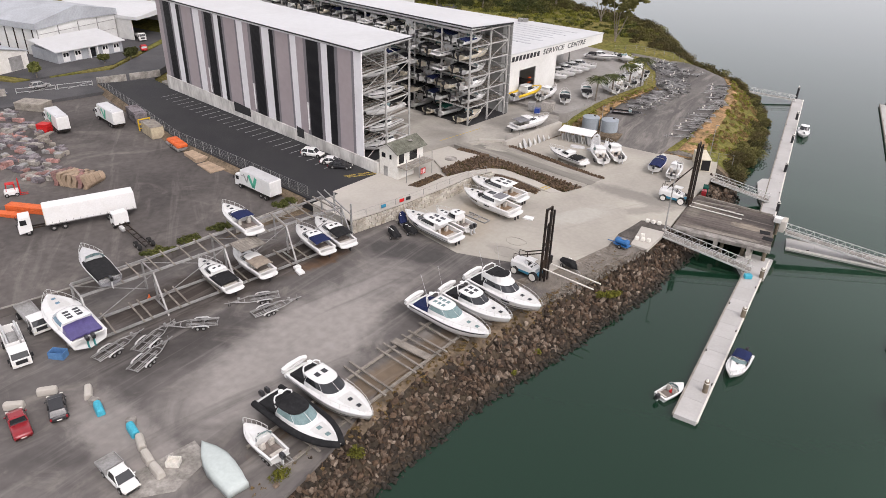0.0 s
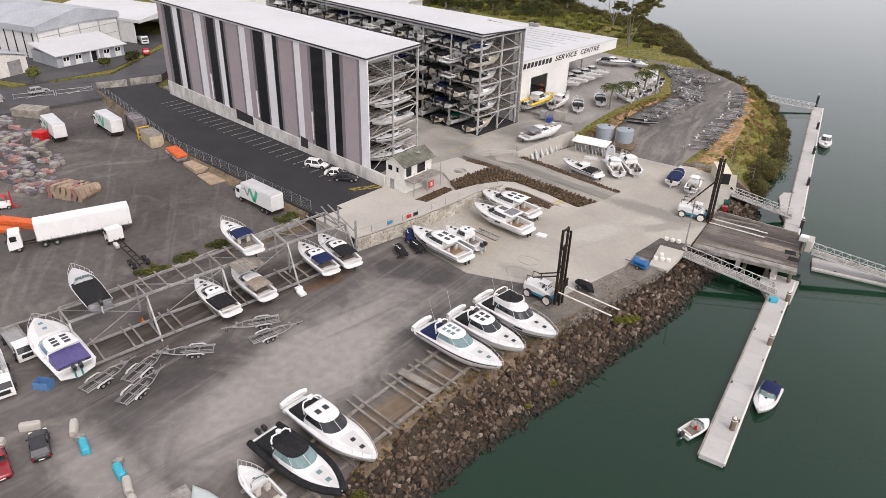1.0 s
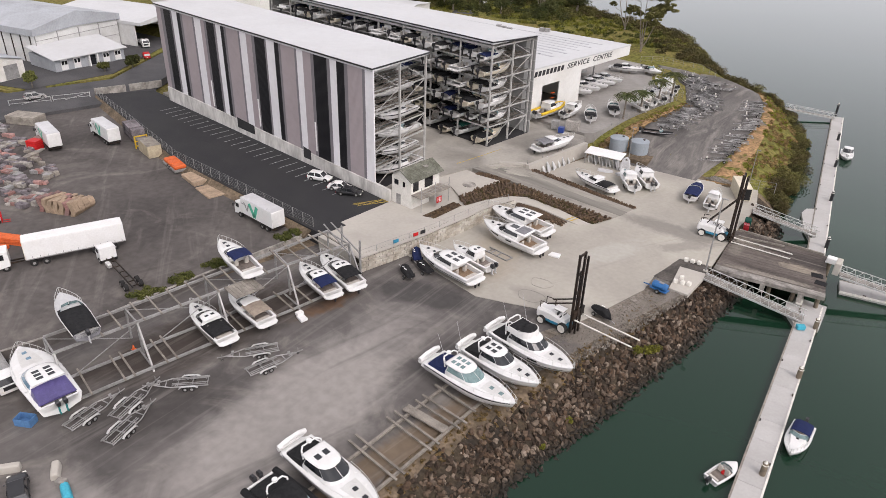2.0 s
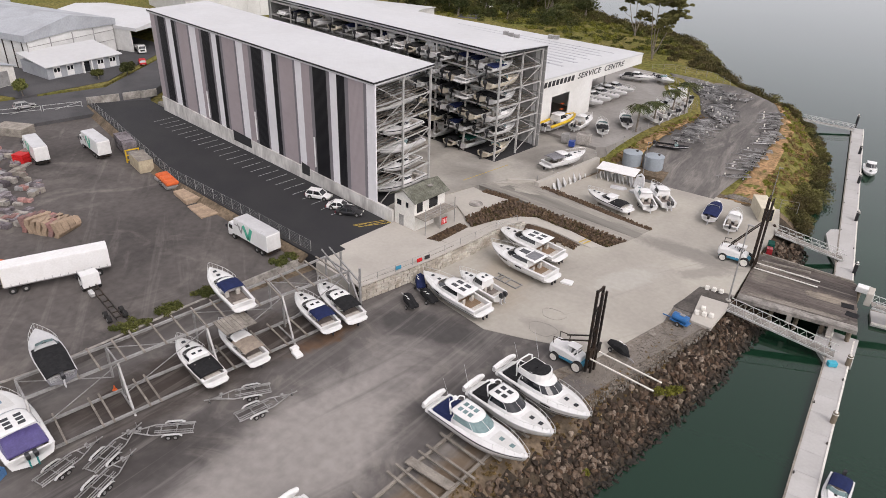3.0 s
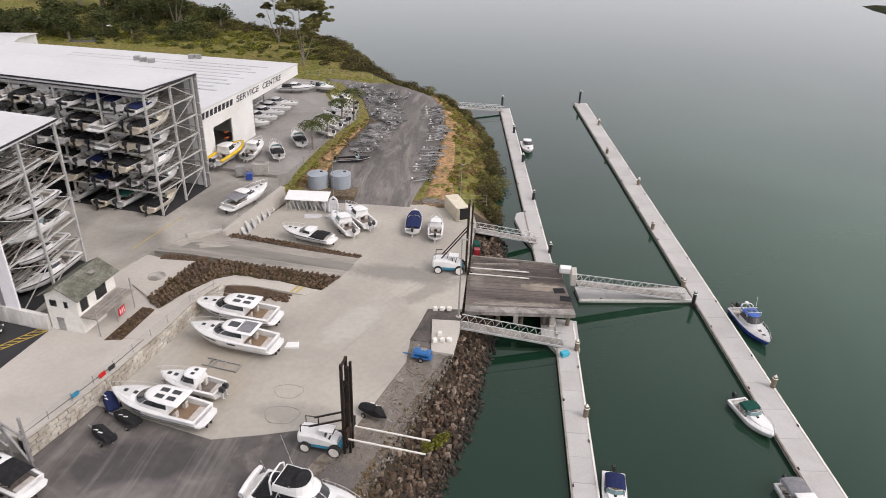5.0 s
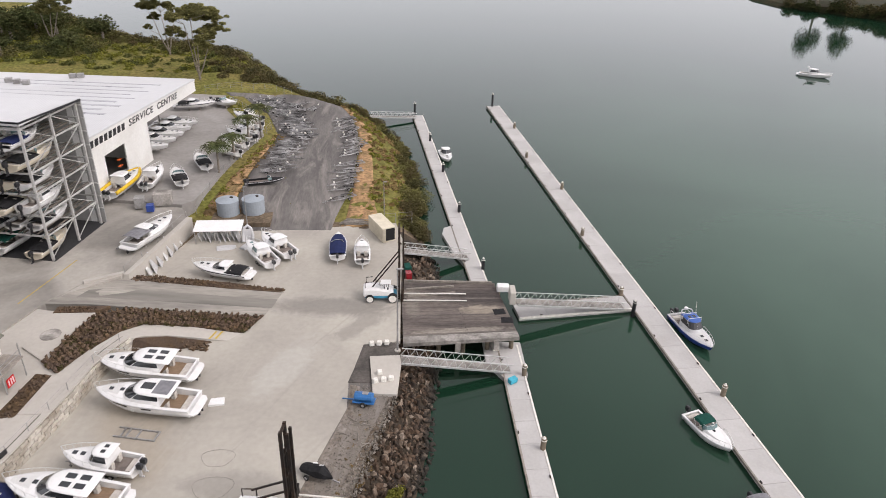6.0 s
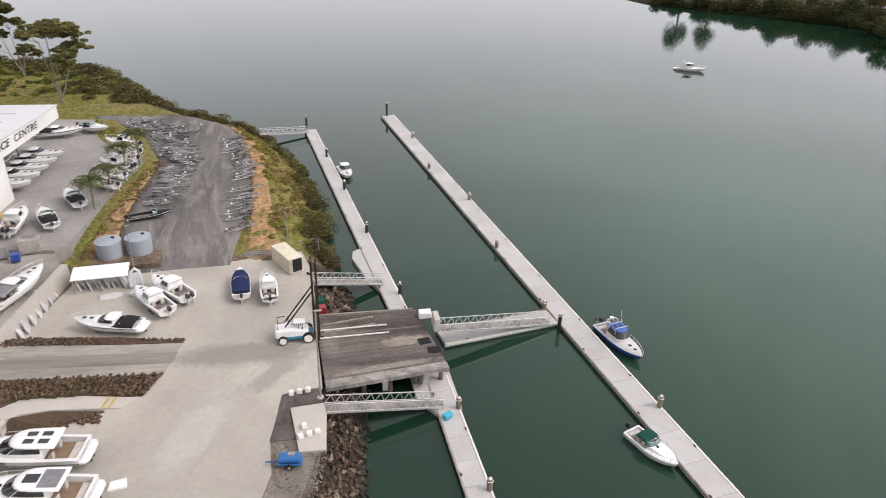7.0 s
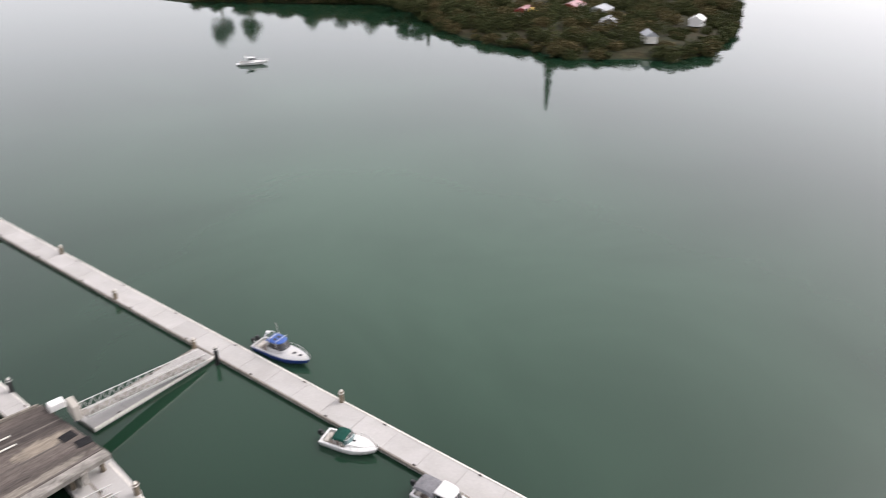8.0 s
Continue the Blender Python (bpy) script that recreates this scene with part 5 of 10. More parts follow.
def loading_shed():
    root = thing("shed", pose(-206.0, 157.0, 1.8, 0, 0, 8), "open-fronted loading shed with a pale low roof", "building")
    L, d, h = 36, 24, 7.4
    for s in (-1, 1):
        bm = B()
        box(bm, (-L / 2, s * d / 2, h / 2 - 0.3), (L, 0.4, h + 0.6))
        part("side_wall", bm, SHED, root)
    # rear wall near-black, colouring in the shade behind the open front
    bm = B()
    box(bm, (-L, 0, h / 2 - 0.3), (0.4, d, h + 0.6))
    part("rear_wall", bm, UNLIT_INSIDE, root)
    bm = B()
    loft(bm, [[(x, -d / 2 - 0.5, h - 0.9), (x, -d / 2 - 0.5, h), (x, 0, h + 1.6), (x, d / 2 + 0.5, h), (x, d / 2 + 0.5, h - 0.9), (x, 0, h - 0.3)] for x in (-L - 0.4, 3.0)])
    part("roof", bm, ROOF, root)
    for yk in (0,):
        bm = B()
        beam(bm, (0, yk, 0), (0, yk, h), 0.5)
        part("column", bm, STEEL, root)


gable_shed()
office_block()
loading_shed()
far_shed("shed", (-206.5, 97.5, 1.8), (20, 15, 4.6), 8, 1.8, wall=WEATHERED_WHITE, label="low cream shed beside the road", doors=2)
far_shed("shed", (-235, 205, 1.8), (40, 40, 9), 72, 2.2, roof=ROOF, doors=4)
far_shed("shed", (-285, 128, 1.8), (40, 30, 8), 72, 2.0, doors=4)
far_shed("shed", (-222, 252, 2.0), (44, 42, 6.5), 10, 1.6, roof=ROOF, doors=3, label="wide low white shed behind the yard")
far_shed("shed", (-172, 226, 2.2), (30, 24, 6), 10, 1.0, roof=ROOF, label="low white shed behind the racks")


# ---- docks, wharf and gangways ----
def dock_run(name, p, q, w, label, segs, pale=1):
    """A floating concrete pontoon; its units, whalers and fenders are parts."""
    p, q = Vector((*p, 0)), Vector((*q, 0))
    d = (q - p).normalized()
    ln = (q - p).length
    ang = math.degrees(math.atan2(d.y, d.x))
    root = thing(name, pose(p.x, p.y, -2.7, 0, 0, ang), label, "dock", "floating docks")
    n = segs
    for i in range(n):
        bm = B()
        box(bm, ((i + 0.5) * ln / n, 0, -0.45), (ln / n - 0.025, w - 0.3, 0.9), bevel=0.03)
        part("pontoon_unit", bm, DOCK, root)
    for s in (-1, 1):
        bm = B()
        box(bm, (ln / 2, s * (w / 2 - 0.09), -0.1), (ln, 0.22, 0.32))
        part("whaler", bm, WHITE_CAP if s == pale else TIMBER, root)
    for i in range(int(ln / 7)):
        bm = B()
        box(bm, ((i + 0.5) * 7, (w / 2 - 0.3) * (1 if i % 2 else -1), 0.09), (0.4, 0.14, 0.16), bevel=0.02)
        part("cleat", bm, STEEL_DARK, root)
    return root


dock_run("dock", (-6.35, 117.2), (-6.75, 70.7), 3.0, "long pale concrete floating dock on piles", 12)
dock_run("dock", (-8.0, 131.0), (-14.6, 224.5), 2.9, "narrow pale floating dock below the grassy bank", 20, -1)
dock_run("dock", (7.6, 234.0), (22.0, 60), 3.8, "long wide pale floating dock out on the water", 34)
dock_run("dock", (-3.6, 125.9), (14.4, 127.9), 4.0, "short floating dock arm joining the wharf", 4, -1)
for poly, lab in (([(-9.7, 118.2), (-4.4, 117.8), (-4.6, 110.6), (-8.0, 110.2), (-9.8, 113.5)], "widened landing unit of the floating dock"),
                  ([(-12.5, 154.5), (-9.6, 156.2), (-7.0, 139.8), (-9.6, 139.5), (-11.5, 144.5), (-13.0, 152.0)], "widened landing unit of the floating dock")):
    bm = B()
    prism(bm, poly, SEA - 0.3, -2.68)
    single("dock_landing", bm, DOCK, lab, "dock")


def pile(x, y, top, r, dark):
    root = thing("pile", pose(x, y, 0), "black plastic-sleeved mooring pile with white cap" if dark else "timber mooring pile with a white cap", "pile", "dock piles")
    bm = B()
    tube(bm, [(0, 0, SEA - 4), (0, 0, top)], r, 12)
    part("shaft", bm, BLACKP if dark else PILE, root)
    bm = B()
    tube(bm, [(0, 0, top - 0.25), (0, 0, top), (0, 0, top + 0.3)], r + 0.05, 12, 0.06)
    part("cap", bm, WHITE_CAP, root)


for x, y, top, dark in ((10.6, 213.6, -1.2, 0), (9.9, 191.7, -1.2, 0), (14.1, 172.8, -1.2, 0), (13.0, 151.0, -1.2, 0), (13.9, 129.9, -1.2, 0), (14.3, 124.8, -0.5, 1), (19.9, 105.4, -1.0, 0),
                        (-5.1, 110.5, -1.1, 0), (-5.3, 97.0, -1.1, 0), (-5.9, 76.8, -1.0, 0), (-15.3, 226.2, 0.4, 1), (-12.3, 203.3, -0.7, 1), (-10.6, 182.8, -0.7, 1), (-9.0, 161.5, -0.7, 1), (-7.1, 138.8, -0.7, 1), (7.4, 233.6, 1.0, 1), (24.0, 70.0, -1.0, 0)):
    pile(x, y, top, 0.3 if dark else 0.33, dark)


def gangway(p, q, w, label, h=1.15):
    p, q = Vector(p), Vector(q)
    d = q - p
    ln = d.length
    root = thing("gangway", Matrix.Translation(p) @ d.to_track_quat('X', 'Z').to_matrix().to_4x4(), label, "gangway", "gangways")
    bm = B()
    box(bm, (ln / 2, 0, 0), (ln, w, 0.1))
    part("deck", bm, CONCRETE_OLD, root)
    n = max(6, round(ln / 1.25))
    for s in (-1, 1):
        y = s * w / 2
        bm = B()
        beam(bm, (0, y, h), (ln, y, h), 0.1)
        part("handrail", bm, ALUM, root)
        bm = B()
        beam(bm, (0, y, -0.05), (ln, y, -0.05), 0.1, 0.28)
        part("side_rail", bm, ALUM, root)
        bm = B()
        for i in range(n):
            a, b = i * ln / n, (i + 1) * ln / n
            beam(bm, (a, y, 0), ((a + b) / 2, y, h), 0.06)
            beam(bm, ((a + b) / 2, y, h), (b, y, 0), 0.06)
        part("lattice", bm, ALUM, root)
    return root


gangway((-21.4, 110.4, 0.35), (-6.9, 111.6, -2.45), 1.7, "sloping aluminium lattice gangway to the near dock")
gangway((-20.4, 140.0, 0.3), (-9.3, 142.6, -2.45), 1.6, "aluminium lattice gangway beside the container")
gangway((-4.2, 123.7, 0.3), (13.0, 126.4, -2.45), 1.8, "long white aluminium lattice gangway off the wharf")
gangway((-27.4, 218.6, -1.3), (-15.2, 222.0, -2.45), 1.4, "slender aluminium footbridge from the grassy point")


def wharf():
    c = [(-21.0, 114.6), (-5.2, 115.6), (-6.6, 129.6), (-21.0, 130.6)]
    root = thing("wharf", Matrix.Identity(4), "dark weathered timber wharf deck on concrete beams", "wharf")
    bm = B()
    prism(bm, [(-20.95, 114.9), (-5.5, 115.9), (-6.8, 129.3), (-20.95, 130.3)], -0.9, -0.22)
    part("beam_grid", bm, CONCRETE_OLD, root)
    bm = B()
    prism(bm, [(-21, 114.3), (-5.1, 115.3), (-5.2, 116.7), (-21, 115.9)], -0.55, 0.02)
    part("edge_beam", bm, CONCRETE_OLD, root)
    for i in range(5):
        x = -19.5 + i * 3.4
        for y in (116, 122.5, 129):
            bm = B()
            tube(bm, [(x, y + 0.06 * (x + 20), SEA - 4), (x, y + 0.03 * (x + 20), -0.6)], 0.32, 10)
            part("support_post", bm, PILE, root)
    n = 46
    for i in range(n):
        k0, k1 = i / n, (i + 0.94) / n
        a0, b0 = lerp((-21.0, 115.95), (-20.98, 130.6), k0), lerp((-5.25, 116.8), (-6.6, 129.6), k0)
        a1, b1 = lerp((-21.0, 115.95), (-20.98, 130.6), k1), lerp((-5.25, 116.8), (-6.6, 129.6), k1)
        cut = 0.52 + 0.012 * ((i * 7) % 5)
        for f0, f1 in ((0, cut), (cut + 0.004, 1)):
            bm = B()
            z = 0.02 + 0.012 * ((i * 5 + int(f0 * 9)) % 3)
            prism(bm, [lerp(a0, b0, f0), lerp(a0, b0, f1), lerp(a1, b1, f1), lerp(a1, b1, f0)], -0.2, z)
            part("plank", bm, WHARF_WOOD if (i * 11) % 15 else DECK_WORN, root)
    for x, y, rz in ((-7.0, 121.6, 8), (-6.2, 119.4, -5)):
        b = B()
        box(b, (x, y, 0.07), (1.7, 1.4, 0.06), rz, bevel=0.02)
        single("rubber_mat", b, CANVAS_BLACK, "black rubber mat on the wharf planks", "mat", "wharf mats")
    bm = B()
    prism(bm, [(-20.5, 130.3), (-7.0, 129.4), (-7.0, 129.65), (-20.5, 130.6)], 0.02, 0.35)
    part("kerb", bm, TIMBER, root)
    for x, y in ((-8.3, 115.2), (-13.6, 114.9)):
        bm = B()
        box(bm, (x, y - 0.15, -1.0), (0.7, 0.5, 1.5))
        part("corbel", bm, CONCRETE_OLD, root)
    for i, (x, y, sx, sy, sz) in enumerate(((-4.7, 124.6, 0.9, 2.6, 2.0), (-5.6, 127.6, 1.9, 1.4, 0.9))):
        b = B()
        box(b, (x, y, sz / 2 + 0.03), (sx, sy, sz), -4, taper=0.92, bevel=0.08)
        single("service_cabinet", b, CONCRETE_LIGHT if i == 0 else WHITEP, "pale plastic service box on the wharf edge", "box")
    b = B()
    box(b, (-4.22, 124.6, 1.2), (0.05, 0.9, 0.9), -4)
    for k in range(3):
        box(b, (-4.18, 124.6, 0.95 + 0.25 * k), (0.05, 0.5, 0.08), -4)
    single("notice_plate", b, WHITEP, "small white notice plate on the service box", "sign")


wharf()


# ---- boats ----
def hull_line(L, W, D, t, full=2.9):
    """Half beam, sheer height, chine (half beam, height, set-back) and keel (height, set-back) at the fraction t from stern to bow."""
    f = (0.92 + 0.08 * t / 0.4) if t < 0.4 else 1 - ((t - 0.4) / 0.6) ** full
    b = W / 2 * max(0.015, f)
    tt = max(0, (t - 0.5) / 0.5)
    zs = D * (0.86 + 0.06 * t + 0.16 * t * t)
    return b, zs, (b * (0.86 - 0.42 * tt * tt), D * (0.30 + 0.30 * tt * tt), L * 0.035 * tt * tt), (D * (0.02 + 0.62 * tt ** 3), L * 0.10 * tt * tt)


def side_point(L, W, D, t, k, s):
    """A point on the hull's side: k from 0 at the sheer through 0.5 at the flare to 1 at the chine."""
    b, zs, (cb, cz, cx), _ = hull_line(L, W, D, t)
    mz, mb = (cz + zs) / 2, cb + (b - cb) * 0.62
    x = -L / 2 + L * t
    if k <= 0.5:
        return Vector((x - cx * 0.8 * k, s * (b + (mb - b) * k * 2), zs + (mz - zs) * k * 2))
    f = k * 2 - 1
    return Vector((x - cx * (0.4 + 0.6 * f), s * (mb + (cb - mb) * f), mz + (cz - mz) * f))


def hull_band(L, W, D, ts, k0, k1, s):
    """A thin band lying proud on one side of the hull."""
    bm = B()
    for t0, t1 in zip(ts, ts[1:]):
        q = [side_point(L, W, D, t, k, s) for t, k in ((t0, k1), (t1, k1), (t1, k0), (t0, k0))]
        if s > 0:
            q = [q[1], q[0], q[3], q[2]]
        quad_panel(bm, q, 0, 1, 0, 1, 0.004, 0.008)
    return bm


def make_boat(name, L, W, D, label, cabin="express", cock=0.36, hull_mat=None, deck_mat=None, stripe=None, canopy=None, cover=None,
              hatches=2, engines=1, engine="outboard", rail=True, tube_mat=None, glass=None, roof_mat=None, mast=False, seats=True, group="boats", radar=False, cabin_h=1.0, tender=False, aft_cover=None, long_roof=False, leg_mat=None, boot=None, ports=(), sole=None, sunroof=None):
    """A boat along +x, its keel on z = 0 and its middle at the origin. cock: where the open cockpit ends; canopy: (material, from, to, height); cover: (material, from, to)."""
    hull_mat, deck_mat, glass = hull_mat or GEL, deck_mat or GEL, glass or GLASS_DARK
    W = W * 1.08
    root = thing(name, Matrix.Identity(4), label, "boat", group)
    X = lambda t: -L / 2 + L * t
    ts = [0, 0.1, 0.2, 0.3, 0.4, 0.5, 0.58, 0.66, 0.74, 0.81, 0.87, 0.92, 0.96, 0.99]
    bm = B()
    rings = []
    for t in ts:
        b, zs, (cb, cz, cx), (kz, kx) = hull_line(L, W, D, t)
        x = X(t)
        mz, mb = (cz + zs) / 2, cb + (b - cb) * 0.62
        rings.append([(x, b, zs), (x - cx * 0.4, mb, mz), (x - cx, cb, cz), (x - kx, 0, kz), (x - cx, -cb, cz), (x - cx * 0.4, -mb, mz), (x, -b, zs)])
    vr = [[bm.verts.new(p) for p in r] for r in rings]
    for a, b in zip(vr, vr[1:]):
        for j in range(6):
            bm.faces.new((a[j], b[j], b[j + 1], a[j + 1])).smooth = j in (0, 1, 4, 5)
    bm.faces.new(vr[0])
    bm.faces.new([vr[-1][j] for j in range(6, -1, -1)])
    bmesh.ops.recalc_face_normals(bm, faces=bm.faces[:])
    part("hull", bm, hull_mat, root)
    # rubbing strake and stripe
    bm = B()
    for s in (-1, 1):
        pts = []
        for t in ts:
            b, zs, _, _ = hull_line(L, W, D, t)
            pts.append((X(t), s * (b + 0.01), zs - 0.05))
        if tube_mat:
            tube(bm, [(x, y, z) for x, y, z in pts], W * 0.095, 10)
        else:
            tube(bm, pts, 0.045, 5)
    part("inflated_tube" if tube_mat else "rubbing_strake", bm, tube_mat or GEL_GREY, root, "", True)
    if stripe:
        for s in (-1, 1):
            part("hull_stripe", hull_band(L, W, D, ts[:-1], 0.12, 0.30, s), stripe, root)
    if boot:
        for s in (-1, 1):
            part("boot_stripe", hull_band(L, W, D, ts[:-2], 0.66, 0.78, s), boot, root)
    for t0, t1 in ports:
        for s in (-1, 1):
            part("hull_window", hull_band(L, W, D, [t0, (t0 + t1) / 2, t1], 0.2, 0.42, s), GLASS_DARK, root)
    # deck
    g = 0.085 * W
    bm = B()
    dts = [cock] + [t for t in ts if t > cock + 0.02]
    vr = []
    for t in dts:
        b, zs, _, _ = hull_line(L, W, D, t)
        cr = (0.05 if cabin in (None, "cuddy") else 0.17) * b
        vr.append([bm.verts.new((X(t), y * b, zs + c)) for y, c in ((1, 0), (0.85, 0.05 + 0.2 * cr), (0.5, 0.05 + 0.75 * cr), (0, 0.05 + cr), (-0.5, 0.05 + 0.75 * cr), (-0.85, 0.05 + 0.2 * cr), (-1, 0))])
    for a, b in zip(vr, vr[1:]):
        for j in range(6):
            bm.faces.new((a[j], a[j + 1], b[j + 1], b[j])).smooth = True
    zf = D * 0.46
    prev = None
    cts = [0.0, 0.02] + [t for t in ts if 0.02 < t < cock - 0.02] + [cock]
    for t in cts:
        b, zs, _, _ = hull_line(L, W, D, t)
        row = [bm.verts.new(p) for p in ((X(t), b, zs), (X(t), b - g, zs + 0.03), (X(t), b - g, zf), (X(t), -b + g, zf), (X(t), -b + g, zs + 0.03), (X(t), -b, zs))]
        if prev:
            for j in (0, 1, 3, 4):
                bm.faces.new((row[j], row[j + 1], prev[j + 1], prev[j]))
        prev = row
    b, zs, _, _ = hull_line(L, W, D, cock)
    bm.faces.new([bm.verts.new(p) for p in ((X(cock), b - g, zs + 0.05), (X(cock), b - g, zf), (X(cock), -b + g, zf), (X(cock), -b + g, zs + 0.05))])
    b0, z0, _, _ = hull_line(L, W, D, 0)
    box(bm, (X(0) + 0.12, 0, (zf + z0) / 2 + 0.02), (0.24, 2 * (b0 - g), z0 - zf))
    bmesh.ops.recalc_face_normals(bm, faces=bm.faces[:])
    part("deck", bm, deck_mat, root)
    bm = B()
    b, zs, _, _ = hull_line(L, W, D, cock / 2)
    x0, x1 = X(0) + 0.25, X(cock)
    prism(bm, [(x0, -(b - g)), (x1, -(b - g)), (x1, b - g), (x0, b - g)], zf - 0.1, zf + 0.01)
    part("cockpit_sole", bm, sole or SOLE, root)
    if seats:
        bm = B()
        box(bm, (X(0) + 0.25 + 0.05 * L, 0, zf + 0.22), (0.07 * L, 1.5 * (b - g), 0.42), bevel=0.05)
        part("stern_seat", bm, VINYL, root)
        for s in (-1, 1):
            bm = B()
            box(bm, (X(cock) - 0.09 * L, s * 0.22 * W, zf + 0.25), (0.55, 0.55, 0.5), bevel=0.06)
            box(bm, (X(cock) - 0.09 * L - 0.22, s * 0.22 * W, zf + 0.65), (0.14, 0.55, 0.6), bevel=0.05)
            part("helm_seat", bm, VINYL, root)
    zd = hull_line(L, W, D, 0.55)[1] + 0.04
    # cabin
    if cabin == "cuddy":
        st = [(0.82, 0.02, 0.16), (0.66, 0.26, 0.27), (cock + 0.04, 0.40, 0.36), (cock, 0.42, 0.37)]
        bm = B()
        rings = []
        for t, hh, w in st:
            zz = hull_line(L, W, D, t)[1] + 0.02
            rings.append([(X(t), -w * W, zz), (X(t), -w * W * 0.87, zz + hh), (X(t), w * W * 0.87, zz + hh), (X(t), w * W, zz)])
        R = rings
        loft(bm, rings[::-1])
        bmesh.ops.recalc_face_normals(bm, faces=bm.faces[:])
        part("cabin", bm, deck_mat, root)
    if cabin:
        if cabin != "cuddy":
            H = {"express": 0.95, "hard": 1.05, "fly": 1.1, "pilot": 1.4}[cabin] * cabin_h * (0.75 + 0.03 * L)
            ta, tf, tr = {"express": (cock - 0.04, cock + 0.27, cock + 0.10), "hard": (cock - 0.07, cock + 0.30, cock + 0.15), "fly": (cock - 0.06, cock + 0.36, cock + 0.24), "pilot": (cock - 0.09, cock + 0.22, cock + 0.13)}[cabin]

            if long_roof:
                ta, tf, tr = cock - 0.06, cock + 0.38, cock + 0.22

            def outline(x0, x1, w, z, rise=0.0):
                """A horseshoe in plan: straight sides and a rounded nose."""
                xs = x0 + (x1 - x0) * 0.5
                pts = [Vector((x0, -w, z + rise)), Vector(((x0 + xs) / 2, -w * 1.01, z + rise * 0.5)), Vector((xs, -w, z))]
                for k in range(1, 8):
                    th = math.pi * (k / 8 - 0.5)
                    pts.append(Vector((xs + (x1 - xs) * math.cos(th) ** 0.75, w * math.copysign(abs(math.sin(th)) ** 0.85, th), z)))
                return pts + [Vector((xs, w, z)), Vector(((x0 + xs) / 2, w * 1.01, z + rise * 0.5)), Vector((x0, w, z + rise))]
            w0, w1 = 0.405 * W, 0.325 * W
            ra = outline(X(ta), X(tf), w0, zd - 0.12)
            rb = outline(X(ta), X(tf) - 0.15 * (X(tf) - X(tr)), w0 * 0.99, zd + 0.3 * H)
            rc = outline(X(ta) + 0.02 * L, X(tr), w1, zd + H)
            bm = B()
            vr = [[bm.verts.new(p) for p in r] for r in (ra, rb, rc)]
            for a, b in zip(vr, vr[1:]):
                for j in range(len(a) - 1):
                    bm.faces.new((a[j], a[j + 1], b[j + 1], b[j])).smooth = True
                bm.faces.new((a[-1], a[0], b[0], b[-1]))
            bmesh.ops.recalc_face_normals(bm, faces=bm.faces[:])
            part("cabin", bm, deck_mat, root)
            for name2, js, u0, u1, v0, v1 in (("windscreen", (3, 4, 5), 0.0, 0.95, 0.12, 0.93), ("windscreen", (6, 7, 8), 0.05, 1.0, 0.12, 0.93), ("side_window", (0, 1, 2), 0.12, 0.9, 0.2, 0.9), ("side_window", (9, 10, 11), 0.1, 0.88, 0.2, 0.9)):
                # one bent pane, proud of the cabin side
                us = [(js[0], u0), (js[1], 0.0), (js[2], 0.0), (js[2], u1)]
                bm = B()
                rows = []
                for j, u in us:
                    lo, hi = rb[j].lerp(rb[j + 1], u), rc[j].lerp(rc[j + 1], u)
                    out = (rb[j + 1] - rb[j]).cross(rc[j] - rb[j]).normalized()
                    p, q = lo.lerp(hi, v0), lo.lerp(hi, v1)
                    rows.append([p - out * 0.02, p + out * 0.025, q + out * 0.025, q - out * 0.02])
                loft(bm, rows)
                part(name2, bm, glass, root)
            if cabin in ("hard", "fly"):
                bm = B()
                quad_panel(bm, (ra[-1], ra[0], rc[0], rc[-1]), 0.1, 0.9, 0.12, 0.9, 0.004)
                part("aft_door", bm, GLASS_DARK, root)
            if L > 9:
                # non-skid foredeck panel following the deck's crown
                bm = B()
                rows = []
                for k in range(6):
                    t = tf + 0.015 + (0.93 - tf - 0.015) * k / 5
                    bb, zz, _, _ = hull_line(L, W, D, t)
                    cr = 0.17 * bb
                    rows.append([Vector((X(t), y * bb, zz + c + 0.014)) for y, c in ((-0.5, 0.05 + 0.75 * cr), (0, 0.05 + cr), (0.5, 0.05 + 0.75 * cr))])
                loft(bm, [[*r, *[p - Vector((0, 0, 0.03)) for p in reversed(r)]] for r in rows])
                bmesh.ops.recalc_face_normals(bm, faces=bm.faces[:])
                part("foredeck_panel", bm, NONSKID, root)
            zt = zd + H - 0.03
            xa, xb, wr = X(ta) - (0.1 if long_roof else 0.03) * L, X(tr) + 0.02 * L, w1 * (1.16 if long_roof else 1.06)
            bm = B()
            vr = []
            for k, dz in ((1.0, 0.0), (1.03, 0.05), (0.92, 0.12), (0.6, 0.18)):
                mx = (xa + xb) / 2
                vr.append([bm.verts.new((mx + (p.x - mx) * k, p.y * k, p.z + dz)) for p in outline(xa, xb, wr, zt)])
            for a, b in zip(vr, vr[1:]):
                for j in range(len(a)):
                    bm.faces.new((a[j], a[(j + 1) % len(a)], b[(j + 1) % len(a)], b[j])).smooth = True
            bm.faces.new(vr[-1])
            bm.faces.new(vr[0][::-1])
            bmesh.ops.recalc_face_normals(bm, faces=bm.faces[:])
            roof = part("roof", bm, roof_mat or deck_mat, root)
            if sunroof:
                bm = B()
                box(bm, (xa + (xb - xa) * 0.27, 0, zt + 0.165), ((xb - xa) * 0.4, wr * 1.5, 0.07), bevel=0.02)
                part("sunroof", bm, sunroof, roof, "grey fabric sunroof")
                bm = B()
                box(bm, (xa + (xb - xa) * 0.66, 0, zt + 0.165), ((xb - xa) * 0.3, wr * 0.72, 0.07))
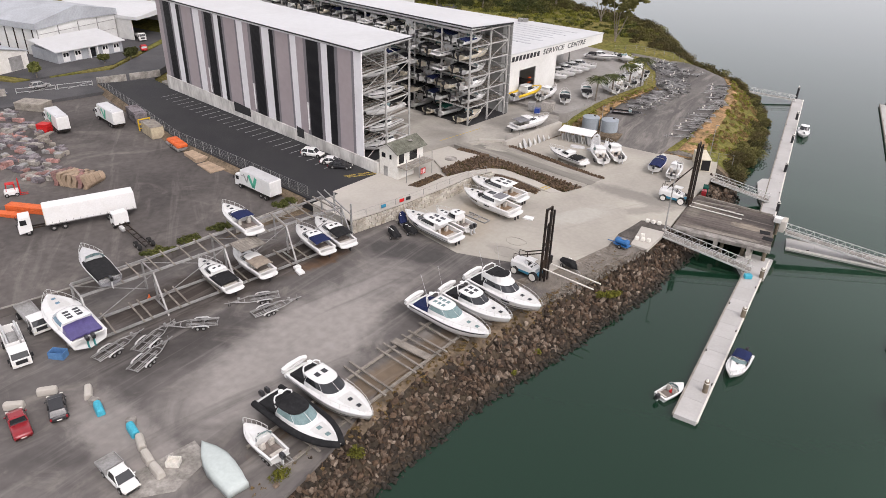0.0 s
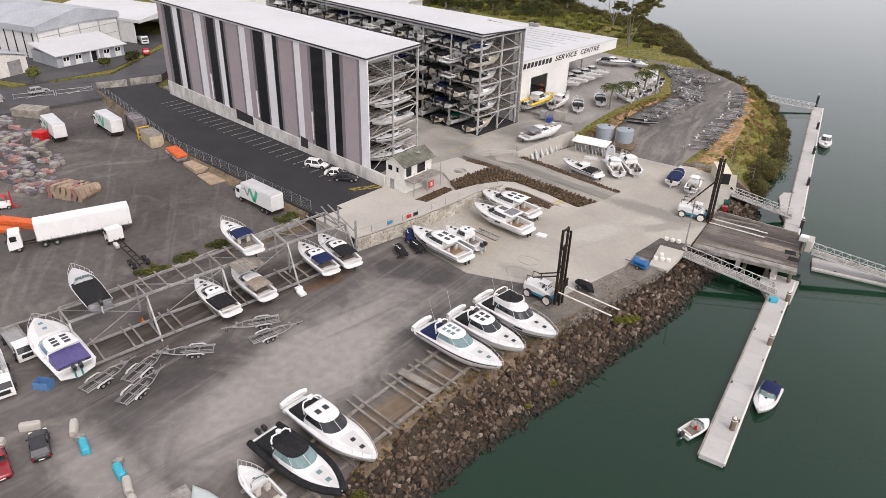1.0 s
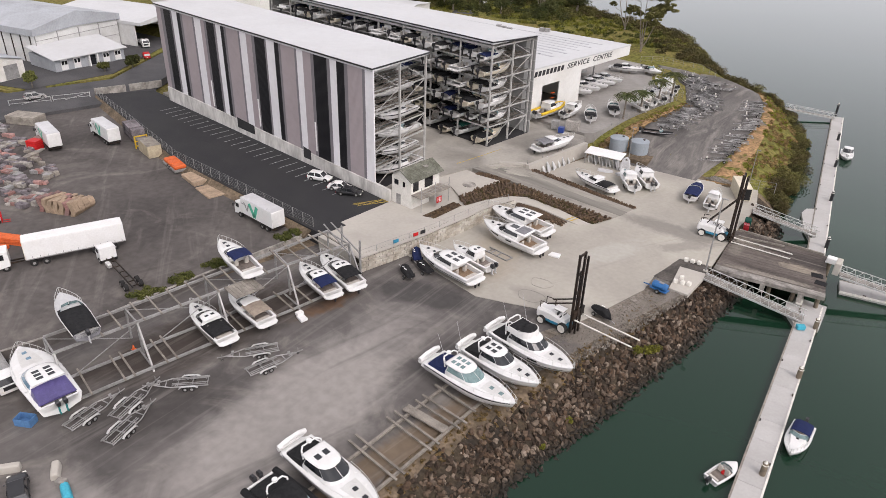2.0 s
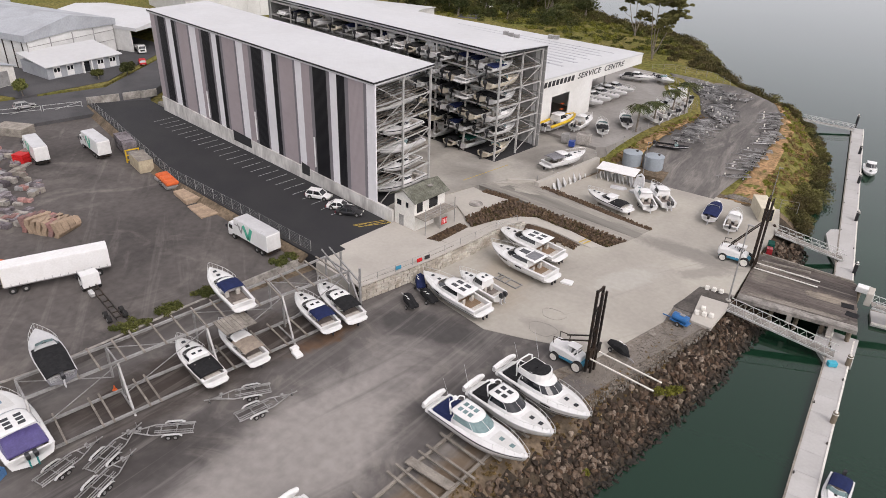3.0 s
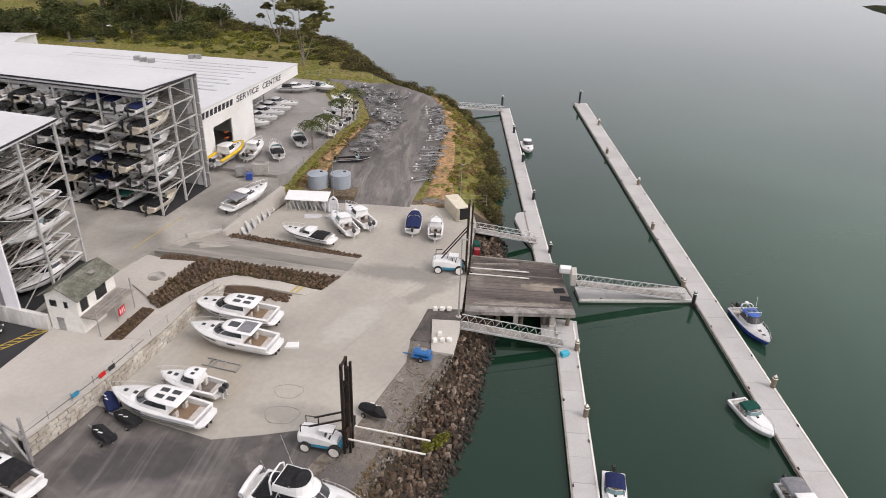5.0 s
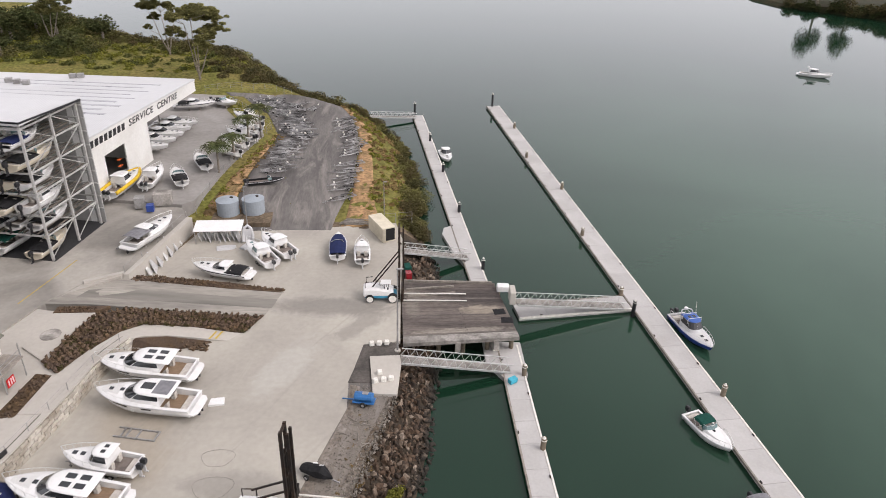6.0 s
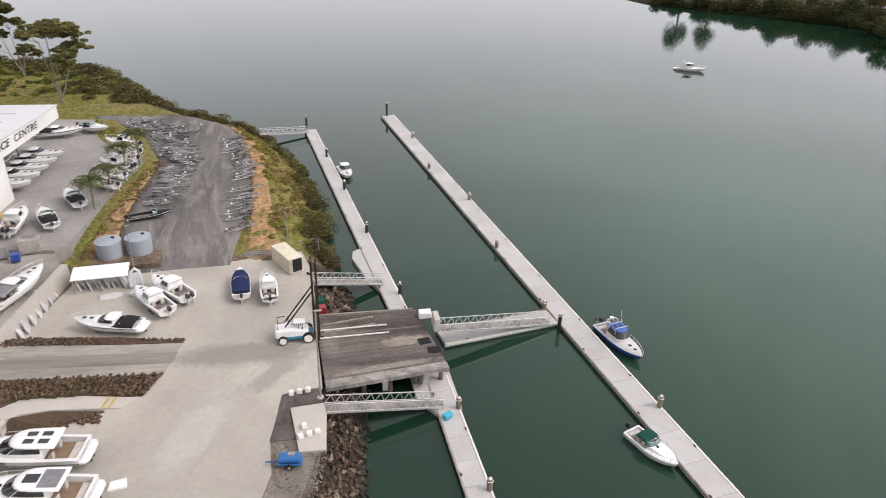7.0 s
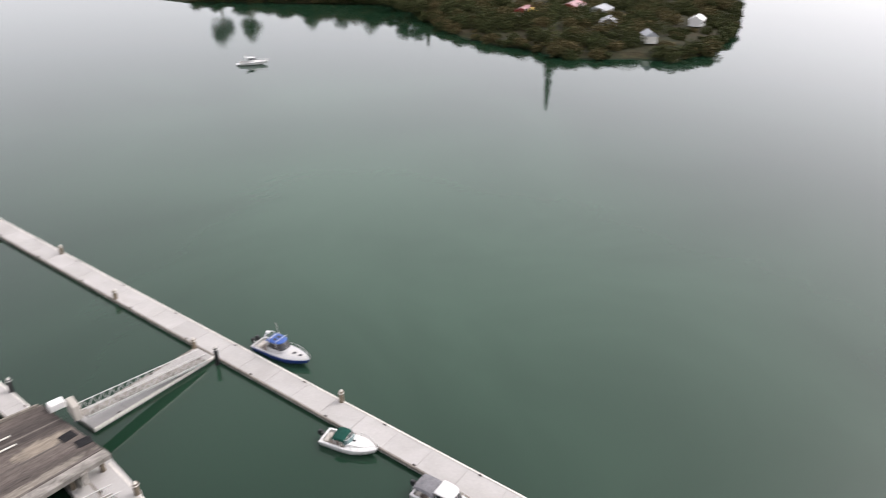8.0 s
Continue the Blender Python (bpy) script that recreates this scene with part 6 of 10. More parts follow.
                part("roof_glass", bm, GLASS_DARK, roof)
            if hatches:
                n = hatches
                for i in range(n):
                    for s in (-1, 1):
                        bm = B()
                        k = (i + 0.5) / n
                        cx = xa + (xb - xa) * (0.22 + 0.62 * k)
                        box(bm, (cx - 0.1 * (xb - xa), s * wr * 0.36, zt + 0.165), ((xb - xa) * 0.42 / max(n, 2), wr * 0.42, 0.07))
                        part("roof_hatch", bm, glass if glass is GLASS_CLEAR else GLASS_DARK, roof)
            for t, s in ((0.72, 0), (0.83, 0)):
                bm = B()
                bb, zz, _, _ = hull_line(L, W, D, t)
                box(bm, (X(t), 0, zz + 0.06 + 0.17 * bb), (0.5, 0.5, 0.06), bevel=0.02)
                part("deck_hatch", bm, glass, root)
            if cabin == "fly":
                # a white coaming round the bridge, with the black cover stretched inside it
                mx = (xa + xb) / 2 - 0.02 * L
                def ring(k, z, kz=1.0):
                    return [Vector((mx + (p.x - mx) * k, p.y * k, z + (0.22 * kz if p.x > mx else 0))) for p in outline(xa, xb - 0.06 * L, wr, 0)]
                bm = B()
                loft(bm, [ring(1.0, zt + 0.08, 0), ring(0.99, zt + 0.5), ring(0.95, zt + 0.78), ring(0.86, zt + 0.76)])
                bmesh.ops.recalc_face_normals(bm, faces=bm.faces[:])
                part("flybridge", bm, deck_mat, root)
                bm = B()
                loft(bm, [ring(0.88, zt + 0.7), ring(0.87, zt + 0.82), ring(0.6, zt + 1.0), ring(0.2, zt + 1.06)])
                bmesh.ops.recalc_face_normals(bm, faces=bm.faces[:])
                part("flybridge_cover", bm, CANVAS_BLACK, root, "black canvas cover")
                bm = B()
                for s in (-1, 1):
                    tube(bm, [(xa - 0.1, s * wr * 0.95, zd), (xa - 0.25, s * wr * 0.9, zt + 0.9), (xa - 0.3, s * wr * 0.5, zt + 1.25)], 0.1, 6)
                tube(bm, [(xa - 0.3, -wr * 0.5, zt + 1.25), (xa - 0.3, wr * 0.5, zt + 1.25)], 0.1, 6)
                part("arch", bm, deck_mat, root)
            if radar:
                bm = B()
                for s in (-1, 1):
                    tube(bm, [(xa + 0.2, s * wr * 0.9, zd - 0.2), (xa - 0.2, s * wr * 0.85, zt + 0.3), (xa - 0.5, s * wr * 0.6, zt + 0.45)], 0.09, 6)
                tube(bm, [(xa - 0.5, -wr * 0.6, zt + 0.45), (xa - 0.5, wr * 0.6, zt + 0.45)], 0.09, 6)
                part("arch", bm, deck_mat, root)
                bm = B()
                disc_drum(bm, (xa - 0.5, 0, zt + 0.62), 0.28, 0.22, 14)
                part("radar_dome", bm, WHITEP, root)
        else:
            bm = B()
            a, c = R[1], R[2]
            quad_panel(bm, (a[1], a[2], c[2], c[1]), 0.4, 0.6, 0.45, 0.75, 0.01)
            part("deck_hatch", bm, glass, root)
    if cabin in (None, "cuddy"):
        # raked windscreen with a frame
        t = cock + 0.02
        zz = hull_line(L, W, D, t)[1] + (0.40 if cabin else 0.06)
        w = 0.36 * W
        bm = B()
        pts = [(X(t) - 0.05 * L, -w * 1.05), (X(t) + 0.03 * L, -w * 0.8), (X(t) + 0.055 * L, 0), (X(t) + 0.03 * L, w * 0.8), (X(t) - 0.05 * L, w * 1.05)]
        lo = [Vector((x, y, zz - 0.06)) for x, y in pts]
        hi = [Vector((x - 0.22, y * 0.94, zz + 0.48)) for x, y in pts]
        for i in range(4):
            quad_panel(bm, (lo[i], lo[i + 1], hi[i + 1], hi[i]), 0.02, 0.98, 0, 1, 0.0, 0.015)
        part("windscreen", bm, GLASS_CLEAR if glass is GLASS_DARK else glass, root)
        bm = B()
        tube(bm, hi, 0.03, 5)
        part("windscreen_frame", bm, ALUM, root)
    if canopy:
        cm, ta, tb, ch = canopy
        zz = hull_line(L, W, D, ta)[1]
        bm = B()
        n = 7
        rings = []
        for t, k in ((ta, 0.9), (ta + (tb - ta) * 0.3, 1.0), (ta + (tb - ta) * 0.75, 1.0), (tb, 0.86)):
            w = 0.41 * W
            rings.append([(X(t), w * math.cos(math.pi * i / (n - 1)) * (1.0), zz + ch * (k - 0.28) + ch * 0.28 * math.sin(math.pi * i / (n - 1)) ** 0.7) for i in range(n)])
        top = [[Vector(p) for p in r] for r in rings]
        loft(bm, [[*r, *[p - Vector((0, 0, 0.05)) for p in reversed(r)]] for r in top])
        part("canopy", bm, cm, root, "canvas canopy")
        bm = B()
        for s in (-1, 1):
            for t in (ta + 0.02, tb - 0.02):
                tube(bm, [(X((ta + tb) / 2), s * 0.43 * W, zz), (X(t), s * 0.41 * W, zz + ch * 0.72)], 0.025, 5)
        part("canopy_frame", bm, ALUM, root)
        bm = B()
        a, c = top[-1][0], top[-1][-1]
        quad_panel(bm, (Vector((X(tb) + 0.1, c.y, zz + 0.2)), Vector((X(tb) + 0.1, a.y, zz + 0.2)), a, c), 0.03, 0.97, 0.05, 0.95, 0.0)
        part("clear_curtain", bm, GLASS_CLEAR, root)
    if cover:
        cm, ta, tb = cover
        bm = B()
        rings = []
        for i in range(7):
            t = ta + (tb - ta) * i / 6
            b, zs, _, _ = hull_line(L, W, D, max(0, t))
            rise = (0.35 + 0.45 * math.sin(math.pi * min(1, 0.15 + i / 6.5))) * (0.5 + 0.03 * L)
            rings.append([Vector((X(t), b * math.cos(math.pi * j / 6), zs - 0.06 + rise * math.sin(math.pi * j / 6) ** 0.8)) for j in range(7)])
        loft(bm, [[*r, *[p - Vector((0, 0, 0.06)) for p in reversed(r)]] for r in rings])
        part("cover", bm, cm, root, "fitted canvas cover")
    if rail:
        for s in (-1, 1):
            bm = B()
            pts = []
            for t in (max(cock + 0.12, 0.5), 0.62, 0.72, 0.82, 0.9, 0.96, 0.995):
                b, zs, _, _ = hull_line(L, W, D, t)
                pts.append((X(t) + (0.12 if t > 0.95 else 0), s * b * 0.93, zs + 0.55 + 0.1 * t))
            tube(bm, pts, 0.028, 5)
            for p, t in zip(pts, (max(cock + 0.12, 0.5), 0.62, 0.72, 0.82, 0.9, 0.96, 0.995)):
                tube(bm, [p, (p[0], p[1], hull_line(L, W, D, t)[1])], 0.022, 4)
            part("bow_rail", bm, ALUM, root)
    for i in range(engines):
        y = (i - (engines - 1) / 2) * 0.75
        eng = B()
        zt = z0
        if engine == "outboard":
            loft(eng, [[(X(0) - 0.42 + dx * s, y + dy * s, z) for dx, dy in ((-0.34, -0.2), (0.26, -0.2), (0.3, 0.2), (-0.34, 0.2))] for z, s in ((zt - 0.15, 0.8), (zt + 0.1, 1.0), (zt + 0.4, 0.98), (zt + 0.55, 0.7))])
            e = part("outboard_motor", eng, BLACKP, root)
            bm = B()
            box(bm, (X(0) - 0.38, y, zt - 0.65), (0.3, 0.14, 1.0))
            box(bm, (X(0) - 0.46, y, zt - 1.15), (0.55, 0.12, 0.12))
            part("lower_leg", bm, leg_mat or GEL_GREY, e)
        elif engine == "drive":
            box(eng, (X(0) - 0.3, y, D * 0.28), (0.6, 0.3, 0.35), bevel=0.05)
            box(eng, (X(0) - 0.45, y, D * 0.10), (0.3, 0.14, 0.5))
            part("stern_drive", eng, BLACKP, root)
    if engine == "drive":
        bm = B()
        w = W * 0.43
        prism(bm, [(X(0) + 0.05, -w), (X(0) + 0.05, w), (X(0) - 0.5, w), (X(0) - 0.85, w * 0.7), (X(0) - 0.9, 0), (X(0) - 0.85, -w * 0.7), (X(0) - 0.5, -w)], D * 0.46, D * 0.55)
        part("swim_platform", bm, deck_mat, root)
    if aft_cover:
        # canvas stretched from the roof's edge down over the cockpit
        bm = B()
        b2 = hull_line(L, W, D, 0.1)[0]
        loft(bm, [[Vector((x, -w, z0c)), Vector((x, -w * 0.9, z1c)), Vector((x, 0, z1c + 0.08)), Vector((x, w * 0.9, z1c)), Vector((x, w, z0c))] for x, w, z0c, z1c in ((X(0.04), b2 * 0.86, z0, z0 + 0.18), (X(cock * 0.5), b2 * 0.88, z0, z0 + 0.5), (X(cock - 0.03), b2 * 0.85, z0, zd + 0.75))])
        part("aft_cover", bm, aft_cover, root, "canvas cockpit cover")
    if tender:
        bm = B()
        w = W * 0.42
        tube(bm, [(X(0) - 0.75, -w, z0 + 0.05), (X(0) - 0.7, -w * 0.4, z0 + 0.35), (X(0) - 0.7, w * 0.5, z0 + 0.4), (X(0) - 0.75, w, z0 + 0.1)], 0.27, 9)
        tube(bm, [(X(0) - 0.9, -w * 0.96, z0 - 0.35), (X(0) - 0.9, w * 0.5, z0 - 0.3), (X(0) - 0.78, w, z0 + 0.05)], 0.25, 9)
        part("stern_tender", bm, WHITEP, root, "white inflatable tender on the stern")
    if mast:
        for s in (-1, 1):
            bm = B()
            tube(bm, [(X(0.3), s * W * 0.36, zd + 0.3), (X(0.16), s * W * 0.42, zd + 5.2)], 0.03, 5, 0.012)
            part("aerial", bm, GEL_GREY, root)
    return root


def put(ob, stern, bow, z, first=False):
    """The boat's pose from where its stern and bow stand."""
    ang = math.degrees(math.atan2(bow[1] - stern[1], bow[0] - stern[0]))
    m = pose((stern[0] + bow[0]) / 2, (stern[1] + bow[1]) / 2, z, 0, 0, ang)
    if first:
        ob.matrix_basis = m
        return ob
    return copy_thing(ob, m)


def relabel(ob, label, group=""):
    ob["label"] = label
    if group:
        ob["group"] = group
    return ob


def chocks(ob, L, z0, z1, w=1.6):
    """Two timber bearers under a boat that stands on the ground."""
    c = ob.matrix_basis
    for k in (-0.28, 0.12):
        bm = B()
        box(bm, (0, 0, 0), (0.35, w, z1 - z0), bevel=0.02)
        p = c @ Vector((L * k, 0, 0))
        o = single("boat_chock", bm, TIMBER, "stack of timber blocks under a boat keel", "block", "boat chocks")
        o.matrix_basis = Matrix.Translation((p.x, p.y, (z0 + z1) / 2 + 0.02)) @ c.to_3x3().to_4x4()


# the row along the sea wall
b1 = put(make_boat("motor_cruiser", 12.6, 3.7, 1.75, "large white hardtop motor cruiser with tinted glass on rails", "hard", 0.32, engine="drive", engines=2, stripe=None, hatches=1, radar=True, tender=True, boot=BLACKP, aft_cover=CANVAS_BLACK), (-46.4, 48.2), (-34.2, 46.1), 0.75, True)
b2 = put(make_boat("motor_cruiser", 12.4, 3.6, 1.8, "white sports cruiser with black hull stripe and arch", "hard", 0.33, engine="drive", engines=2, stripe=BLACKP, hatches=3, radar=True, mast=True, glass=GLASS_CLEAR, tender=True, aft_cover=CANVAS_NAVY), (-42.8, 68.0), (-30.8, 65.9), 0.75, True)
b3 = put(make_boat("motor_cruiser", 10.9, 3.5, 1.7, "white express cruiser with roof hatches on rails", "hard", 0.33, engine="drive", engines=2, hatches=2, radar=True, tender=True, boot=GEL_GREY, aft_cover=CANVAS_BLACK), (-40.6, 72.9), (-30.2, 70.6), 0.75, True)
b4 = put(make_boat("flybridge_cruiser", 12.0, 3.9, 1.8, "white flybridge cruiser with a black canvas bridge cover", "fly", 0.30, engine="drive", engines=2, hatches=0, mast=True, tender=True, boot=BLACKP, ports=((0.2, 0.3), (0.55, 0.66)), aft_cover=CANVAS_BLACK), (-39.5, 78.1), (-28.0, 75.2), 0.75, True)
b5 = put(make_boat("inflatable_boat", 12.0, 3.6, 1.5, "large black-tubed rigid inflatable boat with grey cabin roof", "hard", 0.36, tube_mat=CANVAS_BLACK, engine="outboard", engines=2, hatches=0, roof_mat=CANVAS_BLACK, radar=True, rail=False, glass=GLASS_CLEAR, aft_cover=CANVAS_BLACK), (-46.5, 42.9), (-34.1, 41.2), 0.75, True)
b6 = put(make_boat("runabout", 6.2, 2.3, 1.15, "small white open runabout with two seats on its trailer", "cuddy", 0.46, engines=1), (-39.3, 37.4), (-45.2, 38.5), 0.55, True)

# boats on the concrete apron
c1 = put(make_boat("motor_cruiser", 12.0, 3.7, 1.75, "white hardtop cruiser with open tan cockpit", "hard", 0.34, engine="drive", engines=2, hatches=2, long_roof=True, boot=BLACKP, sole=TEAK, ports=((0.56, 0.68),)), (-48.6, 87.5), (-60.3, 90.2), 0.45, True)
c2 = put(make_boat("cabin_boat", 8.2, 2.8, 1.4, "white hardtop fishing boat with twin outboards", "pilot", 0.40, engines=2, hatches=1, cabin_h=0.9), (-48.6, 92.2), (-56.2, 94.0), 0.45, True)
c3 = put(make_boat("motor_cruiser", 11.8, 3.8, 1.9, "white sport yacht with a long grey sunroof", "hard", 0.34, engine="drive", engines=2, hatches=0, sunroof=CANVAS_GREY, long_roof=True, boot=GEL_GREY, sole=TEAK, ports=((0.36, 0.46), (0.6, 0.76))), (-45.1, 101.3), (-56.2, 103.5), 0.45, True)
c4 = put(make_boat("motor_cruiser", 12.2, 3.8, 1.75, "white hardtop cruiser with several roof hatches", "hard", 0.34, engine="drive", engines=2, hatches=2, long_roof=True, boot=BLACKP, sole=TEAK, ports=((0.58, 0.7),)), (-46.9, 107.6), (-58.3, 109.6), 0.45, True)
c5 = put(make_boat("sports_boat", 9.2, 2.9, 1.35, "low white sports boat with black cockpit cover", "express", 0.38, engine="drive", cover=(CANVAS_BLACK, 0.06, 0.36), hatches=0, stripe=BLACKP, cabin_h=0.8), (-44.0, 131.2), (-52.9, 133.9), 0.45, True)
c6 = put(make_boat("cabin_boat", 8.6, 2.8, 1.4, "white walkaround boat with clear windscreen", "pilot", 0.42, engines=1, hatches=0, glass=GLASS_CLEAR, cabin_h=0.85), (-40.8, 134.0), (-45.9, 141.2), 0.5, True)
c7 = put(make_boat("cabin_boat", 8.8, 2.9, 1.45, "white hardtop boat with twin black outboards", "pilot", 0.42, engines=2, hatches=0, cabin_h=0.85), (-38.4, 137.2), (-43.9, 144.0), 0.5, True)
c8 = put(make_boat("runabout", 8.0, 2.6, 1.2, "white runabout under a navy canvas cover", None, 0.5, cover=(CANVAS_NAVY, 0.05, 0.86), engines=1, rail=False, seats=False), (-31.0, 136.3), (-31.3, 144.2), 0.5, True)
c9 = put(make_boat("cabin_boat", 7.0, 2.4, 1.2, "small white cabin boat with a pale roof", "pilot", 0.42, engines=1, hatches=0, cabin_h=0.9), (-27.0, 134.8), (-27.3, 141.6), 0.5, True)
c10 = put(make_boat("motor_cruiser", 10.6, 3.2, 1.6, "white cruiser with a grey canvas cockpit roof", "express", 0.36, engine="drive", canopy=(CANVAS_GREY, 0.05, 0.40, 1.1), hatches=0), (-62.6, 135.4), (-58.6, 145.4), AISLE_Z + 0.4, True)

# boats in the yard's steel frame
r1 = put(make_boat("sports_boat", 9.6, 3.0, 1.4, "white sports boat with black cockpit cover in the steel frame", "express", 0.44, engine="drive", cover=(CANVAS_BLACK, 0.07, 0.42), hatches=1, cabin_h=0.75), (-66.2, 56.8), (-75.4, 59.0), 0.95, True)
r2 = put(make_boat("cabin_boat", 9.2, 3.0, 1.4, "white cabin boat with tan canvas in the steel frame", "express", 0.42, engine="drive", canopy=(CANVAS_TAN, 0.06, 0.42, 1.05), hatches=0, cabin_h=0.8), (-65.0, 62.2), (-73.8, 64.2), 0.95, True)
r3 = put(make_boat("sports_boat", 9.4, 3.0, 1.45, "white sports cruiser with navy canvas in the steel frame", "express", 0.42, engine="drive", canopy=(CANVAS_NAVY, 0.08, 0.36, 1.05), hatches=1, cabin_h=0.8), (-62.3, 72.2), (-71.2, 75.2), 0.95, True)
r4 = put(make_boat("sports_boat", 10.2, 3.2, 1.5, "white sports cruiser with black canvas in the steel frame", "express", 0.42, engine="drive", canopy=(CANVAS_BLACK, 0.06, 0.42, 1.1), hatches=1, cabin_h=0.8), (-60.8, 75.6), (-70.8, 79.2), 0.95, True)
r5 = put(make_boat("aluminium_boat", 10.0, 3.0, 1.45, "grey aluminium boat with black cover on the upper rails", "cuddy", 0.55, hull_mat=CANVAS_GREY, deck_mat=GEL_GREY, cover=(CANVAS_BLACK, 0.0, 0.6), engines=1), (-74.6, 44.6), (-84.6, 47.4), 5.2, True)
r6 = put(make_boat("sports_boat", 10.0, 3.1, 1.5, "white cruiser with navy canopy on the upper rails", "express", 0.42, engine="drive", canopy=(CANVAS_NAVY, 0.22, 0.48, 1.2), hatches=0, cabin_h=0.75), (-69.8, 65.0), (-79.4, 68.0), 5.2, True)
r7 = put(make_boat("catamaran", 12.5, 4.5, 2.0, "white power catamaran with purple-blue window covers", "hard", 0.30, engine="outboard", engines=2, hatches=3, glass=GLASS_PALE, aft_cover=PURPLE, leg_mat=TEAL), (-71.4, 38.4), (-83.6, 40.8), 0.75, True)

# afloat
d1 = put(make_boat("runabout", 6.6, 2.4, 1.25, "white runabout with navy canopy moored to the dock", "cuddy", 0.50, canopy=(CANVAS_NAVY, 0.18, 0.5, 1.3), engines=1), (-3.2, 88.0), (-3.9, 81.5), SEA - 0.35, True)
d2 = put(make_boat("dinghy", 4.4, 1.8, 0.85, "small white dinghy with red fuel tank at the dock", None, 0.62, engines=1, rail=False), (-10.4, 73.0), (-8.6, 77.0), SEA - 0.2, True)
bm = B()
box(bm, (-9.5, 75.0, SEA + 0.35), (0.5, 0.35, 0.3), 65, bevel=0.04)
single("fuel_tank", bm, BRIGHT_RED, "red plastic fuel tank in the dinghy", "fuel tank")
d3 = put(make_boat("cabin_boat", 9.6, 2.9, 1.5, "white and deep-blue fishing boat with blue roof at the dock", "pilot", 0.40, hull_mat=BLUE_DEEP, deck_mat=GEL_GREY, roof_mat=BLUE_ROOF, engines=2, hatches=1, radar=True, cabin_h=1.05, glass=BLACKP), (20.7, 124.4), (22.5, 114.6), SEA - 0.4, True)
for sy in (-1, 1):
    bm = B()
    tube(bm, [(-4.4, sy * 1.3, 1.45), (-4.3, sy * 1.28, 2.25), (-2.4, sy * 1.25, 2.35), (-1.4, sy * 1.2, 2.9)], 0.035)
    for x in (-3.6, -2.6):
        tube(bm, [(x, sy * 1.28, 1.45), (x, sy * 1.27, 2.3)], 0.028)
    part("stern_rail", bm, ALUM, d3)
for x in (-1.5, -0.2):
    bm = B()
    tube(bm, [(x, -1.15, 2.5), (x, -1.1, 3.35), (x, 1.1, 3.35), (x, 1.15, 2.5)], 0.04)
    part("roof_hoop", bm, ALUM, d3)
bm = B()
tube(bm, [(-1.2, 0.7, 3.3), (-1.6, 0.75, 5.2)], 0.03)
part("aerial", bm, WHITE_CAP, d3)
d4 = put(make_boat("runabout", 7.2, 2.6, 1.3, "white runabout with a green canopy moored to the dock", "cuddy", 0.48, canopy=(CANVAS_GREEN, 0.24, 0.46, 1.2), engines=1), (14.3, 102.4), (16.6, 95.4), SEA - 0.35, True)
d5 = put(make_boat("cabin_boat", 8.4, 2.9, 1.4, "white cabin boat with grey canopy moored to the dock", "pilot", 0.46, canopy=(CANVAS_GREY, 0.04, 0.34, 1.4), engines=1, hatches=0), (15.6, 88.4), (16.8, 80.0), SEA - 0.35, True)
d6 = put(make_boat("cabin_boat", 7.4, 2.6, 1.3, "small white cabin boat moored to the narrow dock", "pilot", 0.42, engines=1, hatches=0), (-9.5, 196.4), (-8.9, 189.2), SEA - 0.35, True)
d7 = put(make_boat("cabin_boat", 10.5, 3.3, 1.6, "white cabin cruiser at anchor out on the bay", "pilot", 0.40, engine="drive", hatches=0, radar=True), (124.5, 277.8), (133.5, 272.0), SEA - 0.4, True)

# service yard
svc = [((-71.6, 153.4), (-69.5, 164.3), "yellow"), ((-66.6, 157.6), (-66.2, 166.6), c7), ((-60.3, 158.8), (-63.6, 166.2), "black"), ((-57.5, 166.6), (-61.4, 174.2), "black"),
       ((-77.2, 179.4), (-67.6, 177.6), "white"), ((-76.6, 183.4), (-67.0, 181.6), "white"), ((-76.0, 187.2), (-66.4, 185.4), "white"), ((-75.4, 191.0), (-65.8, 189.2), "white"), ((-74.8, 194.8), (-65.4, 193.0), "white"),
       ((-73.0, 208.5), (-66.2, 209.5), c5), ((-66.0, 212.5), (-60.4, 209.6), "black"),
       ((-53.8, 175.4), (-58.0, 178.4), c9), ((-53.2, 180.2), (-57.6, 183.4), c9), ((-52.6, 184.6), (-57.0, 187.8), c2), ((-52.0, 189.2), (-56.4, 192.2), c9), ((-52.0, 193.4), (-56.6, 196.6), c9), ((-53.2, 197.6), (-58.0, 200.6), c2)]
yb = make_boat("cabin_boat", 11.0, 3.2, 1.6, "white cabin boat with a bright yellow hull band", "pilot", 0.42, hull_mat=GEL, stripe=YELLOW, engines=2, hatches=0, tube_mat=YELLOW)
kb = make_boat("runabout", 7.4, 2.6, 1.25, "white runabout with a black cockpit cover", "cuddy", 0.46, cover=(CANVAS_BLACK, 0.08, 0.5), engines=1)
wb = make_boat("sports_boat", 9.6, 3.1, 1.5, "white sports cruiser parked in the open boat bay", "express", 0.36, engine="drive", hatches=0, cabin_h=0.75)
used = set()
for s, b, src in svc:
    src = {"yellow": yb, "black": kb, "white": wb}.get(src, src)
    first = src in (yb, kb, wb) and src not in used
    used.add(src)
    o = put(src, s, b, SERVICE_Z + 0.5, first)
    o["group"] = "boats in the service yard"
    if src in (c5, c9, c7, c2):
        o["label"] = {c5: "low white sports boat parked outside the shed", c9: "small white cabin boat parked on gravel", c7: "white hardtop boat with twin engines on gravel", c2: "white hardtop fishing boat parked on gravel"}[src]


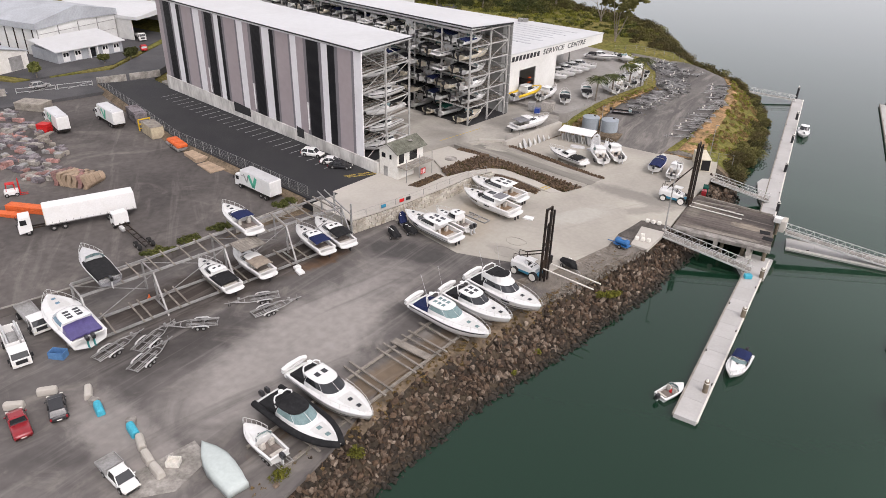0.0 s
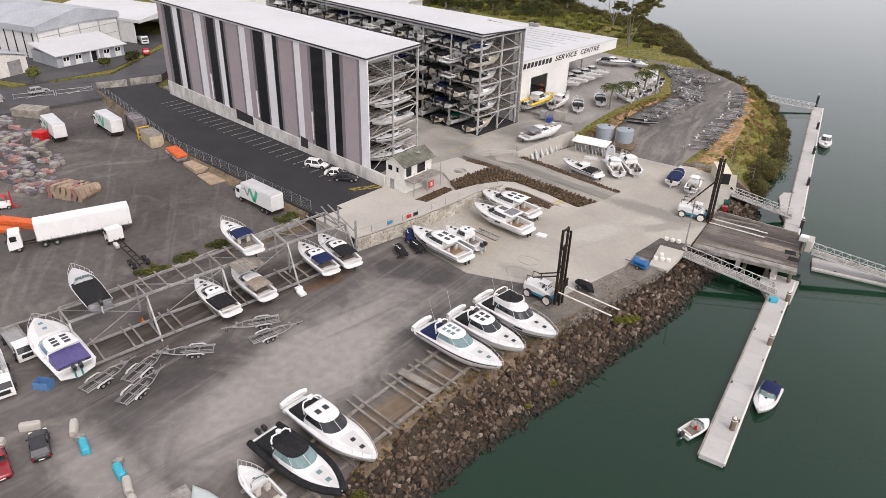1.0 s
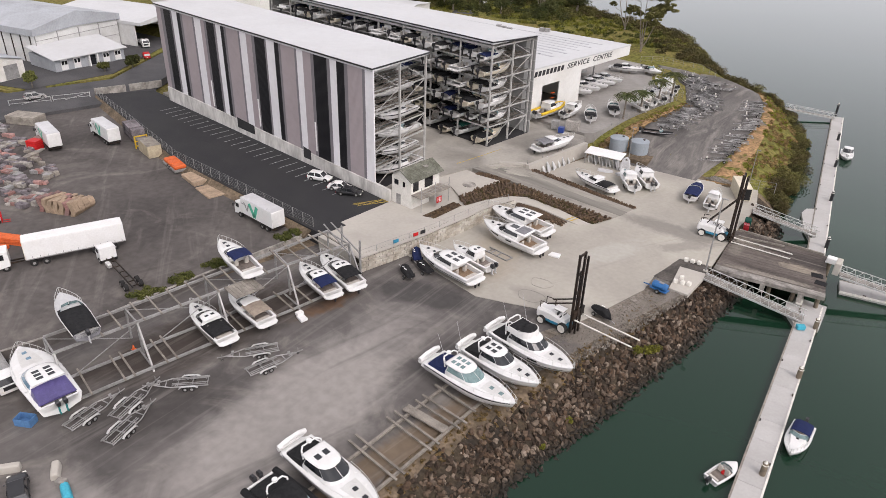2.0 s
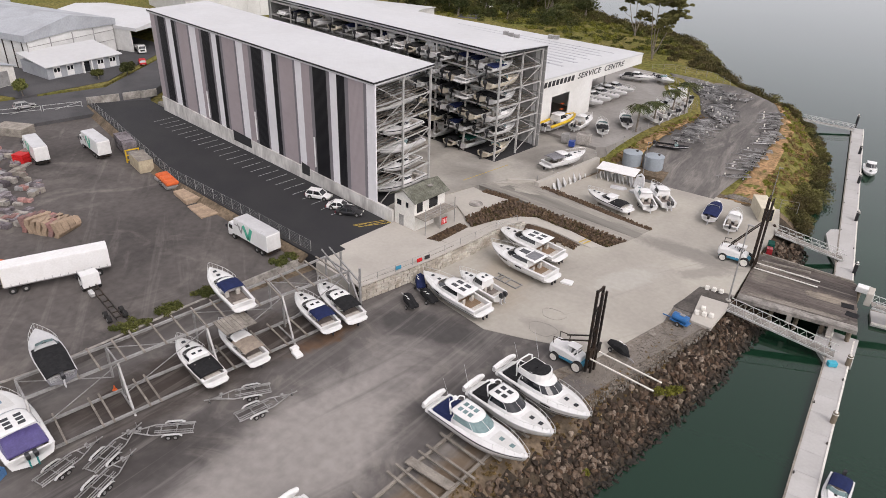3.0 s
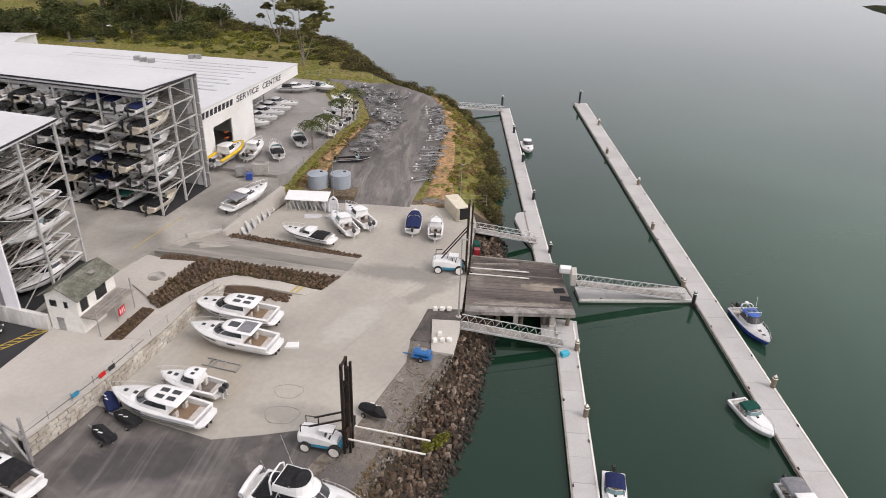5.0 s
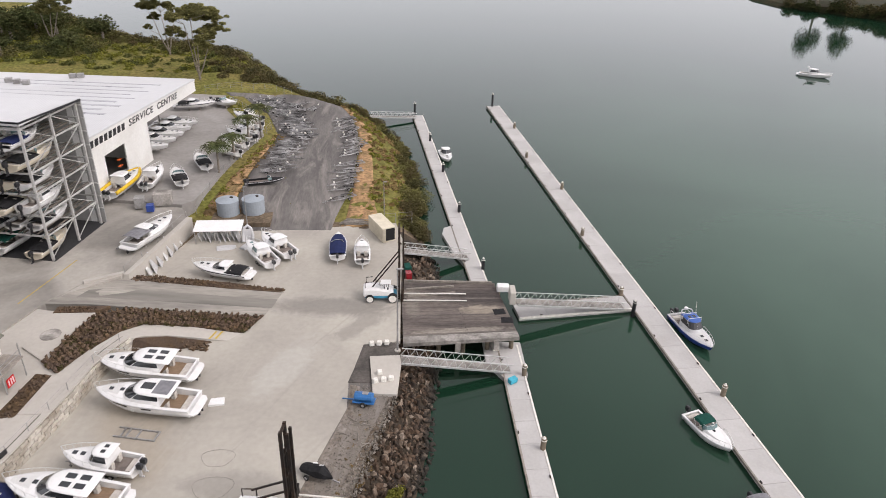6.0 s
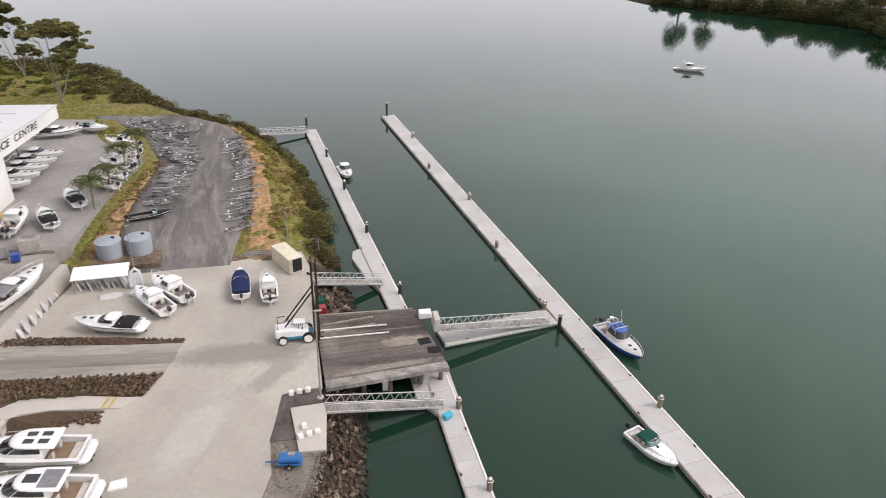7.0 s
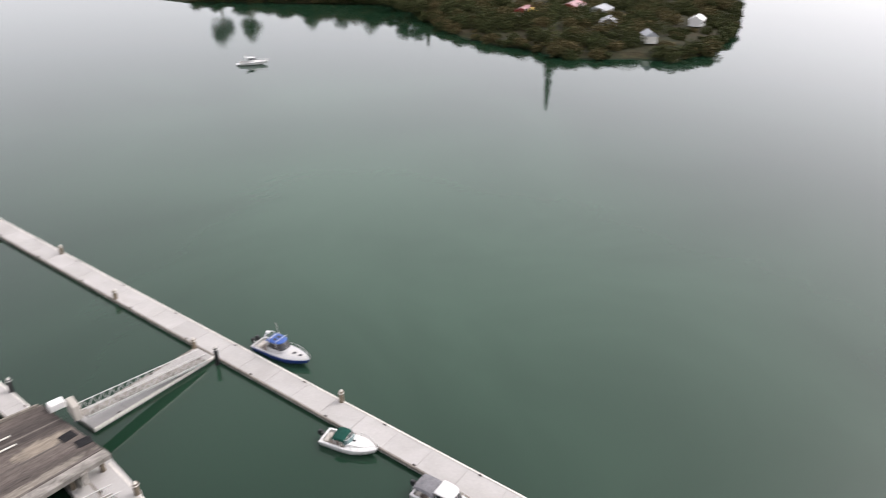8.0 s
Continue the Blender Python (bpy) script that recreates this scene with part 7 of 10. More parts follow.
# ---- boats stacked in the racks ----
RACKED = [
    make_boat("runabout", 7.6, 2.5, 1.2, "white runabout with black cover stacked in the rack", "cuddy", 0.5, cover=(CANVAS_BLACK, 0.1, 0.46), engines=1, leg_mat=BLACKP, group="stacked boats"),
    make_boat("runabout", 7.2, 2.5, 1.2, "white open runabout stacked in the rack", "cuddy", 0.48, engines=1, leg_mat=BLACKP, group="stacked boats"),
    make_boat("cabin_boat", 8.0, 2.6, 1.3, "white hardtop boat stacked in the rack", "pilot", 0.42, engines=1, hatches=0, cabin_h=0.8, leg_mat=BLACKP, group="stacked boats"),
    make_boat("sports_boat", 8.6, 2.7, 1.3, "low white sports boat stacked in the rack", "express", 0.42, engine="drive", hatches=0, cabin_h=0.7, stripe=BLACKP, leg_mat=BLACKP, group="stacked boats"),
    make_boat("runabout", 7.4, 2.5, 1.2, "white runabout with navy cover stacked in the rack", "cuddy", 0.5, cover=(CANVAS_NAVY, 0.05, 0.6), engines=1, leg_mat=BLACKP, group="stacked boats"),
    make_boat("runabout", 7.8, 2.6, 1.25, "cream runabout with dark cover stacked in the rack", "cuddy", 0.5, hull_mat=CREAM, deck_mat=CREAM, cover=(CANVAS_BLACK, 0.06, 0.5), engines=1, leg_mat=BLACKP, group="stacked boats"),
    make_boat("cabin_boat", 8.6, 2.8, 1.35, "white boat with green canopy stacked in the rack", "cuddy", 0.5, canopy=(CANVAS_GREEN, 0.06, 0.5, 1.2), engines=1, leg_mat=BLACKP, group="stacked boats"),
    make_boat("motor_cruiser", 11.0, 3.2, 1.55, "long white sports cruiser stacked in the rack", "express", 0.40, engine="drive", hatches=1, cabin_h=0.7, stripe=BLACKP, leg_mat=BLACKP, group="stacked boats"),
    make_boat("sports_boat", 10.4, 3.1, 1.5, "white sports boat with dark canopy stacked in the rack", "cuddy", 0.46, canopy=(CANVAS_BLACK, 0.1, 0.44, 0.9), engine="drive", leg_mat=BLACKP, group="stacked boats"),
]
placed = set()


def rack_boat(k, corner, along, across, s, r, z, flip):
    src = RACKED[k]
    c = corner + along * s + across * r
    d = across * (-1 if flip else 1)
    ang = math.degrees(math.atan2(d.y, d.x))
    m = pose(c.x, c.y, z + 0.28, 0, 0, ang + rnd.uniform(-4, 4)) @ Matrix.Scale(rnd.uniform(0.98, 1.1), 4)
    if k in placed:
        copy_thing(src, m)
    else:
        src.matrix_basis = m
        placed.add(k)


rnd = random.Random(7)
for lv, z in enumerate(LEVELS):
    for i in range(3):
        if (lv, i) in ((5, 0), (5, 1), (4, 0), (3, 2), (1, 1)):
            continue
        rack_boat(rnd.choice((7, 8, 7, 8, 3, 2)), A1 + Vector((0, 0.25, 0)), UL, SR, 2.5 + 3.3 * i + 0.2 * rnd.random(), 8.6 + rnd.random(), z if lv else AISLE_Z + 0.1, True)
for lv, z in enumerate(LEVELS):
    n = {0: 6, 5: 24}.get(lv, 9)
    for i in range(n):
        if rnd.random() < 0.08 and i > 0:
            continue
        k = rnd.choice((0, 1, 2, 3, 4, 5, 0, 4, 5, 0, 5))
        if lv == 0 and i == 2:
            k = 6
        rack_boat(k, A2, UL, SR2, 2.6 + 2.95 * i + 0.5 * rnd.random(), 2.4 + rnd.random() * 2.8, z if lv else AISLE_Z + 0.1, False)


# ---- sea wall of loose rock ----
def rock_shape(seed, flat=0.75):
    r = random.Random(seed)
    bm = B()
    for i in range(15):
        v = Vector((r.gauss(0, 1), r.gauss(0, 1), r.gauss(0, 1))).normalized()
        bm.verts.new((v.x * r.uniform(0.8, 1.05), v.y * r.uniform(0.7, 1.0), v.z * flat * r.uniform(0.8, 1.0)))
    bmesh.ops.convex_hull(bm, input=bm.verts[:])
    loose = [v for v in bm.verts if not v.link_faces]
    bmesh.ops.delete(bm, geom=loose, context='VERTS')
    return bm


def joined(name, shapes, spots, material, label, category):
    """Many copies of the shapes as one mesh of kind stuff. spots: (shape number, matrix)."""
    src = []
    for s in shapes:
        s.verts.index_update()
        src.append((np.array([v.co[:] for v in s.verts]), [[v.index for v in f.verts] for f in s.faces]))
    vs, fs, n = [], [], 0
    for k, m in spots:
        co, faces = src[k]
        mm = np.array(m)
        vs.append(co @ mm[:3, :3].T + mm[:3, 3])
        fs += [[i + n for i in f] for f in faces]
        n += len(co)
    me = bpy.data.meshes.new(name)
    me.from_pydata(np.concatenate(vs).tolist(), [], fs)
    me.materials.append(material)
    return tagged(new(name, me), label, category, "", "stuff")


def shore_point(y):
    for (ax, ay), (bx, by) in zip(SHORE, SHORE[1:]):
        if ay <= y <= by:
            k = (y - ay) / (by - ay)
            return ax + (bx - ax) * k
    return SHORE[-1][0]


rr = random.Random(3)
rocks = [rock_shape(100 + i, 0.7) for i in range(12)]
near, rest = [], []
y = 8.0
while y < 143:
    width = 6.2 if y < 95 else 5.4
    for k in range(25 if y < 100 else 19):
        s = rr.uniform(-1.0, width)
        yy = y + rr.uniform(-0.6, 0.6)
        if rr.random() < smooth01(3.6, width, s) * 0.8:
            continue
        size = rr.choice((0.17, 0.21, 0.26, 0.32, 0.4, 0.54)) * (0.98 if yy < 60 else 1.05)
        x = shore_point(yy) - s
        z = height(x, yy) + size * 0.25
        m = Matrix.LocRotScale((x, yy, z), Euler((rr.uniform(0, 6), rr.uniform(0, 6), rr.uniform(0, 6))), (size * rr.uniform(0.8, 1.3), size, size * rr.uniform(0.7, 1)))
        (near if 41 < yy < 57 and s > 0.2 and len(near) < 290 else rest).append((rr.randrange(12), m))
    y += 0.42 if y < 100 else 0.5
sea_wall = tagged(new("sea_wall"), "sloping sea wall of loose brown rocks", "sea wall", "", "structure")
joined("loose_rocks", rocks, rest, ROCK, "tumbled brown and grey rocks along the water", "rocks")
me_rocks = []
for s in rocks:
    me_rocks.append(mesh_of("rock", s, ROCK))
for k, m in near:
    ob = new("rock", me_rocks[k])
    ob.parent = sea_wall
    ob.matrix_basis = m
rocks = [rock_shape(200 + i, 0.6) for i in range(6)]
spots = []
SHOULDER_IN = [(-36.5, 78.2), (-34.6, 84), (-31.6, 88.6), (-30.0, 93.3), (-27.3, 101.7), (-27.2, 106)]
SHOULDER_OUT = [(-30.6, 76.6), (-27.9, 83.5), (-25.8, 89.5), (-24.8, 93.5), (-22.8, 100.5), (-22.0, 104.4)]
inner, outer = resample(SHOULDER_IN, 60), resample(SHOULDER_OUT, 60)
for i in range(4200):
    j, k = rr.randrange(60), rr.random() ** 0.8
    (ax, ay), (bx, by) = inner[j], outer[j]
    x, yy = ax + (bx - ax) * k + rr.uniform(-0.3, 0.3), ay + (by - ay) * k + rr.uniform(-0.3, 0.3)
    size = rr.choice((0.05, 0.06, 0.07, 0.09, 0.13)) * (0.8 + 0.9 * k ** 4)
    spots.append((rr.randrange(6), Matrix.LocRotScale((x, yy, 0.05 - 0.1 * k), Euler((rr.uniform(0, 6), rr.uniform(0, 6), rr.uniform(0, 6))), (size * 1.2, size, size * 0.7))))
joined("loose_stones", rocks, spots, ROCK_PALE, "loose pale stones scattered over the gravel shoulder", "stones")
for s in rocks:
    s.free()
rocks = [rock_shape(300 + i, 0.8) for i in range(8)]
spots = []
BED_UP = resample([(-64.2, 108.4, 2.55), (-63.7, 111, 2.55), (-63.2, 114.5, 2.55), (-61.8, 118.6, 2.5), (-58.5, 121.3, 1.8), (-48, 121.2, 0.8), (-40.5, 121.2, 0.15)], 40)
BED_DOWN = resample([(-61.8, 106.4, 2.5), (-60.7, 109.2, 2.5), (-59.4, 112.1, 2.45), (-57.7, 115.3, 2.2), (-55.4, 117.3, 1.9), (-48, 117.9, 0.75), (-42.6, 117.4, 0.12)], 40)
for i in range(1500):
    # planted rock beds on both sides of the ramp
    if i % 4:
        j, k = rr.randrange(40), rr.random()
        x, yy, z = (p + (q - p) * k for p, q in zip(BED_UP[j], BED_DOWN[j]))
        x, yy, z = x + rr.uniform(-0.2, 0.2), yy + rr.uniform(-0.2, 0.2), z + 0.12
    else:
        u, w = rr.random(), rr.random()
        x = -60.5 + 22 * u
        yy = 128.2 + 2.9 * (1 - u) ** 0.7 * w
        z = 0.12 + 1.85 * smooth01(-39, -61, x) * (1 - 0.4 * w)
    size = rr.uniform(0.16, 0.36)
    spots.append((rr.randrange(8), Matrix.LocRotScale((x, yy, z + 0.1), Euler((rr.uniform(0, 6), rr.uniform(0, 6), rr.uniform(0, 6))), (size, size, size * 0.8))))
for i in range(60):
    size = rr.uniform(0.18, 0.32)
    spots.append((rr.randrange(8), Matrix.LocRotScale((-67.2 + 5.4 * rr.random(), 119.3 + 1.1 * rr.random(), 2.66), Euler((rr.uniform(0, 6), rr.uniform(0, 6), 0)), (size, size, size * 0.8))))
for i in range(120):
    u, w = rr.random(), rr.random()
    x, yy = -55 + 8.5 * u, 113.4 + 1.7 * w
    size = rr.uniform(0.2, 0.35)
    spots.append((rr.randrange(8), Matrix.LocRotScale((x, yy, 0.15 + 0.9 * w * (1 - u)), Euler((rr.uniform(0, 6), rr.uniform(0, 6), 0)), (size, size, size * 0.8))))
for i in range(70):
    u, w = rr.random(), rr.random()
    size = rr.uniform(0.2, 0.35)
    spots.append((rr.randrange(8), Matrix.LocRotScale((-65.2 + 1.7 * w + 1.2 * u, 98.9 + 7.0 * u, 2.52), Euler((rr.uniform(0, 6), rr.uniform(0, 6), 0)), (size, size, size * 0.8))))
joined("bed_rocks", rocks, spots, ROCK_DARK, "dark brown rocks in the planted beds", "rocks")
for s in rocks:
    s.free()
strip("rock_bed", BED_UP, BED_DOWN, ROCK_DARK, "dark planted rock bed beside the ramp", "garden bed", 1.0, cross=4)
slab("rock_bed", [(-67.4, 119.2), (-61.9, 119.2), (-60.5, 120.6), (-67.4, 120.6)], AISLE_Z + 0.02, ROCK_DARK, "narrow dark row of rocks behind the white pad", "garden bed")
strip("rock_bed", [(-61.0, 131.3, 1.2), (-54, 130.9, 0.85), (-46, 130.0, 0.4), (-38.8, 128.0, 0.1)], [(-60.8, 128.7, 2.1), (-54, 128.3, 1.4), (-46, 128.0, 0.7), (-38.4, 127.7, 0.1)], ROCK_DARK, "narrow dark rock bed along the ramp", "garden bed", 1.5)
strip("rock_bed", [(-55.6, 114.0, 1.9), (-51.8, 115.2, 1.25), (-46.4, 115.4, 0.2)], [(-55.8, 112.8, 0.2), (-51, 113.6, 0.1), (-46.2, 115.2, 0.08)], ROCK_DARK, "small dark rock bed below the walkway", "garden bed", 0.5)
slab("rock_bed", [(-65.5, 98.6), (-63.3, 99.1), (-62.3, 106.0), (-64.2, 106.4)], PARK_Z + 0.12, ROCK_DARK, "narrow dark planted bed beside the gatehouse", "garden bed")
slab("white_pad", [(-68.0, 111.5), (-67.2, 119.0), (-61.9, 119.0), (-63.1, 114.5), (-63.7, 110.8), (-63.9, 108.2)], AISLE_Z + 0.03, CONCRETE_LIGHT, "white gravel pad with a round cover", "pavement")
bm = B()
disc_drum(bm, (-65.6, 114.0, AISLE_Z + 0.06), 1.25, 0.1, 20)
single("tank_cover", bm, CONCRETE_OLD, "round grey concrete tank cover", "cover")


# ---- timber boat rails on the sea wall ----
def rail_pair(p0, p1, q0, q1, cross):
    root = thing("timber_rails", Matrix.Identity(4), "low grey timber rail frame for boats", "boat rails", "timber rails")
    for a, b in ((p0, p1), (q0, q1)):
        bm = B()
        beam(bm, (*a, 0.42), (*b, 0.42), 0.3, 0.28)
        part("long_rail", bm, TIMBER, root)
        for k in (0.02, 0.25, 0.5, 0.75, 0.98):
            bm = B()
            x, yy = a[0] + (b[0] - a[0]) * k, a[1] + (b[1] - a[1]) * k
            zb = height(x, yy) - 0.2 if x > -36.6 else -0.05
            box(bm, (x, yy, (0.3 + zb) / 2), (0.3, 0.3, 0.3 - zb))
            part("stump", bm, TIMBER, root)
    for a, b, w in cross:
        bm = B()
        beam(bm, (*a, 0.64), (*b, 0.64), w, 0.16)
        part("bearer", bm, TIMBER, root)


rail_pair((-43.6, 37.0), (-38.2, 81.0), (-38.6, 37.0), (-33.4, 81.0), [((-43.5, 52.8), (-36.2, 51.3), 0.26), ((-43.5, 53.9), (-36.0, 52.4), 0.26), ((-42.4, 57.9), (-35.6, 56.6), 0.24), ((-42.3, 59.2), (-35.4, 57.8), 0.24), ((-41.6, 60.4), (-35.9, 59.9), 1.1), ((-41.4, 62.0), (-34.8, 61.0), 0.24), ((-41.2, 63.2), (-34.6, 62.1), 0.24), ((-41.0, 65.5), (-34.8, 64.3), 0.28),
          ((-44.4, 47.0), (-36.5, 45.6), 0.3), ((-44.4, 49.3), (-36.3, 47.8), 0.3), ((-44.6, 41.6), (-36.8, 40.6), 0.3), ((-44.6, 43.6), (-36.8, 42.6), 0.3), ((-41.4, 67.0), (-33.6, 65.8), 0.3), ((-41.2, 68.6), (-33.4, 67.4), 0.3), ((-39.8, 71.8), (-32.8, 70.4), 0.3), ((-39.6, 73.4), (-32.6, 72.0), 0.3), ((-39.0, 76.8), (-32.0, 75.2), 0.3), ((-38.8, 78.6), (-31.8, 77.0), 0.3)])


# ---- steel frame in the yard ----
def yard_frame():
    lf = [(-72.5, 39.8), (-70.3, 48.9), (-67.7, 58.8), (-65.2, 68.5), (-62.8, 79.2)]
    lm = [(x - 4.3, yy + 1.3) for x, yy in lf]
    uf = [(-76.2, 41.2), (-73.9, 50.2), (-71.4, 60.4), (-69.0, 70.6), (-66.0, 80.2)]
    ub = [(-79.9, 42.2), (-77.6, 51.2), (-75.3, 61.6), (-73.1, 72.2), (-71.2, 81.4)]
    root = thing("steel_frame", Matrix.Identity(4), "two-tier grey steel boat storage frame with open bearers", "rack")
    def P(l, i, z):
        return (*l[i], z)
    for i in range(5):
        for a, b in ((P(lf, i, -0.05), P(uf, i, 4.9)), (P(uf, i, -0.05), P(uf, i, 5.0)), (P(ub, i, 0.4), P(ub, i, 5.0))):
            bm = B()
            beam(bm, a, b, 0.22)
            part("post", bm, STEEL, root)
        bm = B()
        beam(bm, P(uf, i, 4.9), P(ub, i, 4.9), 0.18)
        beam(bm, P(lf, i, 0.55), P(lm, i, 0.55), 0.18)
        part("cross_beam", bm, STEEL, root)
        if i < 4:
            bm = B()
            beam(bm, P(uf, i, 0.4), P(uf, i + 1, 4.7), 0.09)
            beam(bm, P(ub, i + 1, 0.4), P(ub, i, 4.7), 0.09)
            part("brace", bm, STEEL, root)
    for l, z in ((lf, 0.62), (lm, 0.62), (uf, 4.98), (ub, 4.98)):
        for a, b in zip(l, l[1:]):
            bm = B()
            beam(bm, (*a, z), (*b, z), 0.24, 0.3)
            part("long_rail", bm, STEEL, root)
    for (a, b, z, ks) in ((lf, lm, 0.86, (0.03, 0.06, 0.16, 0.19, 0.29, 0.32, 0.43, 0.48, 0.54, 0.6, 0.66, 0.72, 0.79, 0.84, 0.88, 0.94)), (uf, ub, 5.12, (0.1, 0.14, 0.2, 0.27, 0.32, 0.38, 0.44, 0.5, 0.56, 0.62, 0.67, 0.74, 0.8, 0.86, 0.92, 0.97))):
        for k in ks:
            i = min(3, int(k * 4))
            f = k * 4 - i
            p, q = lerp(a[i], a[i + 1], f), lerp(b[i], b[i + 1], f)
            d = (q[0] - p[0], q[1] - p[1])
            p, q = (p[0] - d[0] * 0.12, p[1] - d[1] * 0.12), (q[0] + d[0] * 0.16, q[1] + d[1] * 0.16)
            bm = B()
            beam(bm, (*p, z), (*q, z), 0.2, 0.16)
            part("bearer", bm, TIMBER, root)
    # tall end posts
    for x, yy in ((-64.3, 80.6), (-69.4, 82.6), (-63.0, 79.0)):
        bm = B()
        beam(bm, (x, yy, -0.05), (x, yy, 5.9), 0.24)
        part("end_post", bm, STEEL, root)
    bm = B()
    beam(bm, (-72.4, 83.6, 5.2), (-62.6, 78.6, 5.2), 0.16)
    beam(bm, (-72.8, 82.4, 5.25), (-63.4, 77.4, 5.25), 0.16)
    part("end_beam", bm, STEEL, root)


yard_frame()
deck = thing("timber_platform", pose(-68.9, 62.6, 5.22, 0, 0, -14), "weathered timber platform laid on the upper tier", "platform")
for i in range(9):
    bm = B()
    box(bm, (0, -1.8 + 0.45 * i, 0.05 + 0.015 * (i % 2)), (3.4, 0.41, 0.09))
    part("plank", bm, TIMBER, deck)
bm = B()
for i in range(4):
    box(bm, (-64.0 + i * 0.34, 67.3 - i * 0.12, 0.18 + 0.0 * i), (0.34, 1.0, 0.36 + 0.0 * i), -15, bevel=0.02)
box(bm, (-64.2, 67.4, 0.55), (0.7, 1.0, 0.4), -15, bevel=0.02)
single("boarding_step", bm, WHITEP, "white plastic boarding steps at the frame", "steps")
bm = B()
tube(bm, [(-75.9, 50.2, 0.02), (-75.9, 50.2, 0.7)], 0.2, 10, 0.04)
box(bm, (-75.9, 50.2, 0.04), (0.5, 0.5, 0.06))
single("traffic_cone", bm, ORANGE, "orange traffic cone on the ground", "cone")


# ---- wheels, trailers and vehicles ----
def wheel(root, x, yy, r, w, rim=STEEL, share=0.56):
    bm = B()
    disc_drum(bm, (x, yy, r), r, w, 16, 'Y')
    t = part("wheel", bm, TYRE, root)
    bm = B()
    disc_drum(bm, (x, yy, r), r * share, w + 0.04, 12, 'Y')
    part("rim", bm, rim, t)


def boat_trailer(label, L=7.4, W=2.2, axles=2, group="boat trailers", steel=STEEL, jockey=True):
    root = thing("boat_trailer", Matrix.Identity(4), label, "trailer", group)
    bm = B()
    for s in (-1, 1):
        tube(bm, [(-L * 0.45, s * W * 0.36, 0.55), (L * 0.12, s * W * 0.36, 0.55), (L * 0.42, 0.05 * s, 0.5)], 0.07, 6)
    tube(bm, [(L * 0.3, 0, 0.5), (L * 0.56, 0, 0.48)], 0.075, 6)
    part("frame", bm, STEEL, root)
    for k in (-0.43, -0.2, 0.02, 0.2):
        w = W * 0.36 if k < 0.12 else W * 0.36 * (0.42 - k) / 0.3
        bm = B()
        beam(bm, (L * k, -w, 0.55), (L * k, w, 0.55), 0.09)
        part("cross_member", bm, STEEL, root)
    for s in (-1, 1):
        for o in (0.18, 0.32):
            bm = B()
            beam(bm, (-L * 0.44, s * W * o, 0.72), (L * 0.1, s * W * o * 0.8, 0.72), 0.07, 0.07)
            for k in (-0.4, -0.18, 0.04):
                beam(bm, (L * k, s * W * o, 0.5), (L * k, s * W * o, 0.74), 0.05)
            part("bunk", bm, STEEL, root)
    for s in (-1, 1):
        for a in range(axles):
            wheel(root, -L * 0.2 + a * 0.72, s * W * 0.47, 0.31, 0.2)
        bm = B()
        n = 0.36 * axles + 0.35
        loft(bm, [[(-L * 0.2 + 0.36 * (axles - 1) + n * c, s * W * 0.47 - 0.13, 0.42 + 0.32 * z), (-L * 0.2 + 0.36 * (axles - 1) + n * c, s * W * 0.47 + 0.13, 0.42 + 0.32 * z), (-L * 0.2 + 0.36 * (axles - 1) + n * c * 0.97, s * W * 0.47 + 0.13, 0.38 + 0.32 * z), (-L * 0.2 + 0.36 * (axles - 1) + n * c * 0.97, s * W * 0.47 - 0.13, 0.38 + 0.32 * z)] for c, z in ((-1, 0.2), (-0.7, 0.9), (0, 1), (0.7, 0.9), (1, 0.2))])
        part("mudguard", bm, ALUM, root)
    bm = B()
    tube(bm, [(L * 0.48, 0.16, 0.14), (L * 0.48, 0.16, 0.95)], 0.04, 6)
    part("jockey_stand", bm, STEEL, root)
    bm = B()
    tube(bm, [(L * 0.3, 0, 0.45), (L * 0.3, 0, 0.9)], 0.05, 6)
    part("winch_post", bm, STEEL, root)
    bm = B()
    box(bm, (L * 0.3, 0, 0.95), (0.34, 0.24, 0.34), bevel=0.05)
    part("winch", bm, WHITE_CAP if axles == 1 else STEEL, root)
    if jockey:
        wheel(root, L * 0.48, 0.16, 0.14, 0.08)
    if steel is not STEEL:
        for c in root.children:
            if c.data.materials[0] is STEEL or c.data.materials[0] is ALUM:
                c.data.materials[0] = steel
    return root


tr = boat_trailer("galvanised twin-axle boat trailer standing empty in the yard")
firsts = True
for (ax, ay), (bx, by) in (((-69.2, 37.4), (-69.8, 43.8)), ((-66.6, 41.0), (-68.2, 47.6)), ((-63.8, 38.2), (-65.4, 45.0)), ((-62.8, 51.4), (-68.4, 46.4)), ((-61.2, 60.4), (-65.2, 55.2)), ((-60.6, 54.6), (-58.6, 61.0))):
    ang = math.degrees(math.atan2(by - ay, bx - ax))
    m = pose((ax + bx) / 2, (ay + by) / 2, 0.0, 0, 0, ang)
    if firsts:
        tr.matrix_basis = m
        firsts = False
    else:
        copy_thing(tr, m)
copy_thing(tr, pose(-41.6, 38.0, 0.0, 0, 0, 170))["label"] = "galvanised trailer under the small runabout"
for ob, k in ((c1, 0.35), (c2, 0), (c3, 0.35), (c4, 0.35), (c5, 0.3), (c6, 0), (c7, 0), (c8, 0), (c9, 0)):
    if k:
        chocks(ob, 11, 0.06, 0.5)
    else:
        copy_thing(tr, ob.matrix_basis.copy() @ pose(0, 0, -ob.matrix_basis.translation.z + 0.06))["label"] = "galvanised trailer under a boat on the apron"
chocks(c10, 9, AISLE_Z, AISLE_Z + 0.45)
chocks(r7, 10, 0.0, 0.78, 3.4)
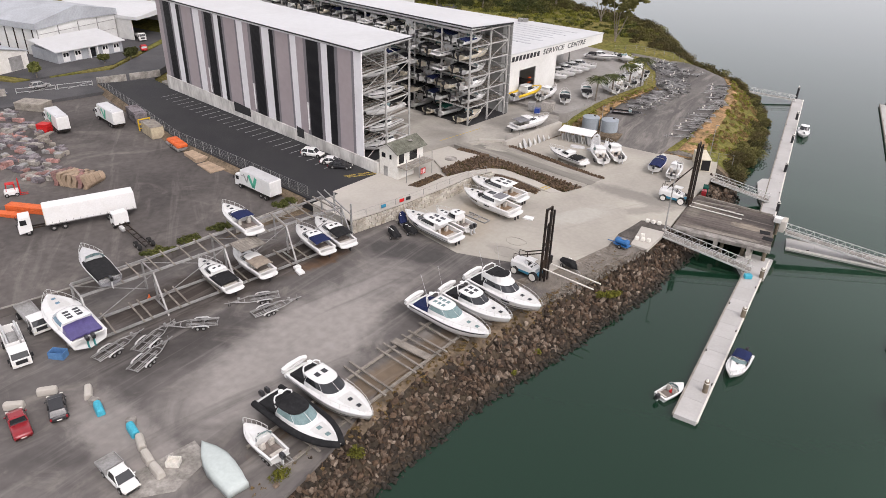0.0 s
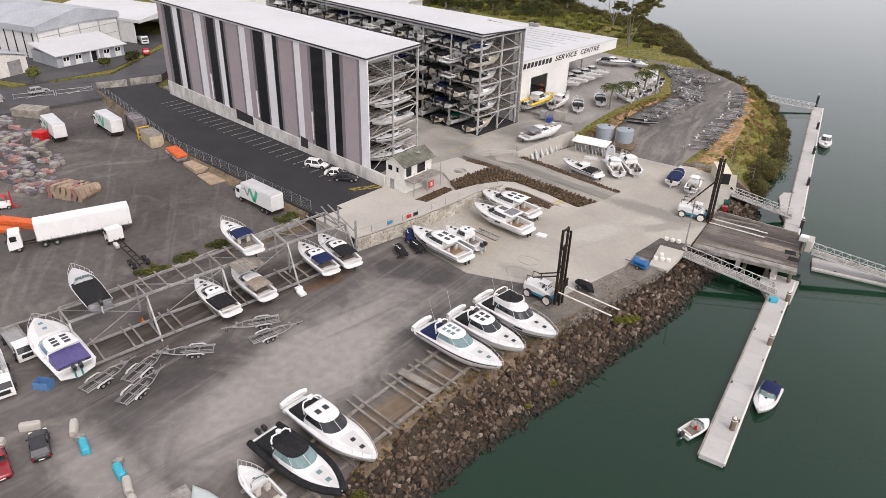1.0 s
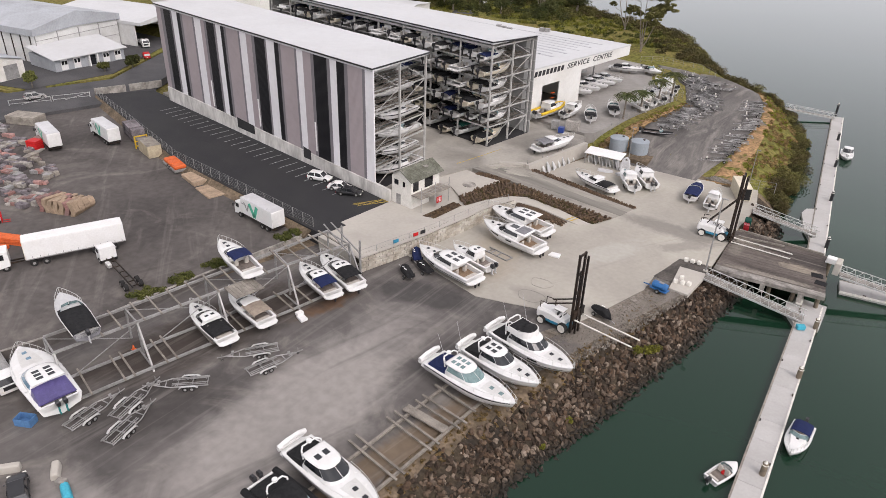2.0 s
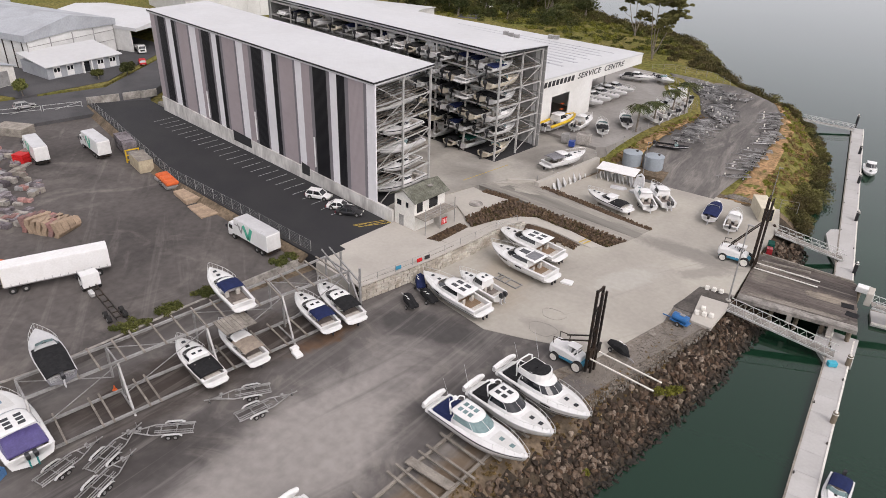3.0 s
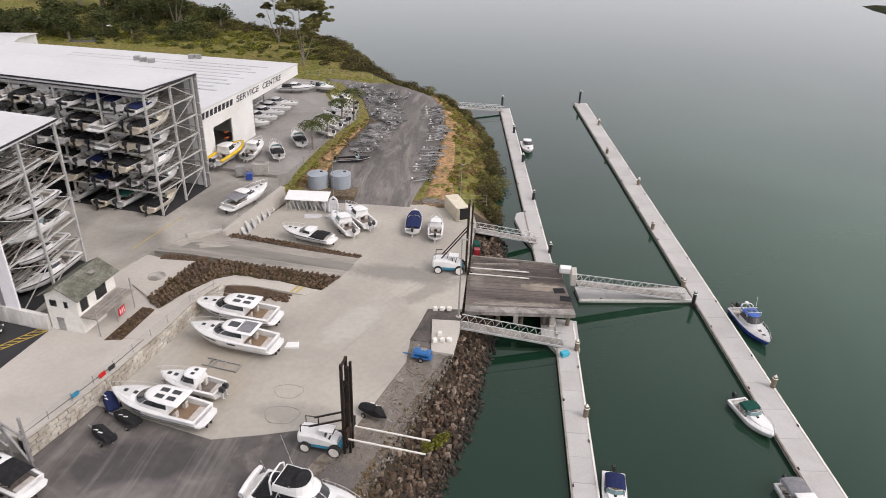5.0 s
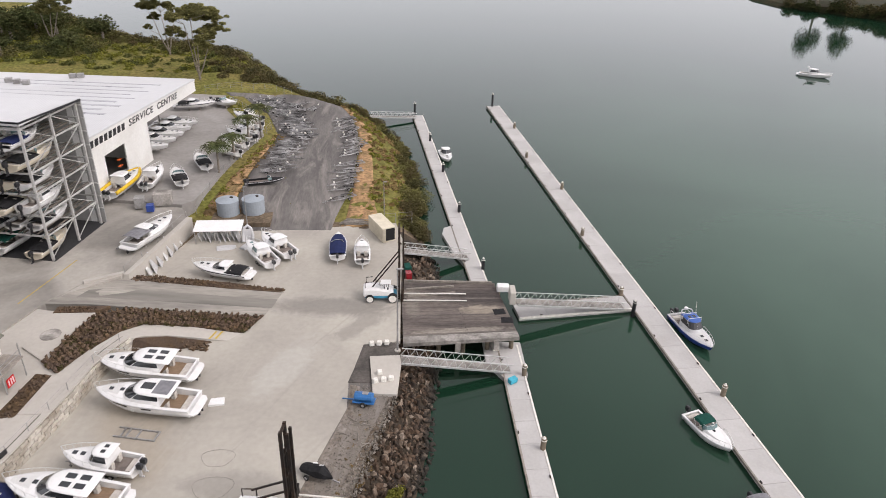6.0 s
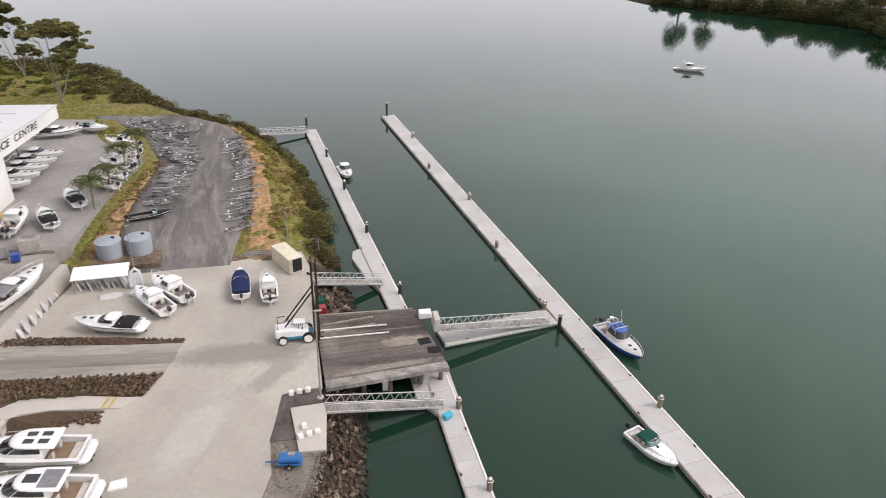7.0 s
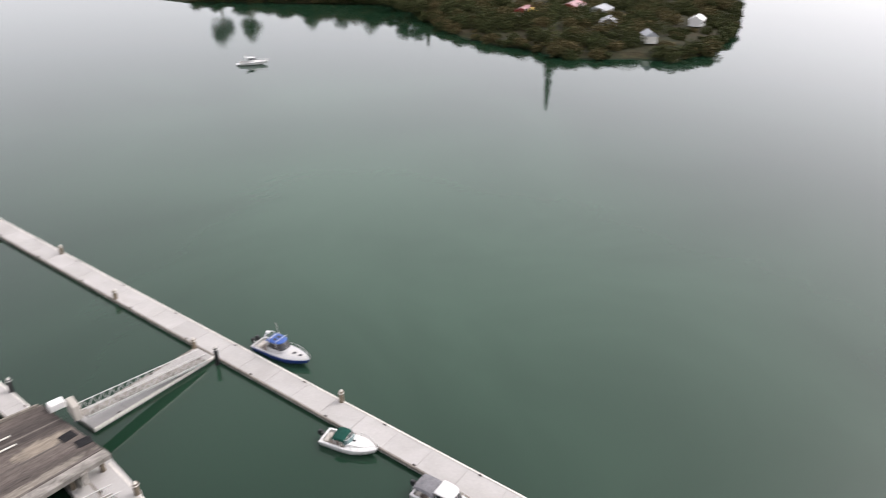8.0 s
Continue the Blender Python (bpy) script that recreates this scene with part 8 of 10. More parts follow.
for o in [q for q in scene.objects if q.parent is None and q.get("group") == "boats in the service yard"]:
    chocks(o, 6, SERVICE_Z, SERVICE_Z + 0.55)


def car(name, label, paint, kind, m):
    root = thing(name, m, label, "car" if kind != "ute" else "utility vehicle", "")
    L, W, Hb = {"suv": (4.6, 1.85, 1.0), "sedan": (4.6, 1.8, 0.85), "ute": (5.2, 1.85, 0.95), "van": (4.9, 1.9, 1.1)}[kind]
    tail = Hb - (0.02 if kind != "sedan" else 0.0)
    rings = []
    for k, w, z0, z1 in ((0.0, 0.80, 0.42, tail - 0.3), (0.012, 0.90, 0.34, tail - 0.1), (0.05, 0.96, 0.26, tail), (0.2, 1.0, 0.24, Hb), (0.62, 1.0, 0.24, Hb), (0.72, 0.99, 0.24, Hb - 0.04), (0.88, 0.95, 0.26, Hb - 0.16), (0.96, 0.88, 0.32, Hb - 0.28), (0.99, 0.78, 0.4, Hb - 0.4), (1.0, 0.7, 0.44, Hb - 0.46)):
        h, x = W / 2 * w, L * (k - 0.5)
        half = [(h * 0.9, z0), (h, z0 + 0.18), (h, z1 - 0.22), (h * 0.96, z1 - 0.06), (h * 0.8, z1), (0, z1 + 0.03)]
        rings.append([(x, y, z) for y, z in half] + [(x, -y, z) for y, z in reversed(half[:-1])])
    bm = B()
    loft(bm, rings)
    bmesh.ops.recalc_face_normals(bm, faces=bm.faces[:])
    part("body", bm, paint, root, "", True)
    for s in (-1, 1):
        for x in (-L * 0.3, L * 0.31):
            bm = B()
            disc_drum(bm, (x, s * (W / 2 - 0.1), 0.4), 0.41, 0.215, 16, 'Y')
            part("wheel_arch", bm, TYRE, root)
    xs = {"suv": (-2.15, -1.75, 0.35, 1.05), "sedan": (-1.75, -1.0, 0.3, 1.1), "ute": (-0.55, -0.35, 0.75, 1.45), "van": (-2.3, -2.15, 1.2, 1.9)}[kind]
    top = {"suv": 1.62, "sedan": 1.42, "ute": 1.68, "van": 1.9}[kind]
    bm = B()
    loft(bm, [[(xs[0], yk * 0.86, Hb - 0.02), (xs[1], yk * 0.72, top - 0.05), (xs[2], yk * 0.72, top - 0.05), (xs[3], yk * 0.86, Hb - 0.02)] for yk in (-1, 1)])
    part("glasshouse", bm, GLASS_DARK, root)
    bm = B()
    loft(bm, [[(xs[1] - 0.08, yk * 0.72, top - 0.06), (xs[1] + 0.1, yk * 0.68, top + 0.02), (xs[2] - 0.1, yk * 0.68, top + 0.02), (xs[2] + 0.08, yk * 0.72, top - 0.06)] for yk in (-1, 1)])
    for yk in (-1, 1):
        for a, b in ((0, 1), (3, 2)):
            beam(bm, (xs[a], yk * 0.87, Hb), (xs[b], yk * 0.74, top - 0.03), 0.09)
        if kind != "ute":
            beam(bm, ((xs[1] + xs[2]) / 2, yk * 0.88, Hb), ((xs[1] + xs[2]) / 2, yk * 0.74, top - 0.03), 0.1)
    part("roof", bm, paint, root)
    for s in (-1, 1):
        for x in (-L * 0.3, L * 0.31):
            wheel(root, x, s * (W / 2 - 0.09), 0.34, 0.24)
        bm = B()
        box(bm, (L / 2 - 0.12, s * W * 0.36, Hb - 0.36), (0.2, 0.35, 0.16), bevel=0.03)
        part("headlight", bm, WHITE_CAP, root)
        bm = B()
        box(bm, (-L / 2 + 0.03, s * W * 0.42, Hb - 0.25), (0.1, 0.2, 0.3))
        part("tail_light", bm, REDP, root)
        bm = B()
        box(bm, (xs[3] - 0.35, s * (W / 2 + 0.1), Hb + 0.1), (0.12, 0.2, 0.14), bevel=0.03)
        part("mirror", bm, paint, root)
    bm = B()
    box(bm, (-L / 2 - 0.01, 0, 0.55), (0.03, 0.5, 0.13))
    part("plate", bm, WHITE_CAP, root)
    return root


def flat_tray(root, x0, x1, w, z, m):
    bm = B()
    box(bm, ((x0 + x1) / 2, 0, z), (x1 - x0, w, 0.12))
    part("tray", bm, m, root)
    for c, s in ((((x0 + x1) / 2, w / 2, z + 0.2), (x1 - x0, 0.06, 0.35)), (((x0 + x1) / 2, -w / 2, z + 0.2), (x1 - x0, 0.06, 0.35)), ((x0, 0, z + 0.2), (0.06, w, 0.35)), ((x1, 0, z + 0.35), (0.08, w, 0.65))):
        bm = B()
        box(bm, c, s)
        part("tray_side", bm, m, root)


def heading(a, b):
    return math.degrees(math.atan2(b[1] - a[1], b[0] - a[0]))


ute = car("ute", "white utility with an alloy tray parked in the yard", WHITEP, "ute", pose(-51.0, 27.4, 0, 0, 0, heading((-54.5, 27.8), (-47.6, 26.8))))
flat_tray(ute, -2.7, -0.6, 2.0, 1.02, STEEL)
car("ute", "dark red utility with a hard tray cover", REDP, "ute", pose(-66.2, 26.2, 0, 0, 0, heading((-63.5, 25.2), (-69.2, 27.2))))
car("car", "black hatchback parked by concrete barriers", BLACKP, "suv", pose(-65.2, 29.9, 0, 0, 0, heading((-63.0, 28.9), (-67.3, 31.0))))
car("car", "dark grey car parked in the yard", BLACKP, "sedan", pose(-70.4, 22.0, 0, 0, 0, heading((-63, 28.9), (-67.3, 31))))
car("car", "white station wagon in a painted bay", WHITEP, "suv", pose(-89.3, 99.9, PARK_Z, 0, 0, heading((-91.8, 99.6), (-87.3, 100.9))))
car("car", "white sedan in a painted bay", WHITEP, "sedan", pose(-83.6, 98.9, PARK_Z, 0, 0, heading((-85.7, 97.6), (-81.7, 99.5))))
car("car", "black sedan in a painted bay", BLACKP, "sedan", pose(-80.9, 98.2, PARK_Z, 0, 0, heading((-82.6, 97.2), (-78.7, 99.0))))
car("car", "silver station wagon driving on the road", STEEL, "suv", pose(-176.5, 96.5, 1.95, 0, 0, 75))
car("car", "dark blue sedan on the road", BLUE_DEEP, "sedan", pose(-178.5, 86.5, 1.95, 0, 0, 75))
car("car", "red hatchback parked by the office", BRIGHT_RED, "suv", pose(-190.5, 138.0, 1.85, 0, 0, 150))
for x, yy, c, k in ((-161, 279, WHITEP, "suv"), (-157, 274, BLACKP, "sedan"), (-151, 268, WHITEP, "suv"), (-166, 283, STEEL, "sedan"), (-203, 283, BRIGHT_RED, "van"), (-221, 291, WHITEP, "van")):
    car("car", {"suv": "white car on the far road", "sedan": "dark sedan on the far road", "van": "van parked by the far sheds"}[k], c, k, pose(x, yy, height(x, yy) + 0.02, 0, 0, 130))


def cab(root, x, w, h, paint, z0=0.75):
    """A truck cab whose front stands at x."""
    bm = B()
    loft(bm, [[(x - 1.9, s * w / 2, z0), (x - 1.9, s * w / 2, z0 + h), (x - 0.35, s * w / 2 * 0.97, z0 + h), (x - 0.08, s * w / 2 * 0.98, z0 + h * 0.55), (x, s * w / 2, z0 + h * 0.4), (x, s * w / 2, z0 - 0.3), (x - 0.3, s * w / 2, z0 - 0.3)] for s in (-1, 1)])
    part("cab", bm, paint, root)
    bm = B()
    quad_panel(bm, ((x - 0.02, -w / 2, z0 + h * 0.44), (x - 0.02, w / 2, z0 + h * 0.44), (x - 0.33, w / 2 * 0.97, z0 + h * 0.98), (x - 0.33, -w / 2 * 0.97, z0 + h * 0.98)), 0.06, 0.94, 0.08, 0.85, 0.06)
    part("windscreen", bm, GLASS_DARK, root)
    for s in (-1, 1):
        bm = B()
        box(bm, (x - 0.85, s * (w / 2 + 0.005), z0 + h * 0.66), (0.9, 0.04, h * 0.36))
        part("side_window", bm, GLASS_DARK, root)
        bm = B()
        box(bm, (x + 0.1, s * (w / 2 + 0.2), z0 + h * 0.6), (0.12, 0.22, 0.55))
        part("mirror", bm, BLACKP, root)
        bm = B()
        box(bm, (x + 0.01, s * w * 0.36, z0 + 0.02), (0.06, 0.4, 0.2))
        part("headlight", bm, WHITE_CAP, root)
    bm = B()
    box(bm, (x + 0.02, 0, z0 + 0.35), (0.06, w * 0.6, 0.5))
    part("grille", bm, BLACKP, root)


def chassis(root, x0, x1, axles):
    for s in (-1, 1):
        bm = B()
        beam(bm, (x0, s * 0.42, 0.85), (x1, s * 0.42, 0.85), 0.1, 0.26)
        part("chassis_rail", bm, STEEL_DARK, root)
    for x, dual in axles:
        for s in (-1, 1):
            wheel(root, x, s * (1.02 if dual else 1.08), 0.5, 0.5 if dual else 0.28, STEEL, 0.42)


def box_truck(m, label):
    root = thing("box_truck", m, label, "truck", "box trucks")
    chassis(root, -5.3, 4.6, ((3.6, 0), (-2.6, 1), (-3.9, 1)))
    cab(root, 5.2, 2.3, 1.9, WHITEP)
    bm = B()
    box(bm, (-1.15, 0, 2.45), (8.6, 2.5, 2.75), bevel=0.05)
    body = part("box_body", bm, WHITEP, root)
    bm = B()
    box(bm, (-1.15, 0, 3.86), (8.5, 2.42, 0.06))
    part("box_roof", bm, GEL_GREY, root)
    for s in (-1, 1):
        bm = B()
        beam(bm, (0.6, s * 1.26, 3.5), (-0.6, s * 1.26, 1.4), 0.02, 0.7)
        beam(bm, (-0.6, s * 1.26, 1.4), (-1.5, s * 1.26, 3.5), 0.02, 0.7)
        part("side_mark", bm, GREENP, root, "green painted mark")
        bm = B()
        beam(bm, (2.1, s * 1.258, 3.3), (1.3, s * 1.258, 1.9), 0.02, 0.28)
        beam(bm, (1.3, s * 1.258, 1.9), (0.75, s * 1.258, 3.3), 0.02, 0.28)
        part("side_mark", bm, STEEL, root, "pale grey painted mark")
        bm = B()
        box(bm, (2.2, s * 1.262, 2.9), (1.5, 0.02, 0.14))
        part("side_bar", bm, STEEL, root, "small grey bar")
    bm = B()
    box(bm, (-5.47, 0, 2.4), (0.06, 2.3, 2.5))
    part("rear_door", bm, SHED, root)
    bm = B()
    box(bm, (-5.4, 0, 0.75), (0.25, 2.3, 0.2))
    part("bumper", bm, STEEL_DARK, root)
    return root


bt = box_truck(pose(-87.4, 82.7, TRUCK_Z, 0, 0, heading((-81.7, 81.7), (-93.8, 83.6))), "white box truck with a green side mark")
copy_thing(bt, pose(-147.6, 82.6, TRUCK_Z, 0, 0, heading((-140.5, 80.6), (-154.5, 84.8))))
copy_thing(bt, pose(-141.4, 91.2, TRUCK_Z, 0, 0, heading((-135.9, 90.0), (-146.6, 92.6))))


def semi():
    root = thing("semi_trailer_truck", pose(-101.8, 58.2, TRUCK_Z, 0, 0, heading((-98, 65), (-105.6, 50))), "long white curtain-sided semi-trailer with white tractor", "truck")
    chassis(root, -7.8, 9.0, ((8.1, 0), (4.6, 1), (3.0, 1), (-3.6, 1), (-4.9, 1), (-6.2, 1)))
    cab(root, 9.4, 2.45, 2.3, WHITEP, 0.8)
    bm = B()
    box(bm, (-1.2, 0, 2.65), (13.4, 2.5, 2.9), bevel=0.05)
    part("curtain_body", bm, WHITEP, root)
    bm = B()
    box(bm, (-1.2, 0, 4.12), (13.3, 2.45, 0.06))
    part("body_roof", bm, WHITEP, root)
    bm = B()
    box(bm, (5.54, 0, 2.65), (0.06, 2.4, 2.8))
    part("headboard", bm, CREAM, root)
    for s in (-1, 1):
        bm = B()
        box(bm, (-1.2, s * 1.265, 1.22), (13.4, 0.04, 0.14))
        for k in range(14):
            box(bm, (-7.4 + k, s * 1.27, 1.45), (0.06, 0.03, 0.4))
        part("curtain_strap", bm, STEEL, root)
    return root


semi()


def chassis_truck():
    root = thing("chassis_truck", pose(-91.6, 59.4, TRUCK_Z, 0, 0, heading((-84.4, 57.5), (-98.4, 61.2))), "white cab truck with a bare black chassis", "truck")
    chassis(root, -6.6, 5.0, ((4.2, 0), (-4.2, 1), (-5.5, 1)))
    cab(root, 5.4, 2.3, 1.9, WHITEP)
    bm = B()
    for x in (-6.2, -4.8, -3.2, -1.5, 0.4, 2.2):
        beam(bm, (x, -0.45, 0.85), (x, 0.45, 0.85), 0.12)
    part("cross_member", bm, STEEL_DARK, root)
    bm = B()
    box(bm, (1.6, 0.75, 0.85), (1.3, 0.6, 0.6), bevel=0.08)
    part("fuel_tank", bm, ALUM, root)


chassis_truck()


def small_truck(m, label, body):
    root = thing("truck", m, label, "truck")
    chassis(root, -3.6, 3.0, ((2.2, 0), (-2.2, 1)))
    cab(root, 3.6, 2.1, 1.7, WHITEP)
    if body == "hopper":
        bm = B()
        for c, z in (((-1.2, 1.0, 1.75), (4.9, 0.1, 1.2)), ((-1.2, -1.0, 1.75), (4.9, 0.1, 1.2)), ((-3.65, 0, 1.75), (0.1, 2.1, 1.2)), ((1.25, 0, 1.85), (0.1, 2.1, 1.5)), ((-1.2, 0, 1.2), (4.9, 2.1, 0.12))):
            box(bm, c, z, bevel=0.03)
        part("hopper_body", bm, WHITEP, root)
        bm = B()
        box(bm, (-0.9, 0, 1.7), (3.6, 1.5, 0.9), taper=0.7, bevel=0.1)
        part("pump_unit", bm, STEEL, root)
        for y in (-0.7, 0.75):
            bm = B()
            tube(bm, [(-3.9, y, 2.42), (0.9, y, 2.46)], 0.11, 8)
            part("pipe", bm, GEL_GREY, root)
        bm = B()
        beam(bm, (1.5, 0.6, 1.4), (1.5, 0.6, 3.3), 0.2)
        beam(bm, (1.5, 0.6, 3.3), (-1.9, 0.4, 2.9), 0.18)
        part("crane_arm", bm, STEEL, root)
    else:
        flat_tray(root, -3.7, 1.4, 2.1, 1.15, STEEL)
    return root


small_truck(pose(-78.6, 33.2, 0, 0, 0, heading((-83.4, 34.8), (-73.4, 31.2))), "white pump truck with pipes parked at the edge wall", "hopper")
small_truck(pose(-83.2, 38.0, 0, 0, 0, heading((-87.6, 38.6), (-78.8, 36.6))), "white tipper truck parked beside the catamaran", "tray")
small_truck(pose(-203.5, 146.6, 1.85, 0, 0, -22), "white truck in the loading bay", "tray")


# ---- forklifts ----
def forklift(m, label, raised, fork_len, spread, strut):
    root = thing("boat_forklift", m, label, "forklift", "boat forklifts")
    bm = B()
    box(bm, (-2.4, 0, 0.75), (4.6, 2.0, 0.5), bevel=0.12)
    part("lower_body", bm, BLUEP, root)
    bm = B()
    loft(bm, [[(x, 1.02 * k, 1.0), (x, 1.02 * k, h - 0.35), (x, 0.8 * k, h), (x, -0.8 * k, h), (x, -1.02 * k, h - 0.35), (x, -1.02 * k, 1.0)] for x, k, h in ((-5.0, 0.85, 1.9), (-4.8, 1, 2.15), (-3.0, 1, 2.25), (-1.5, 0.95, 2.0), (-0.6, 0.85, 1.7))])
    bmesh.ops.recalc_face_normals(bm, faces=bm.faces[:])
    cover = part("engine_cover", bm, WHITEP, root)
    for i in range(6):
        bm = B()
        box(bm, (-2.7 + 0.28 * i, 0.35, 2.2 - 0.05 * i), (0.1, 0.9, 0.06))
        part("louvre", bm, STEEL_DARK, cover)
    for y in (-0.75, 0.75):
        bm = B()
        tube(bm, [(-4.6, y, 2.1), (-4.6, y, 3.1), (-3.6, y, 3.2)], 0.06, 6)
        part("strut_bracket", bm, STEEL_DARK, root)
    bm = B()
    box(bm, (-4.7, 0, 1.2), (0.5, 2.1, 0.9), bevel=0.15)
    part("counterweight", bm, WHITEP, root)
    for x, r in ((-0.7, 0.72), (-4.0, 0.6)):
        for s in (-1, 1):
            wheel(root, x, s * 1.15, r, 0.55, WHITE_CAP, 0.8)
    bm = B()
    box(bm, (-1.6, -0.5, 1.75), (0.6, 0.6, 0.5), bevel=0.05)
    box(bm, (-1.85, -0.5, 2.2), (0.12, 0.6, 0.6), bevel=0.04)
    part("seat", bm, BLACKP, root)
    for s in (-1, 1):
        for o, w, t in ((0.0, 0.28, 12.0), (0.58, 0.24, 11.7)):
            bm = B()
            beam(bm, (0.25 + o, s * (0.62 - o * 0.4), 0.25), (0.25 + o, s * (0.66 - o * 0.4), t), w, w)
            part("mast_channel", bm, STEEL_DARK, root)
        bm = B()
        beam(bm, (-3.6, s * 0.7, strut[0]), (0.2, s * 0.7, strut[1]), 0.16)
        part("mast_strut", bm, STEEL_DARK, root)
    bm = B()
    for z in (1.0, 3.4, 6.2, 9.0, 11.8):
        beam(bm, (0.25, -0.7, z), (0.25, 0.7, z), 0.2, 0.28)
    tube(bm, [(0.3, 0, 0.4), (0.3, 0, 9.5)], 0.11, 8)
    part("mast_tie", bm, STEEL_DARK, root)
    bm = B()
    box(bm, (0.75, 0, raised + 0.5), (0.25, spread + 0.6, 1.1))
    beam(bm, (0.75, -spread / 2 - 0.3, raised + 1.1), (0.75, spread / 2 + 0.3, raised + 1.1), 0.3)
    part("carriage", bm, STEEL_DARK, root)
    for s in (-1, 1):
        bm = B()
        beam(bm, (0.8, s * spread / 2, raised), (0.8 + fork_len, s * spread / 2, raised - 0.02), 0.16, 0.13)
        part("fork", bm, WHITE_CAP, root, "long pale lifting fork")
    bm = B()
    tube(bm, [(-3.2, 0.8, 1.8), (-3.2, 0.8, 3.1)], 0.07, 8)
    part("exhaust", bm, STEEL_DARK, root)
    bm = B()
    for p in ((-2.3, -0.9), (-2.3, 0.1), (-1.0, -0.9)):
        tube(bm, [(*p, 1.4), (*p, 3.0)], 0.05, 6)
    box(bm, (-1.7, -0.4, 3.03), (1.5, 1.2, 0.06))
    part("guard", bm, WHITEP, root)
    return root


forklift(pose(-32.6, 85.6, 0.03, 0, 0, -9), "blue and white boat forklift with a tall dark mast", 2.7, 8.4, 2.0, (3.1, 4.9))
forklift(pose(-21.6, 125.6, 0.08, 0, 0, -2), "blue and white boat forklift standing at the wharf", 0.25, 9.4, 1.9, (2.4, 7.6))


# ---- loose things in the yard ----
def barrier(m, material, label):
    bm = B()
    loft(bm, [[(x, -0.46 * k, 0), (x, -0.44 * k, 0.35), (x, -0.36 * k, 0.68 * k2), (x, -0.22 * k, 0.8 * k2), (x, 0.22 * k, 0.8 * k2), (x, 0.36 * k, 0.68 * k2), (x, 0.44 * k, 0.35), (x, 0.46 * k, 0)] for x, k, k2 in ((-1.05, 0.7, 0.8), (-0.95, 0.92, 0.95), (-0.7, 1, 1), (0.7, 1, 1), (0.95, 0.92, 0.95), (1.05, 0.7, 0.8))])
    o = single("barrier", bm, material, label, "barrier", "road barriers")
    o.matrix_basis = m
    return o


for x, yy, a, c in ((-68.9, 31.0, 48, 0), (-69.6, 27.6, 40, 0), (-64.9, 33.4, -35, 0), (-62.9, 32.8, 20, 2), (-61.5, 32.4, -22, 1), (-55.6, 32.3, -18, 1), (-53.4, 31.6, -28, 0), (-56.8, 33.0, 35, 2), (-51.0, 30.6, -18, 0), (-48.8, 30.0, -14, 0)):
    if c == 2:
        bm = B()
        box(bm, (0, 0, 0.4), (1.0, 0.7, 0.8), bevel=0.05)
        single("crate", bm, CONCRETE_OLD, "pale grey crate beside the barriers", "crate", "", pose(x, yy, 0, 0, 0, a))
    else:
        barrier(pose(x, yy, 0.03, 0, 0, a), CYAN if c else CONCRETE_LIGHT, "cyan plastic road barrier" if c else "pale concrete road barrier with rounded edges")
bm = B()
for c, s in (((0, 0, 0.06), (1.3, 1.0, 0.1)), ((0, 0.48, 0.35), (1.3, 0.06, 0.6)), ((0, -0.48, 0.35), (1.3, 0.06, 0.6)), ((0.63, 0, 0.35), (0.06, 1.0, 0.6)), ((-0.63, 0, 0.35), (0.06, 1.0, 0.6))):
    box(bm, c, s)
single("bin", bm, WHITE_CAP, "open white plastic bin on the slab", "bin", "", pose(-48.3, 31.6, 0.06, 0, 0, 30))
bm = B()
for c, s in (((0, 0, 0.06), (1.9, 1.2, 0.1)), ((0, 0.58, 0.5), (1.9, 0.06, 0.9)), ((0, -0.58, 0.5), (1.9, 0.06, 0.9)), ((0.93, 0, 0.5), (0.06, 1.2, 0.9)), ((-0.93, 0, 0.5), (0.06, 1.2, 0.9))):
    box(bm, c, s)
single("bin", bm, BLUE_BIN := mat("blue_bin_plastic", (0.09, 0.2, 0.38), 0.6, scale=1, amount=0.5, fine=5, bump=0.05, world_space=False), "open blue plastic fish bin behind the catamaran", "bin", "", pose(-74.0, 35.6, 0.0, 0, 0, 25))
# dinghy under a tarpaulin
dg = thing("covered_dinghy", pose(-43.8, 33.6, 0.0, 0, 0, heading((-47.6, 34.8), (-40.0, 32.6)) + 180), "small boat wrapped in a pale tarpaulin", "boat")
bm = B()
rings = []
for i in range(11):
    t = i / 10
    b = 1.35 * (0.8 + 0.2 * min(1, t * 3)) * (1 - max(0, (t - 0.45) / 0.55) ** 2.2) + 0.03
    zc = 0.9 + 0.35 * math.sin(math.pi * t) + 0.1 * t
    rings.append([(-3.9 + 7.8 * t, b * math.cos(math.pi * j / 8) * (1 + 0.04 * ((i + j) % 2)), 0.12 + (0.55 + 0.1 * t) * (1 if 0 < j < 8 else 0) + (zc - 0.55) * math.sin(math.pi * j / 8) ** 0.6 * (1 if 0 < j < 8 else 0)) for j in range(9)])
loft(bm, rings)
part("tarpaulin", bm, TARP, dg, "", True)
bm = B()
box(bm, (0, 0, 0.08), (5.0, 0.5, 0.16))
part("keel_timber", bm, TIMBER, dg)


